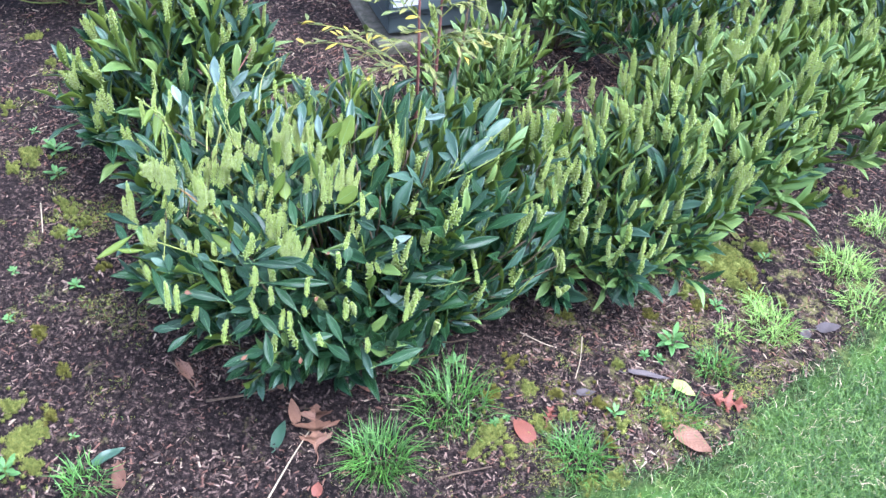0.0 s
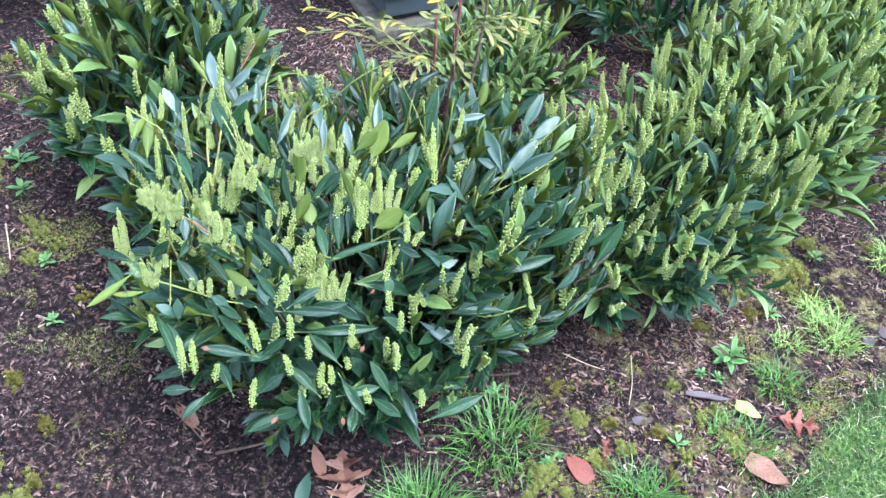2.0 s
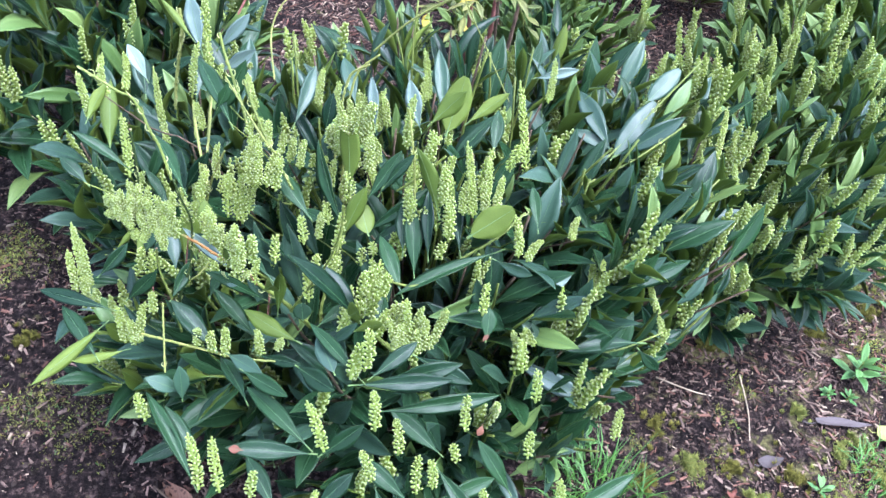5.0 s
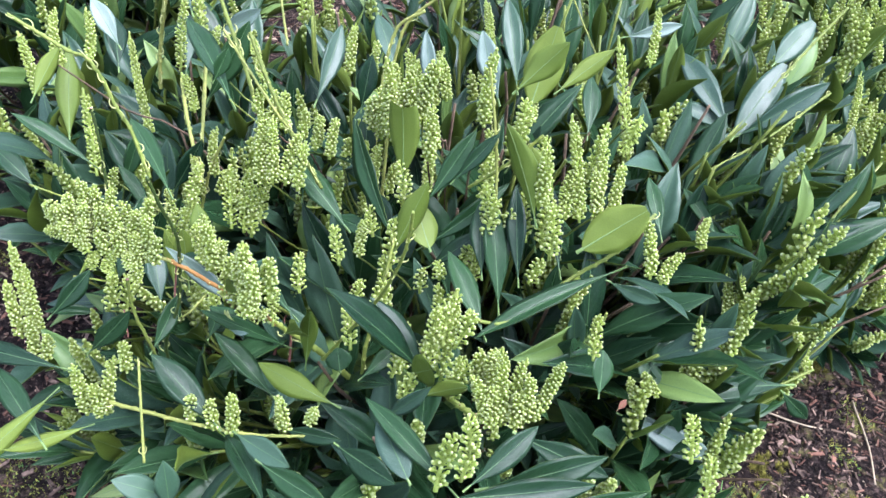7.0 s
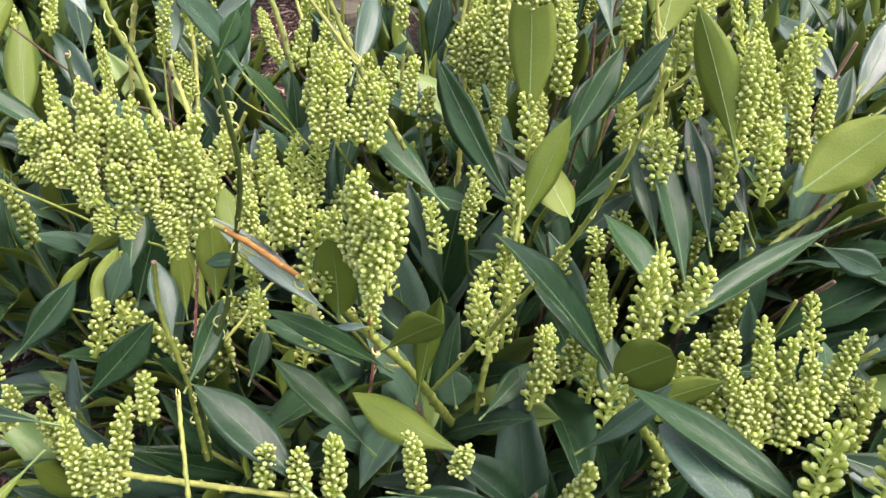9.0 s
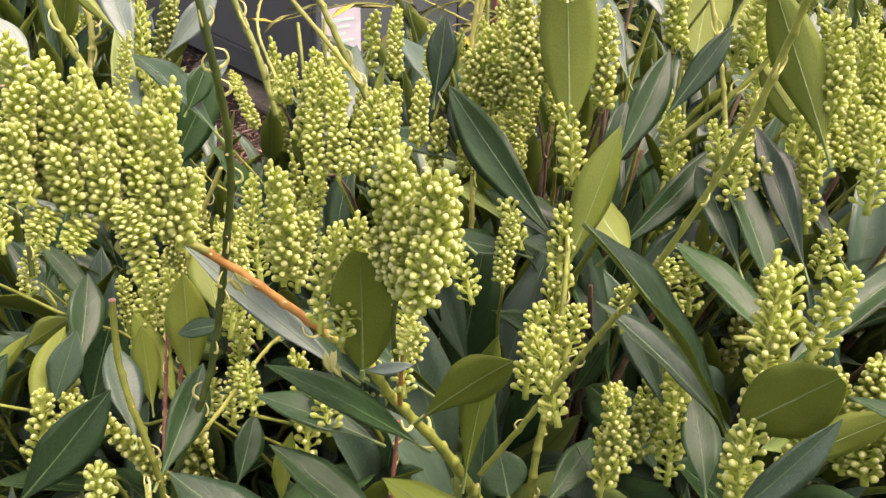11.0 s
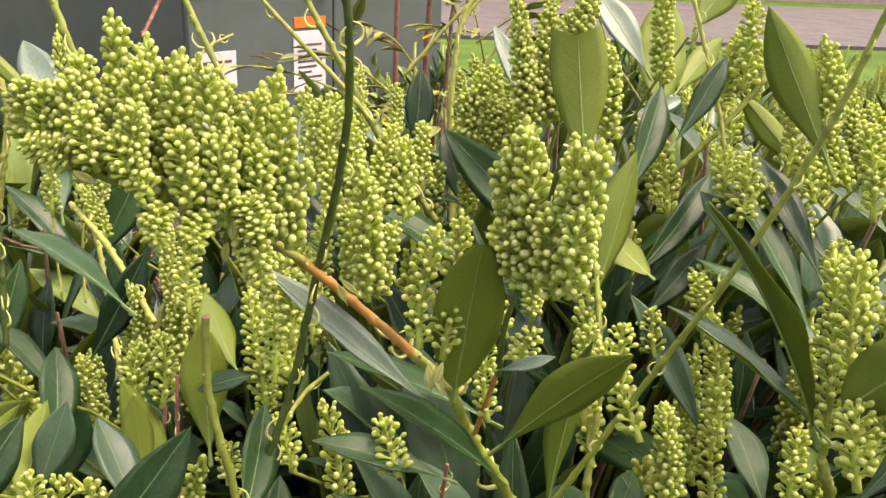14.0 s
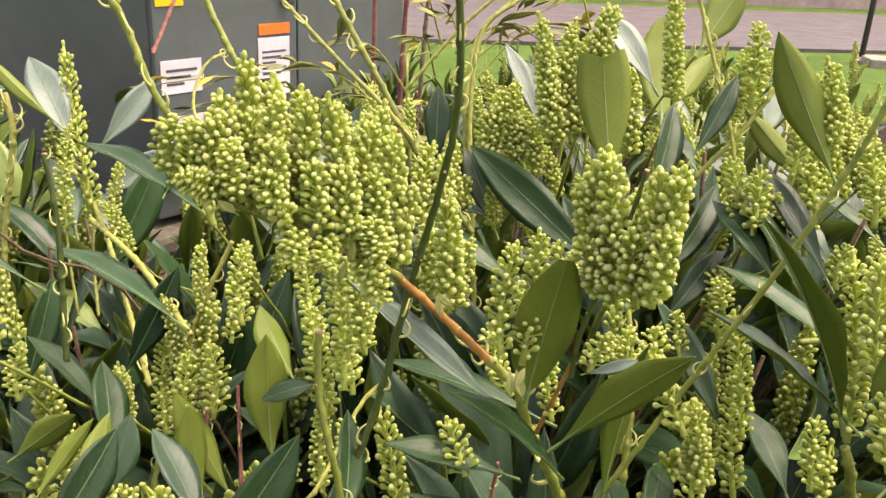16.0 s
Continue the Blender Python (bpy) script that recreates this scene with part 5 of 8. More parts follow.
spike(laurel, (-0.3112, 1.2457, 0.5968), (-0.3099, 1.2602, 0.6534), 0.0118, 0)
spike(laurel, (-0.3005, 1.2468, 0.6134), (-0.2927, 1.2535, 0.6599), 0.0118, 0)
spike(laurel, (-0.3074, 1.2447, 0.5995), (-0.3029, 1.2538, 0.6473), 0.0118, 0)
spike(laurel, (-0.3204, 1.2510, 0.5975), (-0.3183, 1.2594, 0.6404), 0.0118, 0)
spike(laurel, (-0.2974, 1.2493, 0.6234), (-0.2882, 1.2506, 0.6590), 0.0118, 0)
spike(laurel, (-0.3314, 1.2796, 0.5789), (-0.3264, 1.2863, 0.6159), 0.0118, 0)
spike(laurel, (-0.3204, 1.2733, 0.5782), (-0.3154, 1.2822, 0.6204), 0.0118, 0)
spike(laurel, (-0.3340, 1.2821, 0.5814), (-0.3350, 1.2868, 0.6059), 0.0118, 0)
spike(laurel, (-0.3257, 1.2750, 0.5753), (-0.3234, 1.2802, 0.6052), 0.0118, 0)
spike(laurel, (-0.3149, 1.2682, 0.5733), (-0.3115, 1.2729, 0.6033), 0.0118, 0)
spike(laurel, (-0.2946, 1.2229, 0.5931), (-0.2885, 1.2313, 0.6357), 0.0118, 0)
spike(laurel, (-0.2356, 1.2065, 0.6169), (-0.2293, 1.2132, 0.6554), 0.0118, 1)
spike(laurel, (-0.2390, 1.2159, 0.6058), (-0.2232, 1.2165, 0.6422), 0.0117, 1)
spike(laurel, (-0.2523, 1.1872, 0.5632), (-0.2504, 1.1937, 0.5958), 0.0118, 1)
spike(laurel, (-0.2558, 1.1787, 0.5530), (-0.2387, 1.1816, 0.5823), 0.0118, 1)
spike(laurel, (-0.2685, 1.1816, 0.5288), (-0.2668, 1.1815, 0.5453), 0.0118, 1)
spike(laurel, (-0.4931, 1.5174, 0.4953), (-0.4869, 1.5628, 0.6077), 0.0130, 1)
spike(laurel, (-0.5146, 1.4878, 0.4977), (-0.5095, 1.5135, 0.5635), 0.0112, 1)
spike(laurel, (-0.5079, 1.3703, 0.4046), (-0.5047, 1.3827, 0.4530), 0.0118, 0)
spike(laurel, (-0.4835, 1.3341, 0.4662), (-0.4815, 1.3437, 0.5063), 0.0104, 0)
spike(laurel, (-0.4561, 1.2023, 0.5066), (-0.4543, 1.2140, 0.5513), 0.0103, 1)
spike(laurel, (-0.4529, 1.1762, 0.5499), (-0.4537, 1.1767, 0.5790), 0.0095, 1)
spike(laurel, (-0.4536, 1.1774, 0.4940), (-0.4539, 1.1857, 0.5132), 0.0103, 1)
spike(laurel, (-0.4681, 1.3305, 0.4923), (-0.4655, 1.3459, 0.5325), 0.0103, 0)
spike(laurel, (-0.5469, 1.3089, 0.4246), (-0.5405, 1.3149, 0.4473), 0.0118, 1)
spike(laurel, (-0.2124, 1.1770, 0.5477), (-0.2098, 1.1847, 0.5841), 0.0118, 1)
spike(laurel, (-0.2174, 1.1422, 0.5741), (-0.2136, 1.1561, 0.6123), 0.0118, 1)
spike(laurel, (-0.4176, 1.2354, 0.5645), (-0.4084, 1.2591, 0.6110), 0.0111, 0)
spike(laurel, (-0.4081, 1.2338, 0.5669), (-0.4005, 1.2562, 0.6102), 0.0111, 0)
spike(laurel, (-0.3988, 1.2312, 0.5672), (-0.3898, 1.2490, 0.6032), 0.0111, 0)
spike(laurel, (-0.3899, 1.2274, 0.5654), (-0.3814, 1.2429, 0.5971), 0.0111, 0)
spike(laurel, (-0.4216, 1.2547, 0.5752), (-0.4141, 1.2710, 0.6078), 0.0114, 0)
spike(laurel, (-0.3489, 1.3802, 0.5628), (-0.3410, 1.3996, 0.6010), 0.0107, 0)
spike(laurel, (-0.3296, 1.3747, 0.5634), (-0.3230, 1.3886, 0.5914), 0.0100, 0)
spike(laurel, (-0.3460, 1.1931, 0.5290), (-0.3459, 1.1999, 0.5618), 0.0095, 0)
spike(laurel, (-0.3354, 1.1491, 0.5201), (-0.3299, 1.1585, 0.5395), 0.0118, 1)
spike(laurel, (-0.3137, 1.2054, 0.5678), (-0.3124, 1.2218, 0.5972), 0.0118, 1)
spike(laurel, (-0.3244, 1.1272, 0.4668), (-0.3108, 1.1459, 0.5069), 0.0109, 1)
spike(laurel, (-0.2881, 1.1344, 0.4573), (-0.2785, 1.1605, 0.5080), 0.0118, 1)
spike(laurel, (-0.2941, 1.1488, 0.4584), (-0.2830, 1.1641, 0.4911), 0.0118, 1)
spike(laurel, (-0.2959, 1.0801, 0.5624), (-0.2925, 1.0913, 0.5880), 0.0118, 1)
spike(laurel, (-0.2891, 1.0781, 0.5626), (-0.2804, 1.0868, 0.5909), 0.0118, 1)
spike(laurel, (-0.3209, 1.0555, 0.5310), (-0.3165, 1.0619, 0.5549), 0.0118, 1)
spike(laurel, (-0.2708, 1.0598, 0.5237), (-0.2685, 1.0747, 0.5615), 0.0118, 0)
spike(laurel, (-0.2706, 1.0694, 0.5197), (-0.2687, 1.0814, 0.5522), 0.0118, 0)
spike(laurel, (-0.2636, 1.0632, 0.5334), (-0.2617, 1.0728, 0.5617), 0.0118, 0)
spike(laurel, (-0.5459, 1.2123, 0.4555), (-0.5376, 1.2268, 0.4851), 0.0118, 1)
spike(laurel, (-0.5342, 1.2156, 0.4465), (-0.5282, 1.2311, 0.4769), 0.0118, 1)
spike(laurel, (-0.5011, 1.2561, 0.4726), (-0.4981, 1.2752, 0.5077), 0.0118, 1)
spike(laurel, (-0.4871, 1.2574, 0.4824), (-0.4811, 1.2717, 0.5106), 0.0118, 1)
spike(laurel, (-0.4351, 1.1804, 0.4590), (-0.4320, 1.2047, 0.5032), 0.0118, 1)
spike(laurel, (-0.4484, 1.1946, 0.5184), (-0.4470, 1.2056, 0.5383), 0.0100, 1)
spike(laurel, (-0.1329, 1.2481, 0.6142), (-0.1443, 1.2360, 0.5869), 0.0118, 1)
spike(laurel, (-0.2121, 1.1761, 0.5710), (-0.2119, 1.1881, 0.5920), 0.0118, 1)
spike(laurel, (-0.1896, 1.1950, 0.5743), (-0.1660, 1.2186, 0.6282), 0.0117, 1)
spike(laurel, (-0.2158, 1.2245, 0.5703), (-0.2067, 1.2406, 0.6032), 0.0112, 1)
spike(laurel, (-0.2511, 1.2254, 0.5528), (-0.2440, 1.2447, 0.5904), 0.0118, 1)
spike(laurel, (-0.2606, 1.1800, 0.5100), (-0.2567, 1.1915, 0.5323), 0.0118, 1)
# flower spikes of the mid crown
spike(laurel, (-0.4225, 1.3071, 0.5754), (-0.4181, 1.3158, 0.5988), 0.0106, 0)
spike(laurel, (-0.4105, 1.2928, 0.5775), (-0.4045, 1.3037, 0.6031), 0.0106, 0)
spike(laurel, (-0.3987, 1.2788, 0.5795), (-0.3946, 1.2921, 0.6072), 0.0106, 0)
spike(laurel, (-0.3891, 1.2890, 0.5628), (-0.3834, 1.2978, 0.5863), 0.0106, 0)
spike(laurel, (-0.3775, 1.2749, 0.5649), (-0.3737, 1.2862, 0.5906), 0.0106, 0)
spike(laurel, (-0.3662, 1.2612, 0.5672), (-0.3609, 1.2746, 0.5952), 0.0106, 0)
spike(laurel, (-0.3556, 1.2708, 0.5501), (-0.3522, 1.2801, 0.5737), 0.0106, 0)
spike(laurel, (-0.3445, 1.2571, 0.5524), (-0.3395, 1.2686, 0.5784), 0.0106, 0)
spike(laurel, (-0.3338, 1.2436, 0.5549), (-0.3307, 1.2574, 0.5829), 0.0106, 0)
spike(laurel, (-0.3220, 1.2527, 0.5374), (-0.3175, 1.2621, 0.5613), 0.0106, 0)
spike(laurel, (-0.3123, 1.3178, 0.5744), (-0.3164, 1.3359, 0.6056), 0.0106, 0)
spike(laurel, (-0.2987, 1.3132, 0.5720), (-0.3048, 1.3413, 0.6126), 0.0106, 0)
spike(laurel, (-0.2897, 1.3091, 0.5693), (-0.2915, 1.3368, 0.6102), 0.0106, 0)
spike(laurel, (-0.2803, 1.3148, 0.5763), (-0.2777, 1.3404, 0.6157), 0.0106, 0)
spike(laurel, (-0.2710, 1.3171, 0.5800), (-0.2711, 1.3348, 0.6113), 0.0106, 0)
spike(laurel, (-0.2945, 1.3029, 0.5625), (-0.2853, 1.3200, 0.5946), 0.0106, 0)
spike(laurel, (-0.3082, 1.3076, 0.5650), (-0.3124, 1.3193, 0.5900), 0.0106, 0)
spike(laurel, (-0.3044, 1.2874, 0.5459), (-0.3062, 1.3057, 0.5776), 0.0106, 0)
spike(laurel, (-0.2814, 1.2885, 0.5504), (-0.2837, 1.3036, 0.5789), 0.0106, 0)
spike(laurel, (-0.2706, 1.0401, 0.5342), (-0.2755, 1.0543, 0.5684), 0.0106, 0)
spike(laurel, (-0.2619, 1.0380, 0.5334), (-0.2631, 1.0641, 0.5799), 0.0106, 0)
spike(laurel, (-0.2549, 1.0374, 0.5338), (-0.2530, 1.0571, 0.5745), 0.0106, 0)
spike(laurel, (-0.2479, 1.0379, 0.5354), (-0.2431, 1.0512, 0.5702), 0.0106, 0)
spike(laurel, (-0.2425, 1.0387, 0.5369), (-0.2291, 1.0572, 0.5783), 0.0106, 0)
spike(laurel, (-0.2673, 1.0373, 0.5318), (-0.2707, 1.0464, 0.5615), 0.0106, 0)
spike(laurel, (-0.2532, 1.0359, 0.5326), (-0.2503, 1.0421, 0.5602), 0.0106, 0)
spike(laurel, (-0.4567, 1.0665, 0.5137), (-0.4575, 1.0735, 0.5317), 0.0101, 0)
spike(laurel, (-0.4425, 1.0607, 0.5102), (-0.4435, 1.0696, 0.5300), 0.0101, 0)
spike(laurel, (-0.4310, 1.0570, 0.5083), (-0.4298, 1.0722, 0.5346), 0.0101, 0)
spike(laurel, (-0.3975, 1.0554, 0.5117), (-0.3973, 1.0673, 0.5346), 0.0101, 0)
spike(laurel, (-0.3812, 1.0575, 0.5162), (-0.3790, 1.0600, 0.5302), 0.0101, 0)
spike(laurel, (-0.5295, 1.0884, 0.4932), (-0.5316, 1.1069, 0.5250), 0.0106, 0)
spike(laurel, (-0.5164, 1.0872, 0.4940), (-0.5116, 1.1077, 0.5287), 0.0106, 0)
spike(laurel, (-0.5202, 1.0862, 0.4925), (-0.5220, 1.0967, 0.5165), 0.0106, 0)
spike(laurel, (-0.5024, 1.1061, 0.5146), (-0.4992, 1.1131, 0.5359), 0.0106, 0)
spike(laurel, (-0.5843, 1.1648, 0.4823), (-0.5968, 1.2092, 0.5379), 0.0106, 0)
spike(laurel, (-0.5801, 1.1673, 0.4854), (-0.5852, 1.1964, 0.5272), 0.0106, 0)
spike(laurel, (-0.5925, 1.1656, 0.4818), (-0.6016, 1.1892, 0.5177), 0.0106, 0)
spike(laurel, (-0.5766, 1.1522, 0.4711), (-0.5703, 1.1600, 0.4938), 0.0106, 0)
spike(laurel, (-0.5848, 1.1530, 0.4707), (-0.5841, 1.1702, 0.5016), 0.0106, 0)
spike(laurel, (-0.4437, 1.2379, 0.5187), (-0.4452, 1.2650, 0.5590), 0.0106, 1)
spike(laurel, (-0.4341, 1.2348, 0.5171), (-0.4280, 1.2618, 0.5585), 0.0106, 1)
spike(laurel, (-0.4217, 1.2390, 0.5230), (-0.4107, 1.2632, 0.5625), 0.0106, 1)
spike(laurel, (-0.4285, 1.2317, 0.5149), (-0.4198, 1.2517, 0.5499), 0.0106, 1)
spike(laurel, (-0.4739, 1.2518, 0.5278), (-0.4689, 1.2688, 0.5592), 0.0106, 1)
spike(laurel, (-0.5502, 1.4584, 0.4370), (-0.5565, 1.5180, 0.5224), 0.0106, 0)
spike(laurel, (-0.5645, 1.3248, 0.5011), (-0.5706, 1.3776, 0.5519), 0.0106, 1)
spike(laurel, (-0.5969, 1.3433, 0.5706), (-0.6135, 1.3806, 0.6047), 0.0106, 0)
spike(laurel, (-0.5848, 1.3756, 0.5759), (-0.5926, 1.4131, 0.6114), 0.0106, 0)
spike(laurel, (-0.5765, 1.4213, 0.5515), (-0.5802, 1.4539, 0.5828), 0.0106, 0)
spike(laurel, (-0.4911, 1.4055, 0.5067), (-0.4953, 1.4320, 0.5319), 0.0106, 0)
spike(laurel, (-0.4852, 1.4953, 0.4985), (-0.4747, 1.5053, 0.5359), 0.0098, 1)
spike(laurel, (-0.4276, 1.4350, 0.5169), (-0.4343, 1.4699, 0.5501), 0.0106, 0)
spike(laurel, (-0.1890, 1.1767, 0.5744), (-0.1915, 1.2236, 0.6341), 0.0106, 0)
spike(laurel, (-0.1788, 1.1785, 0.5779), (-0.1683, 1.2100, 0.6243), 0.0106, 0)
spike(laurel, (-0.1669, 1.1759, 0.5771), (-0.1550, 1.1945, 0.6112), 0.0106, 0)
spike(laurel, (-0.1990, 1.1791, 0.5754), (-0.1985, 1.1973, 0.6073), 0.0106, 0)
spike(laurel, (-0.1750, 1.1739, 0.5739), (-0.1807, 1.1956, 0.6083), 0.0106, 0)
spike(laurel, (-0.1470, 1.1302, 0.5635), (-0.1482, 1.1551, 0.5975), 0.0106, 0)
spike(laurel, (-0.1382, 1.1299, 0.5575), (-0.1251, 1.1412, 0.5775), 0.0106, 0)
spike(laurel, (-0.0644, 1.2171, 0.4991), (-0.0580, 1.2366, 0.5191), 0.0106, 0)
spike(laurel, (-0.0407, 1.1812, 0.4536), (-0.0350, 1.2067, 0.4794), 0.0106, 0)
spike(laurel, (-0.0312, 1.1820, 0.4558), (-0.0232, 1.2050, 0.4794), 0.0106, 0)
spike(laurel, (-0.1021, 1.3191, 0.5089), (-0.1072, 1.3913, 0.5929), 0.0106, 1)
spike(laurel, (-0.0662, 1.4117, 0.5485), (-0.0594, 1.4500, 0.5871), 0.0106, 0)
spike(laurel, (-0.1271, 1.1070, 0.4242), (-0.1405, 1.1254, 0.4542), 0.0106, 0)
spike(laurel, (-0.1133, 1.1176, 0.4366), (-0.1239, 1.1323, 0.4495), 0.0106, 0)
spike(laurel, (-0.0960, 1.1282, 0.4355), (-0.0825, 1.1392, 0.4624), 0.0106, 0)
spike(laurel, (0.0685, 1.2110, 0.3725), (0.0613, 1.2430, 0.4026), 0.0106, 0)
spike(laurel, (0.0751, 1.1912, 0.3541), (0.0695, 1.2097, 0.3714), 0.0106, 0)
spike(laurel, (-0.2414, 1.2405, 0.5517), (-0.2439, 1.2659, 0.5902), 0.0106, 1)
spike(laurel, (-0.2919, 1.2423, 0.5458), (-0.2900, 1.2682, 0.5715), 0.0106, 0)
spike(laurel, (-0.3025, 0.9537, 0.6206), (-0.2950, 0.9703, 0.6522), 0.0101, 1)
spike(laurel, (-0.3133, 0.9587, 0.6029), (-0.3080, 0.9728, 0.6315), 0.0105, 1)
spike(laurel, (-0.2149, 1.4261, 0.5402), (-0.2157, 1.4720, 0.5849), 0.0106, 0)
spike(laurel, (-0.2324, 1.3788, 0.5476), (-0.2208, 1.4140, 0.5838), 0.0106, 1)
spike(laurel, (-0.3352, 1.2013, 0.5414), (-0.3366, 1.2180, 0.5575), 0.0106, 1)
spike(laurel, (-0.3608, 1.1887, 0.5253), (-0.3600, 1.2098, 0.5459), 0.0106, 1)
spike(laurel, (-0.3540, 1.1119, 0.5216), (-0.3568, 1.1372, 0.5458), 0.0106, 1)
spike(laurel, (-0.4294, 1.1402, 0.5097), (-0.4289, 1.1545, 0.5237), 0.0106, 1)
spike(laurel, (-0.3900, 1.1699, 0.5165), (-0.3933, 1.1909, 0.5365), 0.0106, 1)
spike(laurel, (-0.2244, 1.1806, 0.5519), (-0.2234, 1.2071, 0.5780), 0.0106, 1)
spike(laurel, (-0.2050, 1.2896, 0.5770), (-0.1993, 1.3182, 0.6058), 0.0106, 0)
spike(laurel, (-0.1776, 1.1140, 0.4937), (-0.1726, 1.1371, 0.5172), 0.0106, 1)
spike(laurel, (0.2054, 1.4556, 0.4213), (0.2264, 1.5080, 0.4758), 0.0106, 0)
spike(laurel, (0.1681, 1.4002, 0.4036), (0.1819, 1.4383, 0.4431), 0.0106, 0)
spike(laurel, (0.0749, 1.2829, 0.3734), (0.0817, 1.3107, 0.4016), 0.0106, 0)
spike(laurel, (0.2354, 1.4165, 0.3875), (0.2304, 1.4486, 0.4183), 0.0106, 0)
spike(laurel, (-0.2910, 1.1342, 0.4892), (-0.2883, 1.1513, 0.5425), 0.0106, 1)
spike(laurel, (-0.3169, 1.1289, 0.4724), (-0.3169, 1.1411, 0.5116), 0.0106, 1)
spike(laurel, (-0.3536, 1.1429, 0.5099), (-0.3466, 1.1550, 0.5447), 0.0106, 1)
spike(laurel, (-0.2897, 1.1572, 0.5400), (-0.2882, 1.1626, 0.5533), 0.0096, 1)
spike(laurel, (-0.3045, 1.0755, 0.5469), (-0.3007, 1.0877, 0.5912), 0.0106, 1)
spike(laurel, (-0.2851, 1.1020, 0.4812), (-0.2771, 1.1103, 0.5087), 0.0109, 1)
spike(laurel, (-0.5144, 1.3283, 0.4398), (-0.5084, 1.3398, 0.4718), 0.0103, 1)
spike(laurel, (-0.4942, 1.3269, 0.4351), (-0.4882, 1.3501, 0.4921), 0.0106, 1)
spike(laurel, (-0.4621, 1.1915, 0.4788), (-0.4577, 1.2060, 0.5154), 0.0088, 1)
spike(laurel, (-0.4709, 1.2066, 0.4736), (-0.4677, 1.2116, 0.4884), 0.0100, 1)
spike(laurel, (-0.4596, 1.1775, 0.5322), (-0.4586, 1.1967, 0.5745), 0.0092, 1)
spike(laurel, (-0.4553, 1.1702, 0.5488), (-0.4538, 1.1794, 0.5702), 0.0085, 1)
spike(laurel, (-0.4626, 1.3093, 0.4902), (-0.4571, 1.3159, 0.5111), 0.0095, 1)
spike(laurel, (-0.5594, 1.3311, 0.4697), (-0.5569, 1.3412, 0.4943), 0.0107, 1)
spike(laurel, (-0.3023, 1.1659, 0.5163), (-0.3018, 1.1742, 0.5345), 0.0099, 1)
spike(laurel, (-0.2270, 1.1475, 0.5437), (-0.2220, 1.1533, 0.5626), 0.0112, 1)
spike(laurel, (-0.2568, 1.1748, 0.5650), (-0.2494, 1.1837, 0.5934), 0.0117, 1)
spike(laurel, (-0.2215, 1.1868, 0.5815), (-0.2120, 1.1965, 0.6139), 0.0107, 1)
# low front spikes
spike(laurel, (-0.4368, 0.9144, 0.5186), (-0.4385, 0.9418, 0.5594), 0.0096, 1)
spike(laurel, (-0.4201, 0.9118, 0.5174), (-0.4237, 0.9378, 0.5566), 0.0096, 1)
spike(laurel, (-0.3348, 0.9203, 0.5599), (-0.3424, 0.9442, 0.5968), 0.0096, 1)
spike(laurel, (-0.3465, 0.8913, 0.4746), (-0.3441, 0.9124, 0.5095), 0.0096, 1)
spike(laurel, (-0.2968, 0.9213, 0.5075), (-0.3000, 0.9359, 0.5357), 0.0096, 1)
spike(laurel, (-0.2569, 0.9220, 0.4832), (-0.2573, 0.9396, 0.5144), 0.0096, 1)
spike(laurel, (-0.2431, 0.9244, 0.4864), (-0.2413, 0.9370, 0.5129), 0.0096, 1)
spike(laurel, (-0.1903, 0.9170, 0.4551), (-0.1980, 0.9253, 0.4766), 0.0096, 1)
spike(laurel, (-0.1550, 0.9494, 0.4894), (-0.1525, 0.9596, 0.5136), 0.0096, 1)
spike(laurel, (-0.4935, 0.9907, 0.5051), (-0.4963, 1.0021, 0.5303), 0.0096, 1)
spike(laurel, (-0.2198, 0.9456, 0.4949), (-0.2234, 0.9499, 0.5128), 0.0096, 1)
spike(laurel, (-0.2737, 0.9365, 0.5241), (-0.2705, 0.9523, 0.5539), 0.0096, 1)
spike(laurel, (-0.2165, 0.9479, 0.5394), (-0.2206, 0.9637, 0.5687), 0.0096, 1)
spike(laurel, (-0.1517, 0.9736, 0.5414), (-0.1496, 0.9872, 0.5689), 0.0096, 1)
spike(laurel, (-0.1168, 0.9360, 0.4229), (-0.1184, 0.9488, 0.4494), 0.0096, 1)
spike(laurel, (-0.0576, 0.9886, 0.4508), (-0.0524, 1.0039, 0.4803), 0.0096, 1)
spike(laurel, (-0.1670, 0.9812, 0.5757), (-0.1681, 0.9943, 0.6025), 0.0096, 1)
spike(laurel, (-0.3985, 0.9165, 0.4954), (-0.3972, 0.9277, 0.5205), 0.0096, 1)
spike(laurel, (-0.2941, 0.9300, 0.5724), (-0.2941, 0.9472, 0.6033), 0.0096, 1)
# stems of the front crown
twig(laurel, [(-0.4600, 1.1130, 0.6790), (-0.4573, 1.1145, 0.6562), (-0.4553, 1.1200, 0.6372), (-0.4556, 1.1269, 0.6162), (-0.4594, 1.1325, 0.5896), (-0.4663, 1.1371, 0.5513), (-0.4760, 1.1385, 0.5232), (-0.4840, 1.1385, 0.4980), (-0.4860, 1.1450, 0.4400)], 0.00098, 0.00132, STEM_DARK, 18, 1, label="dark green stem with curled bud scales")
twig(laurel, [(-0.5221, 1.1283, 0.6292), (-0.5017, 1.1259, 0.6183), (-0.4833, 1.1277, 0.6090)], 0.00104, 0.00117, STEM, 0, 2)
twig(laurel, [(-0.4847, 1.1281, 0.6097), (-0.4753, 1.1295, 0.6035), (-0.4637, 1.1305, 0.5949)], 0.00112, 0.00120, STEM_YELLOW, 2, 33)
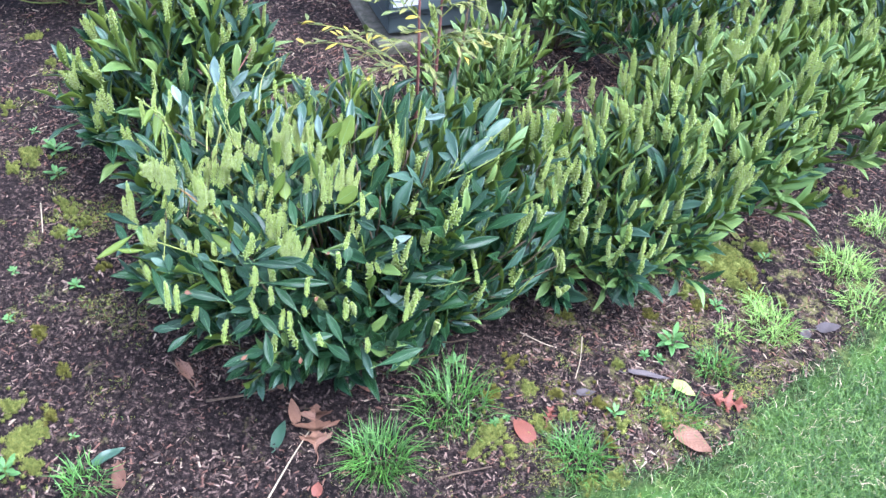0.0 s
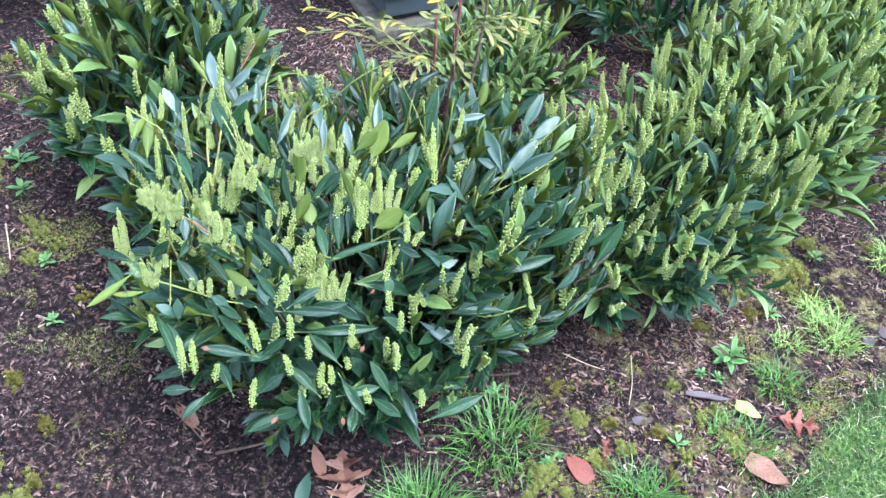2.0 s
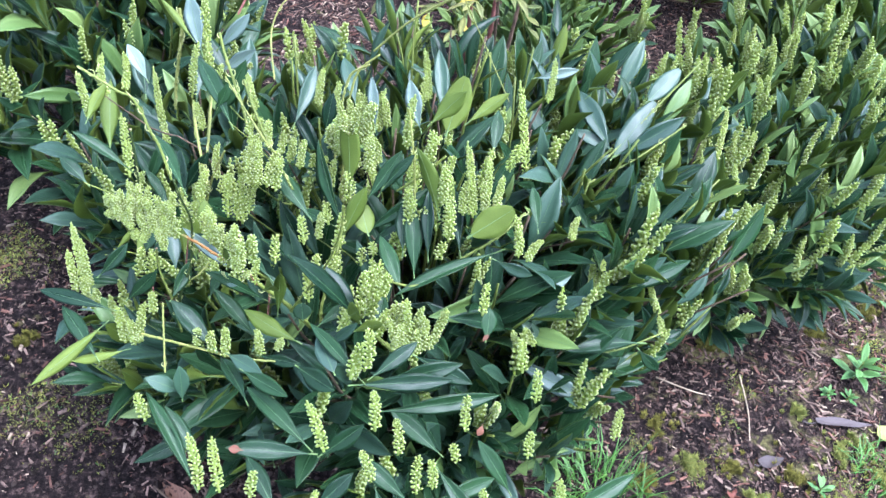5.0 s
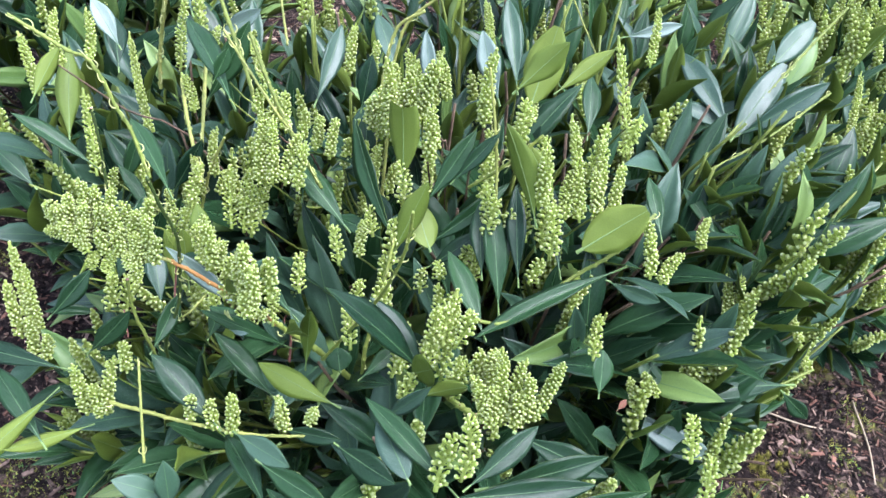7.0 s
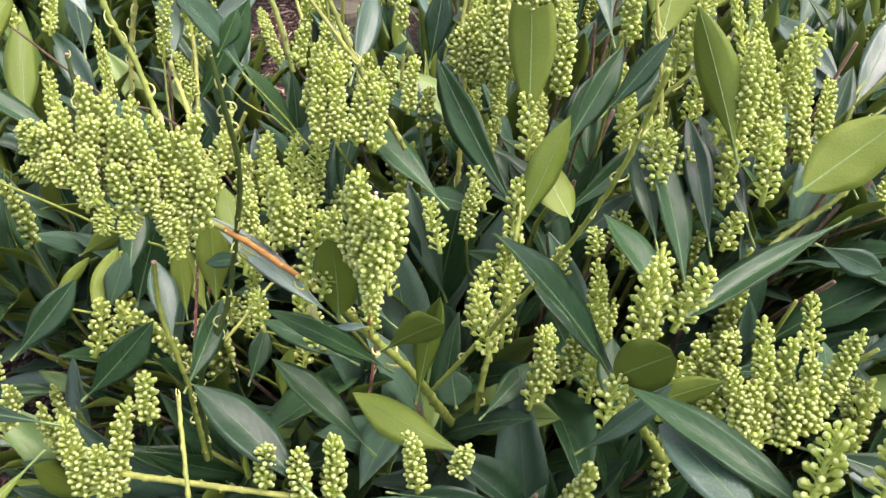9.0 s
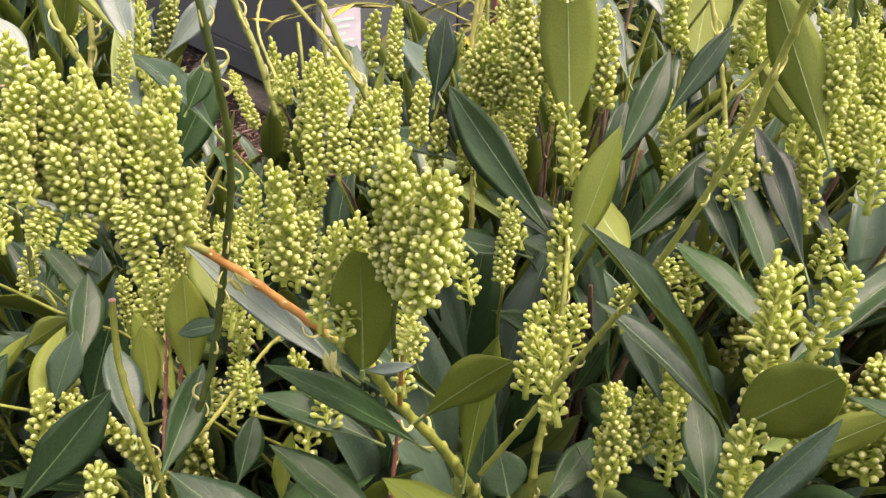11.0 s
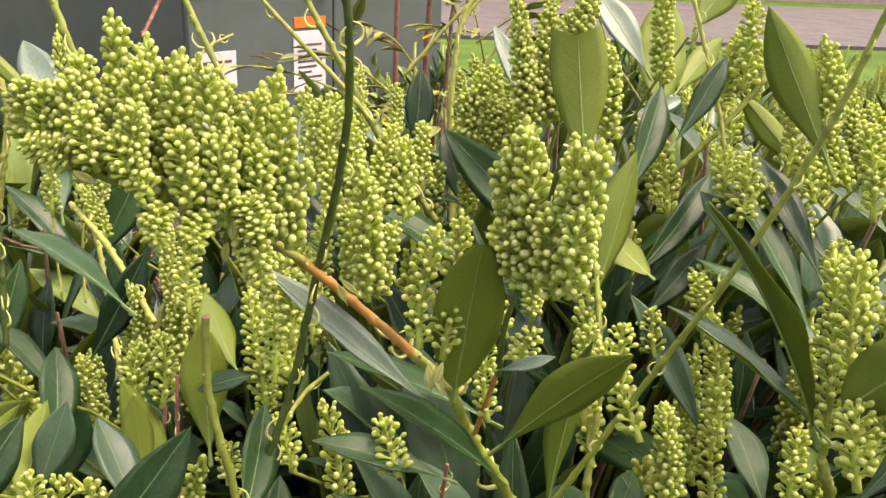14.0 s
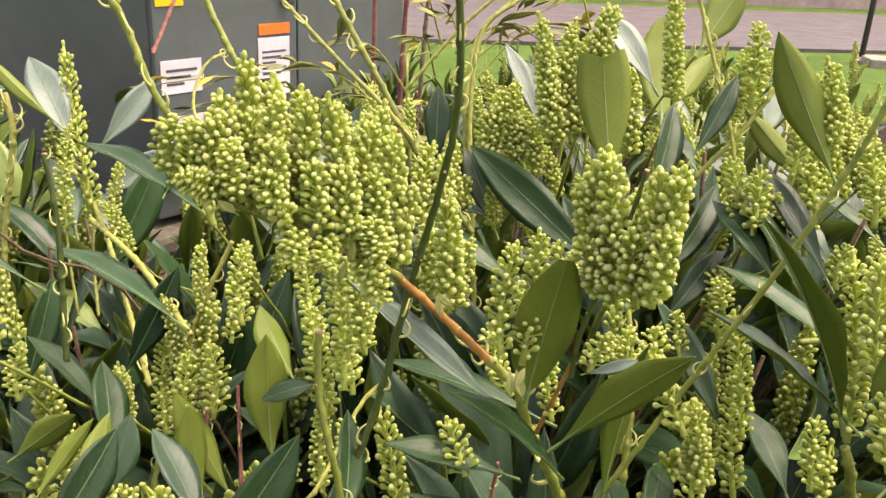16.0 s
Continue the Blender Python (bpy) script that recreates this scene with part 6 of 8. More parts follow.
twig(laurel, [(-0.4662, 1.1305, 0.5968), (-0.4538, 1.1317, 0.5847), (-0.4420, 1.1312, 0.5729), (-0.4296, 1.1312, 0.5600)], 0.00125, 0.00141, STEM_ORANGE, 3, 3, label="orange-brown stem")
twig(laurel, [(-0.4317, 1.1311, 0.5620), (-0.4240, 1.1305, 0.5542), (-0.4156, 1.1305, 0.5450)], 0.00147, 0.00174, STEM_YELLOW, 2, 32)
twig(laurel, [(-0.4179, 1.1305, 0.5476), (-0.4044, 1.1375, 0.5211), (-0.3819, 1.1459, 0.4838), (-0.3553, 1.1564, 0.4277)], 0.00159, 0.00249, STEM, 2, 4)
twig(laurel, [(-0.3746, 1.1311, 0.4869), (-0.3506, 1.1152, 0.5441), (-0.3346, 1.1022, 0.5863), (-0.3235, 1.0898, 0.6292), (-0.3193, 1.0838, 0.6580), (-0.3183, 1.0783, 0.6810)], 0.00115, 0.00094, STEM, 12, 5)
twig(laurel, [(-0.4840, 1.1200, 0.4700), (-0.4860, 1.1190, 0.5200), (-0.4876, 1.1180, 0.5372), (-0.4905, 1.1195, 0.5546), (-0.4920, 1.1225, 0.5669), (-0.4910, 1.1251, 0.5856)], 0.00120, 0.00098, STEM, 5, 6, cut=True)
twig(laurel, [(-0.5418, 1.2695, 0.5172), (-0.5396, 1.2759, 0.5493), (-0.5385, 1.2804, 0.5753), (-0.5396, 1.2857, 0.6000)], 0.00125, 0.00105, STEM_DARK, 6, 62, cut=True)
twig(laurel, [(-0.5032, 1.3413, 0.3852), (-0.4760, 1.3354, 0.4851), (-0.4544, 1.3295, 0.5368)], 0.00148, 0.00124, STEM_YELLOW, 5, 7)
twig(laurel, [(-0.5694, 1.2700, 0.6863), (-0.5358, 1.2620, 0.6646), (-0.5198, 1.2493, 0.6658), (-0.5115, 1.2446, 0.6480), (-0.5074, 1.2410, 0.6333), (-0.4997, 1.2358, 0.6163), (-0.4915, 1.2238, 0.5839)], 0.00124, 0.00133, STEM, 14, 8)
twig(laurel, [(-0.4515, 1.3794, 0.6596), (-0.4475, 1.3702, 0.6428), (-0.4377, 1.3524, 0.6134), (-0.4305, 1.3399, 0.5929), (-0.4243, 1.3246, 0.5646)], 0.00156, 0.00166, STEM, 6, 9)
twig(laurel, [(-0.4377, 1.2982, 0.6579), (-0.4178, 1.2765, 0.6322), (-0.4014, 1.2590, 0.6119), (-0.3850, 1.2524, 0.5887)], 0.00089, 0.00110, STEM_YELLOW, 4, 10)
twig(laurel, [(-0.4183, 1.2889, 0.6612), (-0.4056, 1.2682, 0.6284), (-0.3909, 1.2519, 0.5943), (-0.3722, 1.2341, 0.5619)], 0.00133, 0.00146, STEM, 8, 11)
twig(laurel, [(-0.2909, 1.3265, 0.6566), (-0.3117, 1.3304, 0.6387), (-0.3230, 1.3193, 0.5975), (-0.3309, 1.2977, 0.5356)], 0.00122, 0.00133, STEM_YELLOW, 1, 12)
twig(laurel, [(-0.2547, 1.2325, 0.6683), (-0.2501, 1.2173, 0.6323), (-0.2476, 1.2025, 0.6000), (-0.2474, 1.1878, 0.5569)], 0.00095, 0.00106, STEM_YELLOW, 7, 13)
twig(laurel, [(-0.2183, 1.2036, 0.6324), (-0.2411, 1.2049, 0.6057), (-0.2649, 1.2126, 0.5786)], 0.00116, 0.00127, STEM, 4, 14)
twig(laurel, [(-0.4784, 1.1749, 0.4887), (-0.4690, 1.1766, 0.4967), (-0.4467, 1.1919, 0.5145), (-0.4348, 1.1930, 0.5228)], 0.00082, 0.00084, STEM_YELLOW, 2, 15)
twig(laurel, [(-0.5017, 1.4794, 0.4393), (-0.4988, 1.5021, 0.4667), (-0.4935, 1.5184, 0.4970)], 0.00101, 0.00085, STEM_YELLOW, 2, 16)
twig(laurel, [(-0.5150, 1.4661, 0.4476), (-0.5155, 1.4781, 0.4743), (-0.5147, 1.4886, 0.4994)], 0.00090, 0.00075, STEM_YELLOW, 2, 61)
twig(laurel, [(-0.5515, 1.5408, 0.4395), (-0.5476, 1.5544, 0.4759), (-0.5368, 1.5687, 0.5236), (-0.5327, 1.5766, 0.5474), (-0.5343, 1.5870, 0.5690)], 0.00190, 0.00230, STEM_YELLOW, 14, 17)
twig(laurel, [(-0.4489, 1.5127, 0.6043), (-0.4365, 1.5257, 0.6226), (-0.4234, 1.5394, 0.6433)], 0.00122, 0.00127, STEM_RED, 0, 18)
twig(laurel, [(-0.4118, 1.1115, 0.5595), (-0.4141, 1.1064, 0.5791), (-0.4125, 1.0979, 0.6044), (-0.4090, 1.0939, 0.6315)], 0.00087, 0.00063, STEM_DARK, 1, 19, cut=True)
twig(laurel, [(-0.4054, 1.1335, 0.5249), (-0.4073, 1.1242, 0.5436), (-0.4088, 1.1149, 0.5629)], 0.00084, 0.00076, STEM_ORANGE, 0, 20)
twig(laurel, [(-0.4906, 1.2782, 0.4252), (-0.4832, 1.2869, 0.4555), (-0.4784, 1.2948, 0.4806)], 0.00119, 0.00079, STEM_RED, 6, 21)
twig(laurel, [(-0.4920, 1.2004, 0.4635), (-0.4887, 1.2115, 0.4846), (-0.4842, 1.2270, 0.5141)], 0.00089, 0.00071, STEM_RED, 8, 22)
twig(laurel, [(-0.4023, 1.1625, 0.4453), (-0.3991, 1.1657, 0.4734), (-0.3985, 1.1638, 0.4913)], 0.00110, 0.00070, STEM_RED, 6, 23)
twig(laurel, [(-0.3287, 1.2859, 0.4478), (-0.3197, 1.3161, 0.5318), (-0.3165, 1.3332, 0.5767), (-0.3112, 1.3428, 0.6069), (-0.3015, 1.3487, 0.6343), (-0.2798, 1.3454, 0.6566)], 0.00165, 0.00110, STEM_YELLOW, 5, 63)
twig(laurel, [(-0.4160, 1.1817, 0.4298), (-0.4049, 1.1962, 0.4611)], 0.00131, 0.00075, STEM_RED, 5, 24)
twig(laurel, [(-0.5132, 1.1529, 0.4941), (-0.5136, 1.1600, 0.5064), (-0.5142, 1.1637, 0.5125)], 0.00052, 0.00037, STEM_RED, 4, 25)
twig(laurel, [(-0.2946, 1.0868, 0.5148), (-0.2899, 1.0851, 0.5025), (-0.2622, 1.0930, 0.4562)], 0.00178, 0.00252, STEM, 1, 26)
twig(laurel, [(-0.3457, 1.1462, 0.4471), (-0.3430, 1.1495, 0.4751), (-0.3330, 1.1611, 0.5111), (-0.3229, 1.1822, 0.5431), (-0.3187, 1.1938, 0.5552)], 0.00178, 0.00105, STEM, 3, 27)
twig(laurel, [(-0.5136, 1.0903, 0.5043), (-0.4861, 1.0782, 0.5081), (-0.4528, 1.0653, 0.5104), (-0.4187, 1.0656, 0.4946), (-0.3788, 1.0722, 0.4789)], 0.00135, 0.00100, STEM_YELLOW, 3, 28)
twig(laurel, [(-0.4841, 1.0429, 0.5047), (-0.4858, 1.0885, 0.5491)], 0.00092, 0.00079, STEM_YELLOW, 2, 29)
twig(laurel, [(-0.2797, 1.1247, 0.5382), (-0.2457, 1.1155, 0.5413), (-0.2015, 1.1442, 0.5478), (-0.1642, 1.1507, 0.5739), (-0.1364, 1.1723, 0.5851)], 0.00130, 0.00133, STEM, 4, 34)
twig(laurel, [(0.1388, 1.4595, 0.5839), (0.0821, 1.4233, 0.5399), (0.0207, 1.3776, 0.5000), (-0.0267, 1.3355, 0.4798)], 0.00123, 0.00119, STEM, 4, 35)
twig(laurel, [(0.1086, 1.3862, 0.5358), (0.0379, 1.3521, 0.5059), (-0.0255, 1.3276, 0.4865)], 0.00120, 0.00117, STEM, 4, 36)
twig(laurel, [(0.1363, 1.3118, 0.5095), (0.0718, 1.2626, 0.4797), (-0.0052, 1.2060, 0.4409), (-0.0348, 1.1848, 0.4298)], 0.00116, 0.00108, STEM, 4, 37)
twig(laurel, [(0.0580, 1.1714, 0.3884), (-0.0028, 1.1551, 0.3774), (-0.0605, 1.1490, 0.3909)], 0.00113, 0.00108, STEM, 2, 38)
twig(laurel, [(-0.4931, 1.3654, 0.4439), (-0.4919, 1.5035, 0.4992), (-0.5040, 1.5902, 0.5282)], 0.00158, 0.00156, STEM_YELLOW, 5, 39)
twig(laurel, [(-0.4788, 1.3245, 0.4913), (-0.4925, 1.3771, 0.5138), (-0.5053, 1.4414, 0.5196)], 0.00164, 0.00158, STEM_YELLOW, 4, 40)
twig(laurel, [(-0.2816, 1.4727, 0.5810), (-0.2420, 1.4588, 0.6295), (-0.1974, 1.4388, 0.6724), (-0.1837, 1.4235, 0.6874)], 0.00138, 0.00101, STEM_YELLOW, 2, 41)
twig(laurel, [(-0.4077, 1.4820, 0.5302), (-0.4140, 1.5503, 0.5551), (-0.3989, 1.5770, 0.5839), (-0.3732, 1.5858, 0.5963)], 0.00119, 0.00096, STEM_YELLOW, 2, 42)
twig(laurel, [(-0.1837, 1.4218, 0.6858), (-0.1459, 1.4247, 0.6085), (-0.1187, 1.3997, 0.5588)], 0.00073, 0.00066, STEM_YELLOW, 0, 43)
def inner_stems():
    """Thin stems that carry the separately set leaves and spikes, leading down into the crown."""
    rng = random.Random(8)
    heap = Heap()
    for k, b in enumerate(SET):
        if k % 6 or b.y < 1.17:
            continue
        down = Vector((b.x + (MAIN[0] - b.x) * 0.30 + rng.uniform(-0.01, 0.01), b.y + (MAIN[1] - b.y) * 0.30, b.z - rng.uniform(0.10, 0.16)))
        root = Vector((MAIN[0] + (b.x - MAIN[0]) * 0.25, MAIN[1] + (b.y - MAIN[1]) * 0.25, 0.02))
        bend = b.lerp(down, 0.4) + Vector((rng.uniform(-0.008, 0.008), rng.uniform(-0.004, 0.012), 0))
        v, f = tube([b + (b - bend) * 0.05, bend, down, root], 0.0007, 0.0012, 6, 4, 0.1)
        heap.add(v, f, 0 if rng.random() < 0.7 else 1)
    part("branching", heap.mesh("branching", [STEM, BARK]), laurel, "thin green stems inside the crown", "stuff")


inner_stems()

shrub("", (MAIN[0], MAIN[1] - 0.04), 0.42, 0.31, 0.61, 360, 3, 0.85, near_crown, 0.9, 190, laurel, 0.106, 1.0, 0.08)
shrub("", (MAIN[0] + 0.27, MAIN[1] + 0.02), 0.23, 0.20, 0.40, 80, 4, 1.2, near_crown, 1.2, 0, laurel, 0.10, 0.8, 0.08)
shrub("", (MAIN[0] - 0.02, MAIN[1] - 0.04), 0.34, 0.26, 0.46, 100, 5, 0.4, near_crown, 0.9, 0, laurel, 0.10, 0.9, 0.08)

shrub("", (MAIN[0] - 0.02, MAIN[1] - 0.12), 0.30, 0.23, 0.43, 110, 6, 0.5, near_crown, 1.0, 0, laurel, 0.074, 0.7, 0.05)

shrub("", (-0.49, 1.54), 0.19, 0.17, 0.43, 84, 7, 0.6, low_rear, 0.9, 0, laurel, 0.11, 1.5, 0.08, 0.45)

shrub("dark green cherry laurel with scattered pale bud spikes, on bare mulch", (-0.74, 1.86), 0.20, 0.24, 0.47, 84, 21, 1.0, length=0.115, up=1.2, light=0.12)
shrub("upright lighter green cherry laurel at the mulch path", (-0.645, 2.02), 0.12, 0.13, 0.50, 40, 31, 0.5, length=0.118, up=1.7, light=0.3, waxy=0.9)
shrub("young upright cherry laurel behind the mulch path", (-1.32, 2.62), 0.26, 0.22, 0.40, 60, 22, 0.5, length=0.10, up=1.0)
shrub("small dense yellowish cherry laurel in front of the metal cabinet", (0.10, 2.20), 0.16, 0.15, 0.30, 64, 23, 0.35, length=0.085, up=1.1, light=0.75)
shrub("small upright cherry laurel beside the metal cabinet", (0.34, 2.70), 0.12, 0.12, 0.36, 34, 24, 0.2, length=0.095, up=1.5, light=0.6)
edge_laurel = shrub("low cherry laurel with upright green bud spikes at the bed edge", (0.41, 1.66), 0.25, 0.22, 0.37, 116, 25, 1.5, length=0.105, up=0.9, light=0.34)
shrub("", (0.25, 1.56), 0.17, 0.13, 0.29, 60, 41, 1.3, None, 1.1, 0, edge_laurel, 0.10, 0.9, 0.2)
shrub("broad cherry laurel with many upright green bud spikes", (0.70, 1.97), 0.26, 0.24, 0.41, 116, 30, 1.5, length=0.115, up=1.5, light=0.78)
shrub("broad spreading cherry laurel leaning out over the bed edge", (1.02, 2.27), 0.30, 0.26, 0.37, 112, 26, 1.4, length=0.115, up=1.5, light=0.85)
shrub("cherry laurel at the end of the low hedge", (1.45, 2.64), 0.30, 0.26, 0.35, 84, 27, 1.4, length=0.112, up=1.3, light=0.75)
shrub("dark cherry laurel in the second row", (0.64, 2.62), 0.22, 0.20, 0.33, 56, 28, 0.35, length=0.10, up=0.9, light=0.05)
shrub("dark cherry laurel at the back of the bed", (1.18, 2.98), 0.26, 0.23, 0.34, 56, 29, 0.9, length=0.10, up=1.0, light=0.15)


# ---------------------------------------------------------------- metal cabinet on its pad
def cabinet():
    """A painted steel utility cabinet, turned in the bed, with a lid, door seams and stickers."""
    u, v = Vector((math.cos(radians(24)), math.sin(radians(24)), 0)), Vector((-math.sin(radians(24)), math.cos(radians(24)), 0))
    corner = Vector((-0.24, 2.56, 0.10))
    w, d, h = 0.74, 0.85, 0.74
    turn = Matrix((u, v, Vector((0, 0, 1)))).transposed().to_4x4()

    def place(a, b, z):
        return Matrix.Translation(corner + u * a + v * b + Vector((0, 0, z))) @ turn

    pad = new("concrete_pad", box_mesh("concrete_pad", (w + 0.07, d + 0.07, 0.10), PAD, 0.012))
    pad.matrix_world = place(w / 2, d / 2, -0.045)
    tagged(pad, "mossy weathered concrete pad under the metal cabinet", "pad", kind="structure")
    cab = thing("utility_cabinet", "grey-green painted steel utility cabinet with warning stickers, on a concrete pad", "cabinet", corner + u * w / 2 + v * d / 2 + Vector((0, 0, 0.025)))

    def piece(name, size, a, b, z, mat, bevel=0.006, parent=None, label=""):
        ob = part(name, box_mesh(name, size, mat, bevel), parent or cab, label)
        ob.matrix_basis = place(a, b, z)
        return ob

    piece("skirt", (w - 0.02, d - 0.02, 0.06), w / 2, d / 2, 0.055, CABINET)
    piece("body", (w, d, h - 0.10), w / 2, d / 2, 0.085 + (h - 0.10) / 2, CABINET, 0.01)
    piece("lid", (w + 0.03, d + 0.03, 0.05), w / 2, d / 2, h + 0.02, CABINET, 0.014)
    door = piece("door", (w * 0.5 - 0.008, 0.014, h - 0.16), w * 0.25 + 0.002, -0.006, 0.10 + (h - 0.14) / 2, CABINET, 0.004)
    piece("door", (w * 0.5 - 0.008, 0.014, h - 0.16), w * 0.75 - 0.002, -0.006, 0.10 + (h - 0.14) / 2, CABINET, 0.004)
    inner = place(w * 0.25 + 0.002, -0.006, 0.10 + (h - 0.14) / 2).inverted()
    for name, size, a, b, z, label in (("handle", (0.02, 0.022, 0.10), w * 0.5 - 0.035, -0.022, 0.48, "dark metal handle"), ("lock", (0.026, 0.01, 0.026), w * 0.5 - 0.035, -0.015, 0.58, "dark metal lock")):
        ob = part(name, box_mesh(name, size, DARKPAINT, 0.004), door, label)
        ob.matrix_basis = inner @ place(a, b, z)
    last = []

    def sticker(name, a, z, sw, sh, mat, label):
        ob = new(name, box_mesh(name, (sw, 0.0012, sh), mat, 0.0004, 1))
        under(ob, cab)
        ob.matrix_basis = place(a, -0.0145, z)
        last[:] = [ob, place(a, -0.0145, z).inverted()]
        tagged(ob, label)
        return ob

    def bars(a, z, sw, rows, gap, mat):
        for k in range(rows):
            ob = new("printed_line", box_mesh("printed_line", (sw * (1 - 0.22 * (k % 3)), 0.0006, gap * 0.4), mat))
            under(ob, last[0])
            ob.matrix_basis = last[1] @ place(a - sw * 0.11 * (k % 3), -0.0156, z - gap * k)

    sticker("sticker", 0.300, 0.303, 0.089, 0.124, WHITE, "white printed sticker")
    bars(0.300, 0.336, 0.067, 7, 0.0112, INK)
    sticker("sticker", 0.302, 0.382, 0.086, 0.022, ORANGE, "orange warning band")
    sticker("sticker", 0.063, 0.307, 0.094, 0.063, WHITE, "white printed label")
    bars(0.063, 0.319, 0.071, 3, 0.0126, INK)
    sticker("sticker", 0.063, 0.182, 0.092, 0.100, WHITE, "white label with faint green print")
    bars(0.068, 0.205, 0.050, 4, 0.0140, PRINT_GREEN)
    sticker("sticker", 0.044, 0.456, 0.062, 0.040, AMBER, "amber warning sticker")


cabinet()


# ---------------------------------------------------------------- thin yellow-leaved shrub by the cabinet
def heavenly_bamboo():
    rng = random.Random(51)
    at = (-0.09, 1.93)
    z0 = level(*at)
    plant = thing("nandina_shrub", "thin leggy shrub with brown stems and yellow-green pointed leaflets", "shrub", (*at, z0))
    mesh = [mesh_from("leaflet", v, f, [NANDINA, NANDINA, STEM_YELLOW, STEM_YELLOW], i, u) for v, f, i, u in COARSE]
    gold = [mesh_from("leaflet", v, f, [NANDINA_GOLD, NANDINA_GOLD, STEM_YELLOW, STEM_YELLOW], i, u) for v, f, i, u in COARSE]
    for k, t in enumerate(((-0.10, 1.90, 0.66), (-0.04, 1.92, 0.80), (0.04, 2.00, 0.78), (-0.06, 1.86, 0.50))):
        root = (at[0] + 0.02 * (k - 1.5), at[1] + 0.012 * k, z0 - 0.01)
        mid = ((root[0] + t[0]) / 2 + 0.012, (root[1] + t[1]) / 2, z0 + 0.22)
        twig(plant, [root, mid, t], 0.006 - 0.0008 * k, 0.0022, STEM_RED if k < 2 else BARK, 0, k, "stem")

    def spray(a, b, count):
        a, b = Vector(a), Vector(b)
        twig(plant, [a, a.lerp(b, 0.5) + Vector((0, 0, 0.03)), b], 0.0013, 0.0006, STEM_YELLOW, 0, count, "stalk")
        for j in range(count):
            s = 0.3 + 0.7 * j / (count - 1)
            p = a.lerp(b, s) + Vector((0, 0, 0.12 * s * (1 - s)))
            way = ((b - a).normalized() * 0.8 + Vector([rng.uniform(-0.8, 0.8), rng.uniform(-0.8, 0.8), rng.uniform(-0.6, 0.2)])).normalized()
            ob = new("leaflet", (gold if rng.random() < 0.13 else mesh)[rng.randrange(4)])
            under(ob, plant)
            ln = rng.uniform(0.026, 0.046)
            ob.matrix_basis = blade_matrix(p, p + way * ln, ln * 0.3, (rng.uniform(-0.4, 0.4), rng.uniform(-0.4, 0.4), 1))

    spray((-0.147, 1.803, 0.479), (-0.395, 1.902, 0.512), 9)
    spray((-0.160, 1.793, 0.468), (-0.374, 1.849, 0.484), 8)
    spray((-0.142, 1.741, 0.485), (-0.281, 1.793, 0.542), 9)
    spray((-0.117, 1.760, 0.506), (-0.222, 1.756, 0.574), 9)
    spray((-0.102, 1.743, 0.487), (-0.149, 1.679, 0.492), 8)
    spray((-0.091, 1.762, 0.537), (-0.163, 1.683, 0.570), 9)
    spray((-0.064, 1.754, 0.529), (0.024, 1.722, 0.612), 9)
    spray((-0.063, 1.745, 0.519), (0.063, 1.707, 0.595), 9)
    spray((-0.059, 1.782, 0.529), (0.116, 1.763, 0.583), 9)
    spray((-0.068, 1.790, 0.568), (-0.144, 1.749, 0.640), 9)
    spray((-0.074, 1.772, 0.592), (-0.018, 1.713, 0.675), 9)
    spray((-0.054, 1.782, 0.559), (0.015, 1.687, 0.574), 9)
    spray((-0.083, 1.753, 0.498), (-0.045, 1.684, 0.498), 7)
    spray((-0.117, 1.769, 0.486), (-0.252, 1.772, 0.489), 7)
    spray((-0.043, 1.791, 0.612), (0.045, 1.758, 0.650), 9)
    spray((-0.095, 1.788, 0.610), (-0.196, 1.759, 0.652), 8)
    spray((-0.095, 1.752, 0.467), (-0.193, 1.721, 0.493), 8)
    spray((-0.039, 1.783, 0.530), (-0.116, 1.716, 0.605), 8)


heavenly_bamboo()


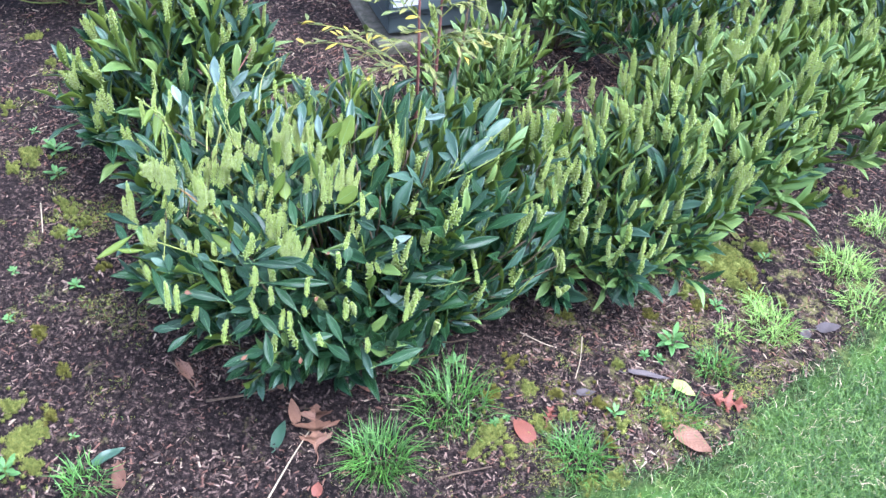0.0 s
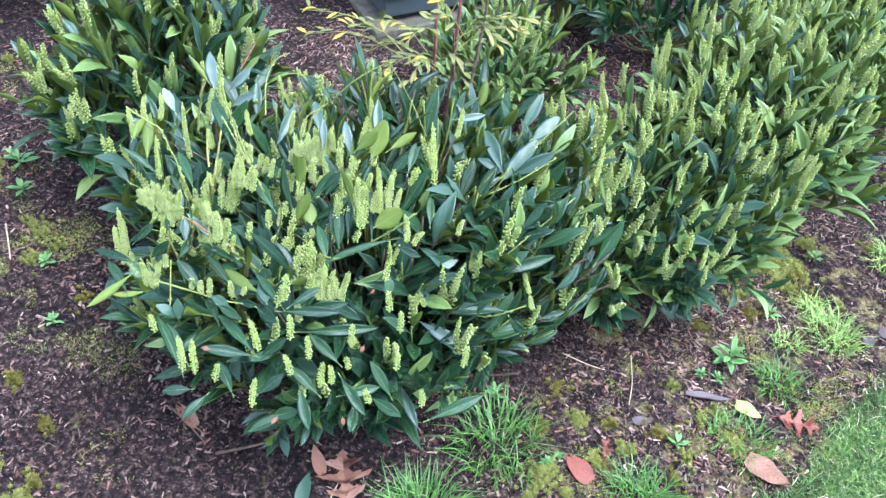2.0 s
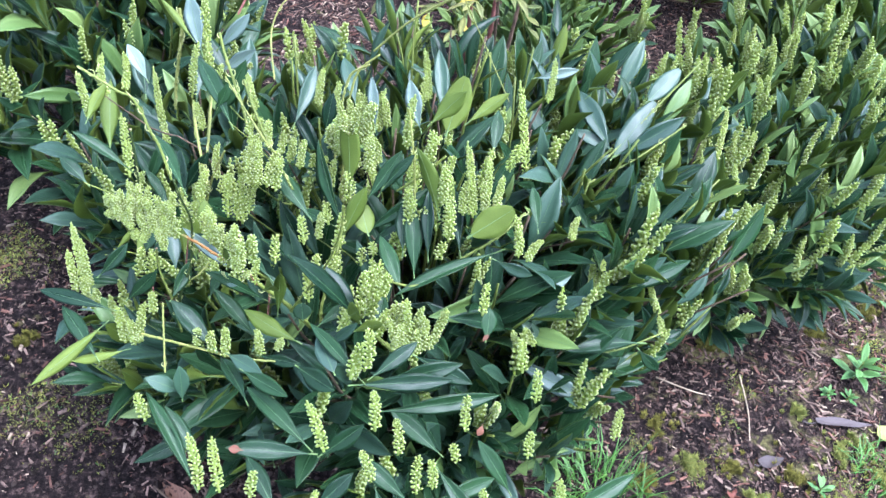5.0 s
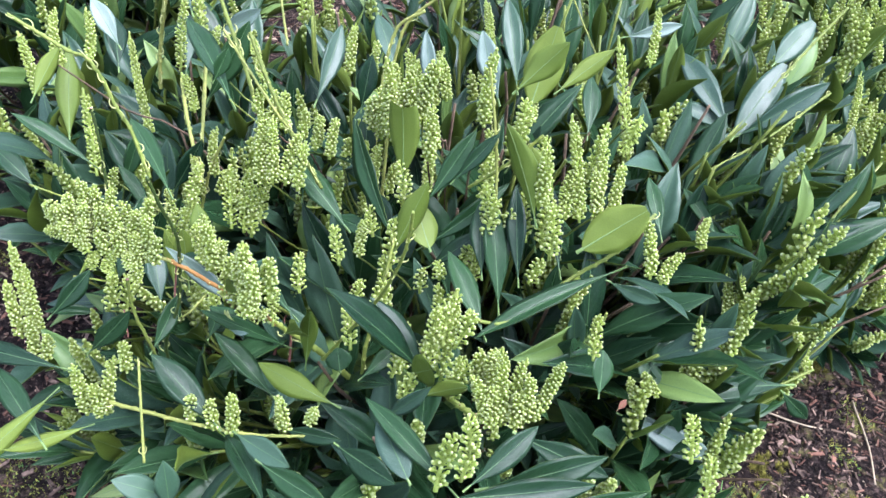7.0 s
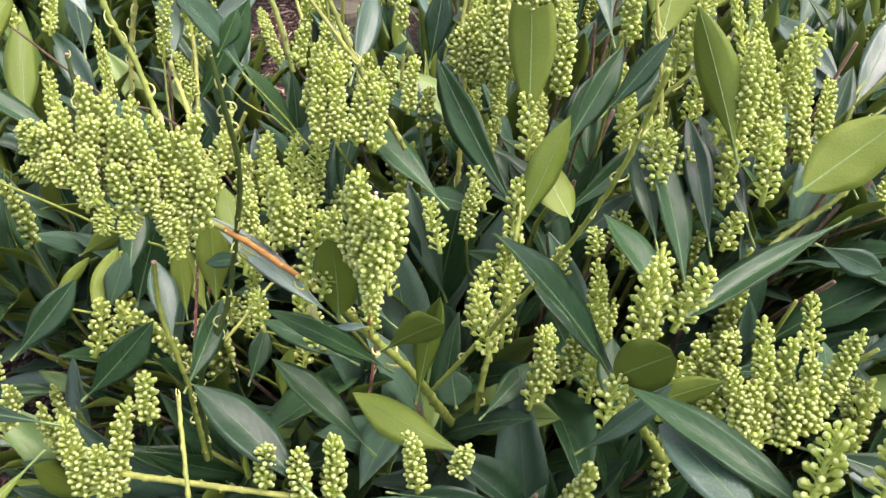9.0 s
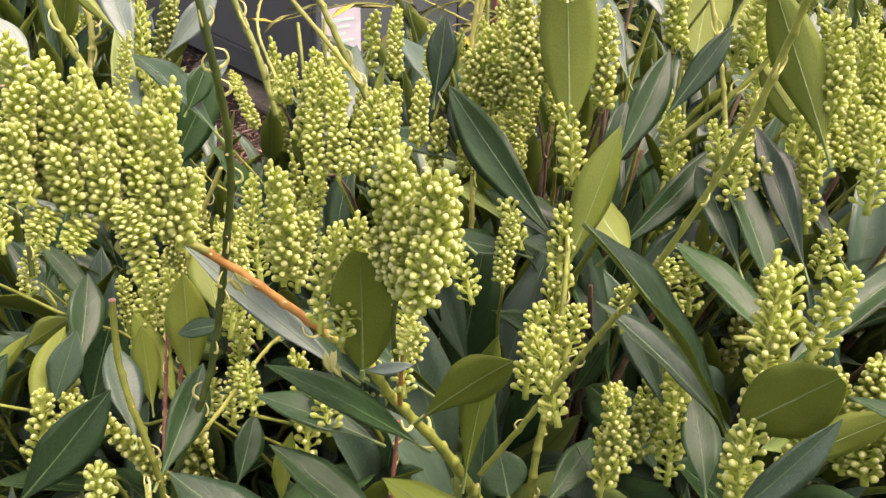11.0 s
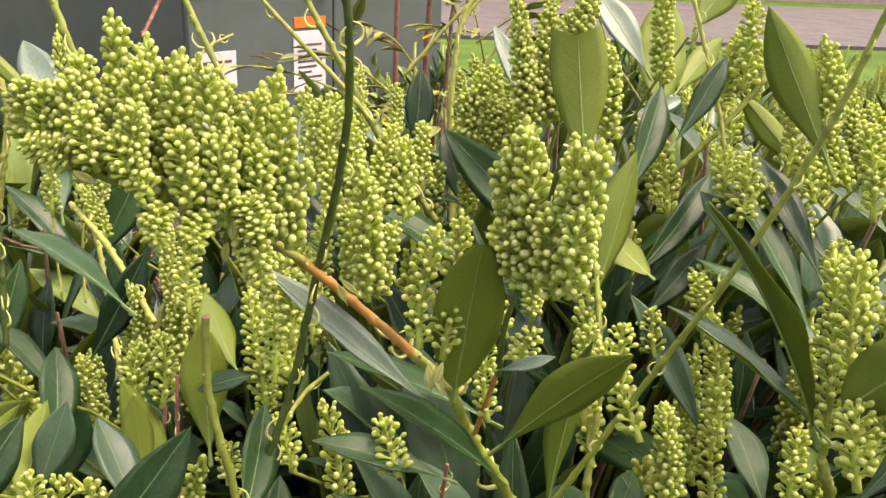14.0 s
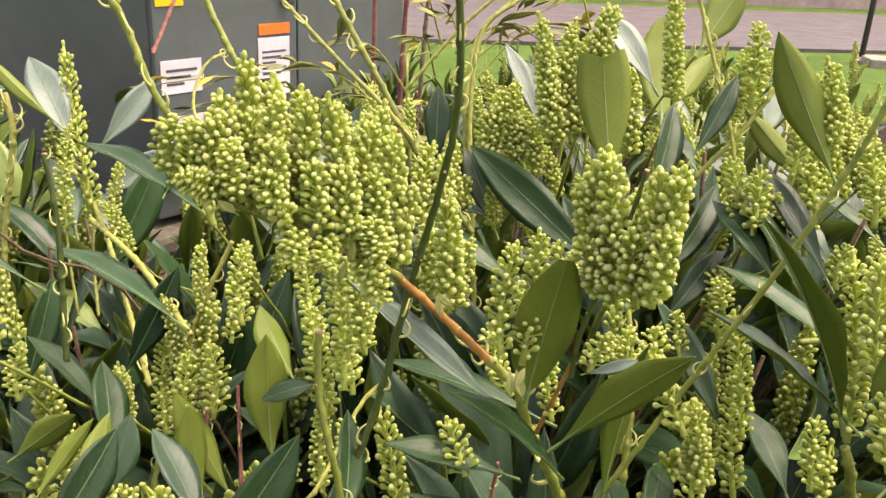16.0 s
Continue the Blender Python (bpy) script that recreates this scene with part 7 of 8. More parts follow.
# ---------------------------------------------------------------- bed: chips, moss, tufts, weeds, fallen leaves
def chips():
    """Shredded bark: split, uneven slivers in three tones, with crumbs of soil between them."""
    rng = random.Random(71)
    heap = Heap()
    n = 0
    while n < 78000:
        x, y = rng.gauss(0.0, 0.90), rng.gauss(1.75, 0.85)
        if turf_side(x, y) > -0.02:
            continue
        back = y > 1.85 or x > 0.45
        patch = noise.noise((x * 5.0, y * 5.0, 4.0)) + 0.5 * noise.noise((x * 17.0, y * 17.0, 1.0))
        if rng.random() > (0.95 if back else 0.7) * max(0.15, 0.65 + 1.0 * patch):
            continue
        n += 1
        big = rng.random() ** 3
        ln, wd, th = 0.003 + (0.020 if back else 0.014) * big, 0.0010 + 0.0052 * big * rng.uniform(0.4, 1.0), rng.uniform(0.0008, 0.0024)
        a, tilt = rng.uniform(0, 6.283), rng.uniform(-0.32, 0.32)
        c, s_ = math.cos(a), math.sin(a)
        z = level(x, y) + th * 0.3 + abs(tilt) * ln * 0.35
        ends = [(du + rng.uniform(-0.16, 0.16), dv + rng.uniform(-0.28, 0.28)) for du, dv in ((-0.5, -0.3), (0.45, -0.4), (0.5, 0.3), (-0.45, 0.4))]
        v = []
        for dz in (-th, th):
            for du, dv in ends:
                px, py = du * ln, dv * wd
                v.append((x + px * c - py * s_, y + px * s_ + py * c, z + dz * 0.5 + px * tilt))
        heap.add(v, [(0, 3, 2, 1), (4, 5, 6, 7), (0, 1, 5, 4), (1, 2, 6, 5), (2, 3, 7, 6), (3, 0, 4, 7)],
                 rng.choices((0, 1, 2), (0.62, 0.10 if back else 0.05, 0.28))[0])
    n = 0
    while n < 26000:
        x, y = rng.gauss(-0.05, 0.75), rng.gauss(1.35, 0.5)
        if turf_side(x, y) > -0.01:
            continue
        n += 1
        r = 0.0012 + 0.0045 * rng.random() ** 4
        z = level(x, y) + r * 0.25
        k = [r * rng.uniform(0.6, 1.3) for _ in range(6)]
        heap.add([(x + k[0], y, z), (x, y + k[1], z), (x - k[2], y, z), (x, y - k[3], z), (x, y, z + k[4] * 0.8), (x, y, z - k[5])],
                 [(0, 1, 4), (1, 2, 4), (2, 3, 4), (3, 0, 4), (1, 0, 5), (2, 1, 5), (3, 2, 5), (0, 3, 5)], 3)
    me = heap.mesh("mulch_chips", [CHIP, CHIP_PALE, CHIP_RED, CRUMB])
    me.polygons.foreach_set("use_smooth", np.zeros(len(me.polygons), dtype=bool))
    tagged(new("mulch_chips", me), "loose dark brown shredded bark mulch chips on soil", "mulch", kind="stuff")


chips()


def moss_film():
    """Thin moss and seedlings scattered over the bare soil, thick in some spots and missing in others."""
    rng = random.Random(75)
    heap = Heap()
    n = 0
    while n < 15000:
        x, y = (rng.gauss(-1.0, 0.22), rng.gauss(1.65, 0.5)) if rng.random() < 0.5 else (rng.gauss(0.5, 0.34), rng.gauss(1.28, 0.22))
        d = turf_side(x, y)
        if d > 0.02 or (x + 0.22) ** 2 + (y - 1.4) ** 2 < 0.14:
            continue
        if noise.noise((x * 6.5, y * 6.5, 7.0)) + 0.6 * noise.noise((x * 21.0, y * 21.0, 2.0)) < rng.uniform(0.12, 0.55):
            continue
        n += 1
        z = level(x, y) - 0.001
        for _ in range(3):
            g, ln = rng.uniform(0, 6.283), rng.uniform(0.002, 0.006)
            w = rng.uniform(0.0008, 0.0016)
            px, py = x + rng.uniform(-0.003, 0.003), y + rng.uniform(-0.003, 0.003)
            heap.add([(px - w * math.sin(g), py + w * math.cos(g), z), (px + w * math.sin(g), py - w * math.cos(g), z),
                      (px + math.cos(g) * ln, py + math.sin(g) * ln, z + ln * 0.7)], [(0, 1, 2)], rng.choices((0, 1, 2), (0.5, 0.38, 0.12))[0])
    tagged(new("thin_moss", heap.mesh("thin_moss", [MOSS, MOSS_DARK, GRASS])), "thin yellow-green moss film on bare soil", "moss", kind="stuff")


moss_film()


def moss(x, y, rx, ry, h, seed, mat, label):
    """Moss in uneven cushions that thin out to single tufts at the rim."""
    rng = random.Random(seed)
    heap = Heap()
    count = max(18, int(44 * min(1.6, rx * ry / 0.004)))
    for c in range(count):
        a, r = rng.uniform(0, 6.283), abs(rng.gauss(0, 0.52))
        mx, my = x + rx * r * math.cos(a), y + ry * r * math.sin(a)
        size = rng.uniform(0.08, 0.25) * max(0.25, 1.1 - r) * (rx + ry) * 0.5
        tall = h * rng.uniform(0.4, 1.1) * max(0.3, 1 - 0.5 * r)
        sides, rings = 11, 3
        v, f = [(mx, my, level(mx, my) + tall)], []
        for j in range(1, rings + 1):
            for k in range(sides):
                b = 2 * math.pi * k / sides
                e = j / rings * size * (1 + 0.45 * noise.noise((math.cos(b) * 1.5 + c * 3.1, math.sin(b) * 1.5, seed)))
                px, py = mx + e * math.cos(b), my + e * math.sin(b)
                v.append((px, py, level(px, py) - 0.003 + tall * (1 - (j / rings) ** 2) * (1 + 0.5 * noise.noise((px * 130, py * 130, seed)))))
        for k in range(sides):
            f.append((0, 1 + k, 1 + (k + 1) % sides))
        for j in range(rings - 1):
            o = 1 + j * sides
            for k in range(sides):
                k2 = (k + 1) % sides
                f.append((o + k, o + sides + k, o + sides + k2, o + k2))
        heap.add(v, f, 0)
        for _ in range(int(60 + 9000 * size)):
            b, e = rng.uniform(0, 6.283), math.sqrt(rng.random()) * 1.15
            px, py = mx + size * e * math.cos(b), my + size * e * math.sin(b)
            z = level(px, py) - 0.002 + max(0, 1 - e * e) * tall
            ln, g = rng.uniform(0.003, 0.008), rng.uniform(0, 6.283)
            heap.add([(px - 0.0011, py, z), (px + 0.0011, py, z), (px + math.cos(g) * ln * 0.8, py + math.sin(g) * ln * 0.8, z + ln)], [(0, 1, 2)], 0)
    ob = new("moss_patch", heap.mesh("moss_patch", [mat]))
    return tagged(ob, label, "moss", "moss on the bed")


def tuft(x, y, count, spread, high, seed, mat=GRASS, label="tuft of bright green grass growing in the mulch"):
    rng = random.Random(seed)
    heap = Heap()
    blades(heap, x, y, count, spread, high * 0.45, high, 0.0026, rng, 1.3)
    ob = new("grass_tuft", heap.mesh("grass_tuft", [mat]))
    return tagged(ob, label, "grass", "grass tufts in the bed")


WEED_MESH = [mesh_from("leaf", v, f, [WEED, WEED, RIB, RIB_DARK], i, u) for v, f, i, u in COARSE]


def weed(x, y, size, count, seed, rise=0.35, label="low rosette weed with pointed green leaves in the soil"):
    rng = random.Random(seed)
    z = level(x, y)
    plant = thing("weed", label, "weed", (x, y, z), "weeds in the bed")
    for k in range(count):
        a = k * 2.39996 + rng.uniform(-0.3, 0.3)
        s = k / count
        b = Vector((x, y, z + 0.004 + s * size * rise))
        way = Vector((math.cos(a), math.sin(a), rng.uniform(0.05, 0.5) + s * 0.8)).normalized()
        ln = size * rng.uniform(0.7, 1.1) * (1 - 0.35 * s)
        ob = new("leaf", WEED_MESH[rng.randrange(4)])
        under(ob, plant)
        ob.matrix_basis = blade_matrix(b, b + way * ln, ln * 0.34, (0, 0, 1))
    twig(plant, [(x, y, z - 0.004), (x, y, z + 0.004 + size * rise)], 0.002, 0.001, STEM, 0, seed, "stem")
    return plant


def fallen_leaf(x, y, length, width, yaw, mat, seed, label, lobes=0, lift=0.006):
    """A dry leaf lying on the bed, curled; an oak leaf has long pointed lobes on both sides of its midrib."""
    rng = random.Random(seed)
    heap = Heap()

    def finger(bx, by, angle, ln, wd, z):
        rows, c, s = 12, math.cos(angle), math.sin(angle)
        verts, uvs, faces = [], [], []
        for skin in (0, 1):
            for i in range(rows + 1):
                q = i / rows
                w = max(0.03, math.sin(math.pi * (0.16 + 0.84 * q) ** 0.9) ** 0.85)
                for k in range(5):
                    e = k / 2 - 1
                    px, py = 0.5 * w * e * wd, q * ln
                    h = z + lift * (0.7 * e * e * w + 0.8 * math.sin(q * 2.6 + seed) + 0.25 * math.sin(q * 11 + e * 3)) * 0.8
                    verts.append((bx + px * c - py * s, by + px * s + py * c, h - skin * 0.0006))
                    uvs.append((k / 4, q))
        per = (rows + 1) * 5
        for skin in (0, 1):
            for i in range(rows):
                for k in range(4):
                    a = skin * per + i * 5 + k
                    t = (a, a + 1, a + 6, a + 5)
                    faces.append(t if skin == 0 else t[::-1])
        heap.add(verts, faces, 0, uvs)

    def oak():
        """One thin blade with deep rounded bays between pointed, forward-swept lobes, buckled across its midrib."""
        edge = [(0.0, 0.02), (0.08, 0.07)]
        for k in range(3):
            s, full = 0.14 + 0.25 * k, (0.72, 1.0, 0.74)[k]
            edge += [(s, 0.12), (s + 0.07, 0.46 * full), (s + 0.10, 0.80 * full), (s + 0.19, 1.0 * full), (s + 0.165, 0.66 * full), (s + 0.205, 0.62 * full), (s + 0.19, 0.34 * full)]
        edge += [(0.90, 0.13), (0.93, 0.24), (1.0, 0.03)]
        for skin in (0, 1):
            for side in (-1, 1):
                verts, uvs = [], []
                for s, w in edge:
                    w2 = w * rng.uniform(0.9, 1.1)
                    for e in (0.0, 0.5, 1.0):
                        q = s - 0.10 * w * (1 - e)
                        x, y = side * e * w2 * width * 0.5, max(0.0, q) * length
                        h = lift * (1.0 + 1.1 * (e * w) ** 1.5 + 0.5 * math.sin(q * 5 + seed) + 0.5 * e * math.sin(q * 19 + side)) - skin * 0.0006
                        verts.append((x, y, h))
                        uvs.append((0.5 + side * 0.5 * e * w, s))
                faces = []
                for k in range(len(edge) - 1):
                    for e in (0, 1):
                        a = k * 3 + e
                        t = (a, a + 1, a + 4, a + 3)
                        faces.append(t if (side > 0) == (skin == 0) else t[::-1])
                heap.add(verts, faces, 0, uvs)

    if lobes:
        oak()
    else:
        finger(0, 0, 0, length, width, lift)
    v, f = tube([(0, -0.22 * length, lift), (0.004, -0.1 * length, lift), (0, 0.05 * length, lift + 0.001)], 0.0012, 0.0009, 5, 3)
    heap.add(v, f, 0)
    me = heap.mesh("fallen_leaf", [mat])
    low = min(p.co.z for p in me.vertices)
    me.transform(Matrix.Translation((0, 0, -low)))
    ob = new("fallen_leaf", me)
    ob.matrix_world = Matrix.Translation((x, y, level(x, y) + 0.001)) @ Matrix.Rotation(radians(yaw), 4, "Z")
    return tagged(ob, label, "dead leaf", "fallen leaves on the bed")


def stick(points, r, mat, label, name="dry_stalk"):
    v, f = tube(points, r, r * 0.6, 6, 6, 0.1)
    ob = new(name, mesh_from(name, v, f, [mat]))
    return tagged(ob, label, "stick")


moss(0.781, 1.705, 0.108, 0.117, 0.012, 200, MOSS, "bright yellow-green moss cushion on the soil")
moss(-1.144, 1.817, 0.059, 0.064, 0.012, 201, MOSS, "bright yellow-green moss cushion on the soil")
moss(-0.960, 1.625, 0.044, 0.047, 0.012, 202, MOSS, "bright yellow-green moss cushion on the soil")
moss(-0.821, 0.946, 0.080, 0.086, 0.012, 203, MOSS, "bright yellow-green moss cushion on the soil")
moss(0.135, 1.081, 0.062, 0.066, 0.012, 204, MOSS, "bright yellow-green moss cushion on the soil")
moss(0.402, 1.008, 0.043, 0.047, 0.012, 205, MOSS, "bright yellow-green moss cushion on the soil")
moss(0.437, 1.305, 0.024, 0.026, 0.012, 206, MOSS, "bright yellow-green moss cushion on the soil")
moss(-1.285, 2.013, 0.039, 0.042, 0.012, 207, MOSS, "bright yellow-green moss cushion on the soil")
moss(-1.356, 2.385, 0.043, 0.047, 0.012, 208, MOSS, "bright yellow-green moss cushion on the soil")
moss(0.646, 1.591, 0.045, 0.048, 0.012, 209, MOSS, "bright yellow-green moss cushion on the soil")
moss(0.901, 1.578, 0.018, 0.019, 0.012, 210, MOSS, "bright yellow-green moss cushion on the soil")
moss(0.535, 1.174, 0.051, 0.056, 0.012, 211, MOSS, "bright yellow-green moss cushion on the soil")
moss(-1.164, 1.753, 0.039, 0.043, 0.012, 212, MOSS, "bright yellow-green moss cushion on the soil")
moss(-0.960, 1.545, 0.040, 0.043, 0.012, 213, MOSS, "bright yellow-green moss cushion on the soil")
moss(1.222, 2.075, 0.038, 0.041, 0.012, 214, MOSS, "bright yellow-green moss cushion on the soil")
moss(0.212, 1.210, 0.039, 0.042, 0.012, 215, MOSS, "bright yellow-green moss cushion on the soil")
moss(0.247, 1.109, 0.042, 0.046, 0.012, 216, MOSS, "bright yellow-green moss cushion on the soil")
moss(0.300, 1.145, 0.038, 0.041, 0.012, 217, MOSS, "bright yellow-green moss cushion on the soil")
moss(0.476, 1.228, 0.039, 0.042, 0.012, 218, MOSS, "bright yellow-green moss cushion on the soil")
moss(0.519, 1.250, 0.032, 0.034, 0.012, 219, MOSS, "bright yellow-green moss cushion on the soil")
moss(0.719, 1.706, 0.062, 0.067, 0.012, 220, MOSS, "bright yellow-green moss cushion on the soil")
moss(0.875, 1.775, 0.047, 0.051, 0.012, 221, MOSS, "bright yellow-green moss cushion on the soil")
moss(0.632, 1.650, 0.036, 0.039, 0.012, 222, MOSS, "bright yellow-green moss cushion on the soil")
moss(0.783, 1.632, 0.045, 0.049, 0.012, 223, MOSS, "bright yellow-green moss cushion on the soil")
moss(0.172, 1.043, 0.036, 0.039, 0.012, 224, MOSS, "bright yellow-green moss cushion on the soil")
moss(0.099, 1.034, 0.036, 0.039, 0.012, 225, MOSS, "bright yellow-green moss cushion on the soil")
moss(0.339, 0.981, 0.040, 0.044, 0.012, 226, MOSS, "bright yellow-green moss cushion on the soil")
moss(-0.876, 1.028, 0.047, 0.051, 0.012, 227, MOSS, "bright yellow-green moss cushion on the soil")
moss(-0.777, 0.893, 0.038, 0.041, 0.012, 228, MOSS, "bright yellow-green moss cushion on the soil")
moss(-0.990, 1.646, 0.032, 0.035, 0.012, 229, MOSS, "bright yellow-green moss cushion on the soil")
moss(-0.917, 1.583, 0.026, 0.028, 0.012, 230, MOSS, "bright yellow-green moss cushion on the soil")
moss(-1.255, 2.259, 0.028, 0.030, 0.012, 231, MOSS, "bright yellow-green moss cushion on the soil")
moss(-1.123, 1.784, 0.040, 0.043, 0.012, 232, MOSS, "bright yellow-green moss cushion on the soil")
moss(1.126, 2.112, 0.031, 0.034, 0.012, 233, MOSS, "bright yellow-green moss cushion on the soil")
moss(0.427, 1.130, 0.033, 0.035, 0.012, 234, MOSS, "bright yellow-green moss cushion on the soil")
moss(0.134, 1.185, 0.038, 0.041, 0.012, 230, MOSS_DARK, "dull olive-brown moss cushion on the soil")
moss(0.390, 1.083, 0.032, 0.035, 0.012, 231, MOSS_DARK, "dull olive-brown moss cushion on the soil")
moss(0.534, 1.477, 0.034, 0.037, 0.012, 232, MOSS_DARK, "dull olive-brown moss cushion on the soil")
moss(0.674, 1.536, 0.044, 0.047, 0.012, 233, MOSS_DARK, "dull olive-brown moss cushion on the soil")
moss(0.821, 1.597, 0.039, 0.042, 0.012, 234, MOSS_DARK, "dull olive-brown moss cushion on the soil")
moss(1.054, 1.781, 0.038, 0.041, 0.012, 235, MOSS_DARK, "dull olive-brown moss cushion on the soil")
moss(0.179, 1.287, 0.035, 0.037, 0.012, 236, MOSS_DARK, "dull olive-brown moss cushion on the soil")
moss(0.381, 1.193, 0.044, 0.047, 0.012, 237, MOSS_DARK, "dull olive-brown moss cushion on the soil")
moss(-0.893, 1.223, 0.038, 0.041, 0.012, 238, MOSS_DARK, "dull olive-brown moss cushion on the soil")
moss(0.283, 1.204, 0.031, 0.034, 0.012, 239, MOSS_DARK, "dull olive-brown moss cushion on the soil")
moss(0.821, 1.669, 0.040, 0.043, 0.012, 240, MOSS_DARK, "dull olive-brown moss cushion on the soil")
moss(0.315, 1.446, 0.028, 0.030, 0.012, 241, MOSS_DARK, "dull olive-brown moss cushion on the soil")
moss(-0.822, 1.428, 0.027, 0.030, 0.012, 242, MOSS_DARK, "dull olive-brown moss cushion on the soil")
moss(-0.807, 1.125, 0.029, 0.032, 0.012, 243, MOSS_DARK, "dull olive-brown moss cushion on the soil")
moss(-0.788, 1.011, 0.031, 0.033, 0.012, 244, MOSS_DARK, "dull olive-brown moss cushion on the soil")
tuft(-0.101, 0.990, 260, 0.057, 0.075, 260, GRASS)
tuft(0.045, 1.143, 280, 0.078, 0.070, 261, GRASS)
tuft(0.319, 1.039, 240, 0.058, 0.060, 262, GRASS)
tuft(0.550, 1.183, 170, 0.065, 0.040, 263, GRASS)
tuft(0.676, 1.336, 150, 0.046, 0.045, 264, GRASS)
tuft(-0.669, 0.868, 120, 0.044, 0.050, 265, GRASS)
tuft(0.856, 1.486, 240, 0.061, 0.050, 270, GRASS_PALE, "tuft of pale yellow-green grass in the mulch")
tuft(1.110, 1.724, 240, 0.069, 0.060, 271, GRASS_PALE, "tuft of pale yellow-green grass in the mulch")
tuft(1.122, 1.581, 200, 0.066, 0.050, 272, GRASS_PALE, "tuft of pale yellow-green grass in the mulch")
tuft(0.732, 1.450, 90, 0.034, 0.035, 273, GRASS_PALE, "tuft of pale yellow-green grass in the mulch")
tuft(1.256, 1.929, 120, 0.050, 0.050, 274, GRASS_PALE, "tuft of pale yellow-green grass in the mulch")
tuft(0.828, 1.558, 80, 0.029, 0.050, 275, GRASS_PALE, "tuft of pale yellow-green grass in the mulch")
weed(0.571, 1.383, 0.055, 14, 290, 0.80)
weed(-1.082, 1.836, 0.050, 10, 291, 0.30)
weed(-1.046, 1.746, 0.040, 9, 292, 0.30)
weed(-0.862, 1.366, 0.026, 9, 293, 0.30)
weed(-1.019, 1.394, 0.022, 8, 294, 0.30)
weed(0.410, 1.161, 0.030, 7, 295, 0.40)
weed(-0.973, 1.250, 0.022, 7, 296, 0.30)
weed(-0.727, 0.969, 0.016, 6, 297, 0.30)
weed(0.047, 1.250, 0.035, 8, 298, 0.50)
weed(-0.818, 0.870, 0.050, 9, 299, 0.50)
weed(0.503, 1.344, 0.020, 16, 300, 0.50)
weed(0.537, 1.335, 0.020, 12, 301, 0.50)
weed(0.141, 1.107, 0.018, 14, 302, 0.40)
weed(0.166, 1.121, 0.016, 12, 303, 0.40)
weed(0.711, 1.531, 0.030, 8, 304, 0.50)
weed(-0.926, 1.529, 0.028, 10, 305, 0.30)
weed(0.879, 1.720, 0.030, 7, 306, 0.50)
weed(-1.173, 1.914, 0.020, 7, 307, 0.30)
fallen_leaf(-0.233, 0.989, 0.125, 0.105, 10, DEAD, 320, "dry pinkish-brown lobed oak leaf on the mulch", 2, 0.006)
fallen_leaf(0.221, 1.070, 0.073, 0.042, 30, DEAD_RED, 321, "dry red-brown leaf on the mulch", 0, 0.006)
fallen_leaf(0.254, 1.117, 0.052, 0.032, -20, DEAD_RED, 322, "small red lobed leaf on the mulch", 2, 0.006)
fallen_leaf(0.647, 1.250, 0.088, 0.073, -110, DEAD_RED, 323, "red lobed oak leaf lying on moss", 2, 0.006)
fallen_leaf(0.549, 1.138, 0.090, 0.053, -130, DEAD, 324, "curled tan dead leaf at the lawn edge", 0, 0.012)
fallen_leaf(-0.601, 0.869, 0.061, 0.028, 20, DEAD, 325, "brown dead leaf in the soil", 0, 0.006)
fallen_leaf(-0.321, 0.992, 0.065, 0.026, -10, LEAF_BLUE, 326, "fallen green leaf on dark soil", 0, 0.006)
fallen_leaf(-0.668, 0.912, 0.068, 0.024, -50, LEAF_BLUE, 327, "fallen green laurel leaf on soil", 0, 0.006)
fallen_leaf(0.562, 1.271, 0.058, 0.034, -120, DEAD_YELLOW, 328, "yellow-green fallen leaf on moss", 0, 0.006)
fallen_leaf(0.456, 1.287, 0.100, 0.017, -95, DEAD_GREY, 329, "grey dried leaf on the mulch", 0, 0.006)
fallen_leaf(0.329, 1.210, 0.045, 0.021, -80, DEAD_GREY, 330, "small grey dead leaf on the mulch", 0, 0.006)
fallen_leaf(0.829, 1.801, 0.055, 0.018, 30, DEAD_YELLOW, 331, "pale fallen leaf below the hedge", 0, 0.006)
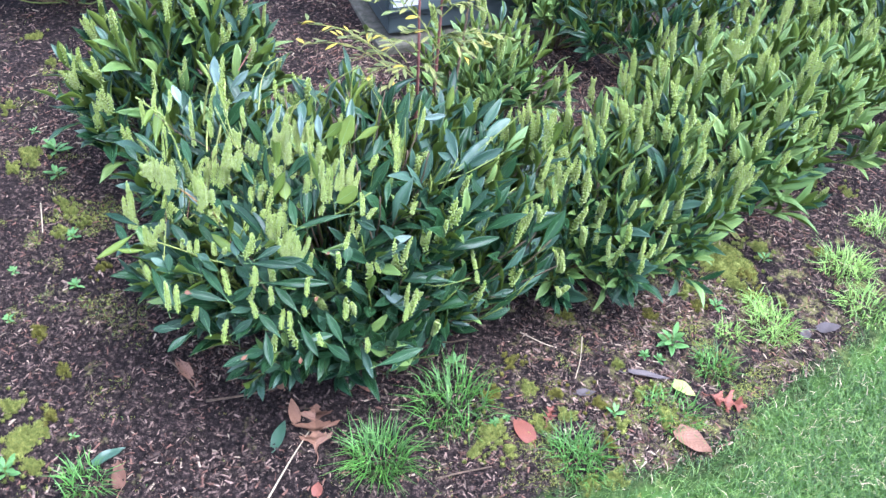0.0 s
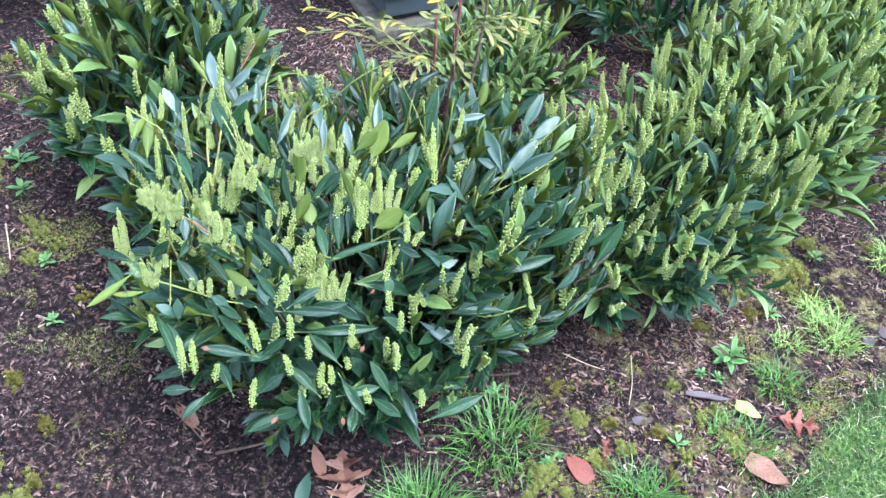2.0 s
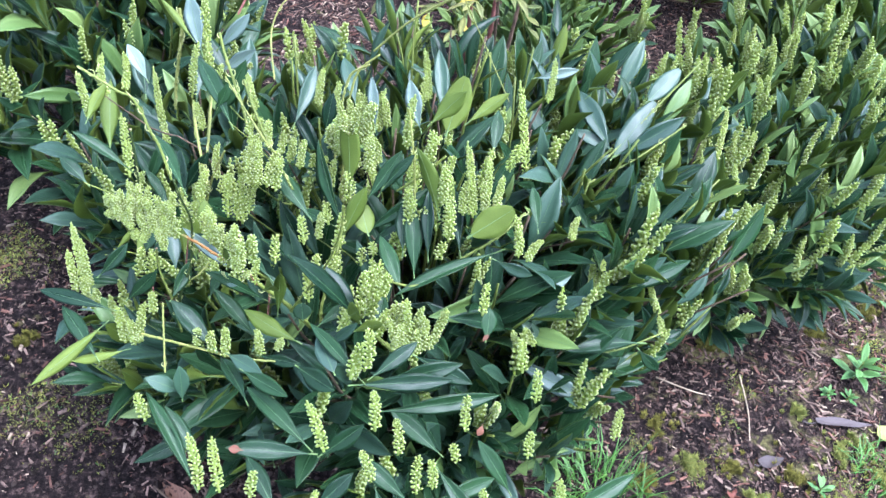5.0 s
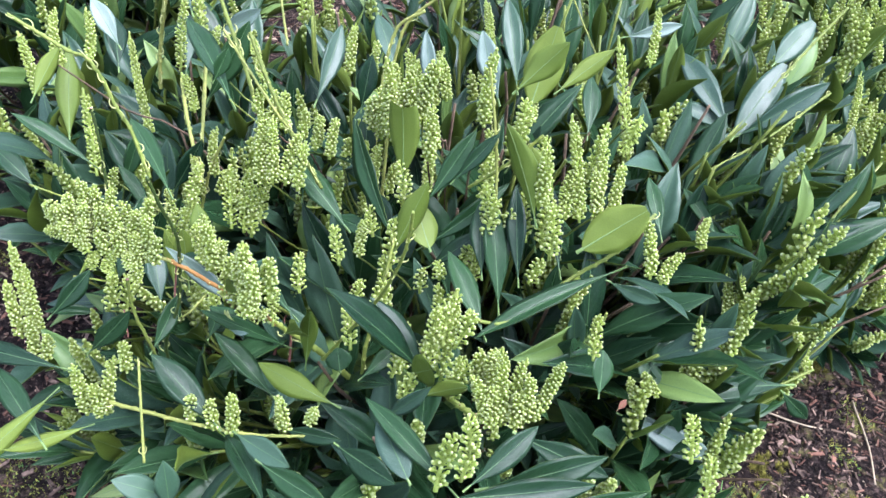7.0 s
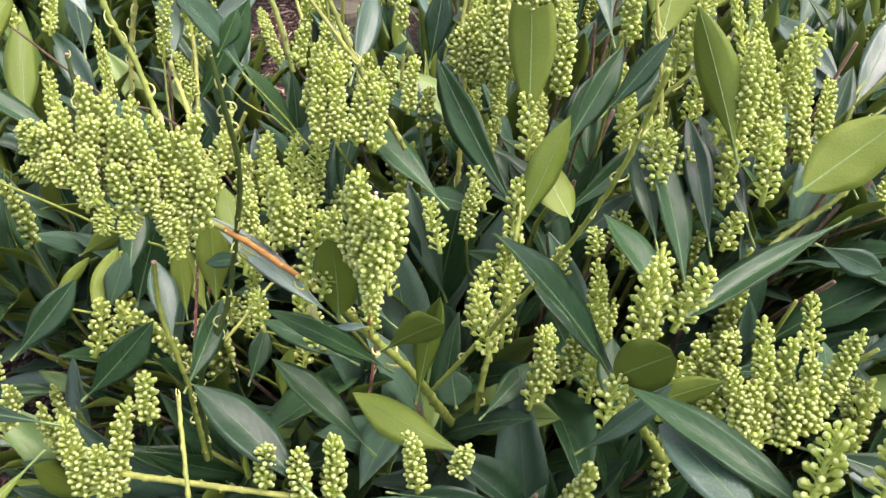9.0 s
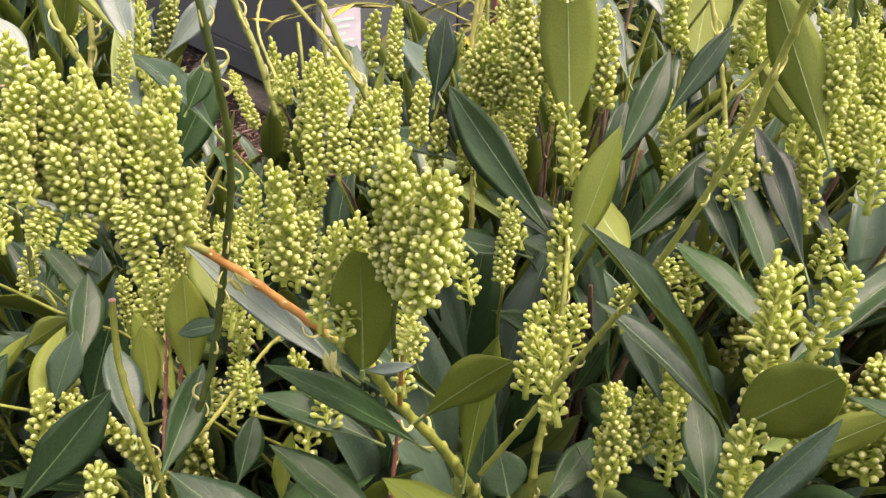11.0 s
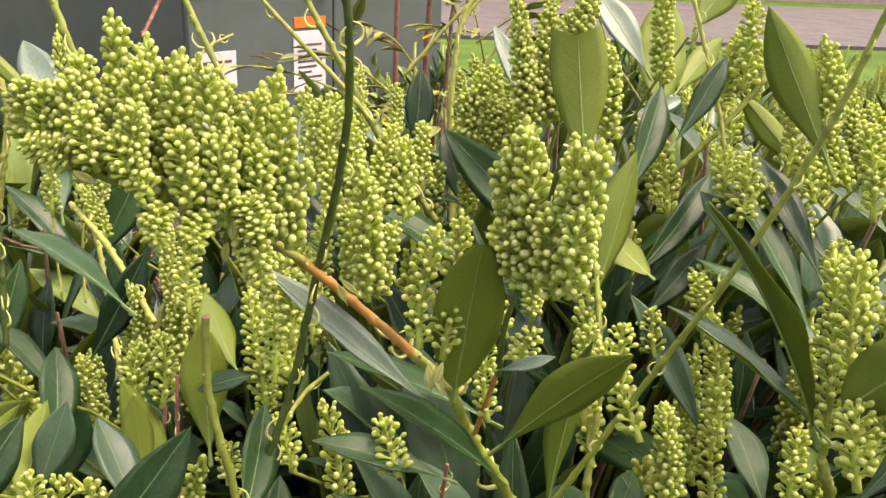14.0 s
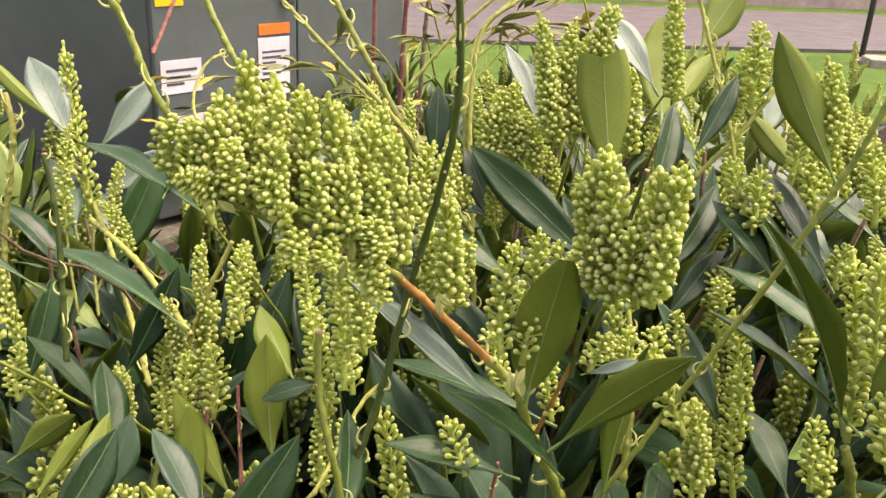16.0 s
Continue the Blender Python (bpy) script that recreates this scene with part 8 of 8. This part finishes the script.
fallen_leaf(0.969, 1.492, 0.063, 0.033, -80, DEAD_GREY, 332, "dull brown dead leaf by the lawn", 0, 0.006)
fallen_leaf(-0.218, 0.893, 0.031, 0.023, 0, DEAD_RED, 333, "small red dead leaf on soil", 0, 0.006)
fallen_leaf(-0.331, 1.141, 0.029, 0.020, 40, DEAD, 334, "small tan dead leaf under the shrub", 0, 0.006)
fallen_leaf(-0.527, 1.131, 0.085, 0.026, 40, DEAD, 335, "long pinkish dead leaf at the shrub base", 0, 0.012)
fallen_leaf(0.923, 1.458, 0.046, 0.026, -40, DEAD_GREY, 336, "dull brown dead leaf by the lawn", 0, 0.006)
fallen_leaf(-0.286, 1.058, 0.064, 0.025, 20, DEAD, 337, "narrow tan dead leaf on the mulch", 0, 0.006)
fallen_leaf(-0.134, 1.166, 0.044, 0.023, 70, DEAD, 338, "small dead leaf under the shrub", 0, 0.006)
stick([(-0.311, 0.877, 0.025), (-0.281, 0.963, 0.034), (-0.255, 1.041, 0.029)], 0.0020, STRAW, "pale dry stalk lying on the soil", "dry_stalk")
stick([(0.354, 1.383, 0.006), (0.344, 1.309, 0.006), (0.329, 1.254, 0.003)], 0.0015, STRAW, "pale dry stalk on the mulch", "dry_stalk")
stick([(-1.046, 1.632, 0.092), (-1.021, 1.576, 0.090), (-1.001, 1.528, 0.086)], 0.0018, STRAW, "short dry stalk on the soil", "dry_stalk")
stick([(0.201, 1.376, 0.014), (0.255, 1.348, 0.012), (0.289, 1.339, 0.008)], 0.0015, STRAW, "pale dry stalk on the mulch", "dry_stalk")
stick([(-0.486, 1.088, 0.042), (-0.411, 1.108, 0.044), (-0.343, 1.139, 0.038)], 0.0030, BARK, "bare brown twig below the shrub", "bare_twig")
stick([(-0.591, 1.184, 0.051), (-0.549, 1.143, 0.063), (-0.510, 1.110, 0.044)], 0.0020, BARK, "bare brown twig below the shrub", "bare_twig")
stick([(0.018, 0.958, 0.010), (0.076, 0.977, 0.013), (0.135, 1.000, 0.005)], 0.0025, BARK, "bare brown twig on the mulch", "bare_twig")
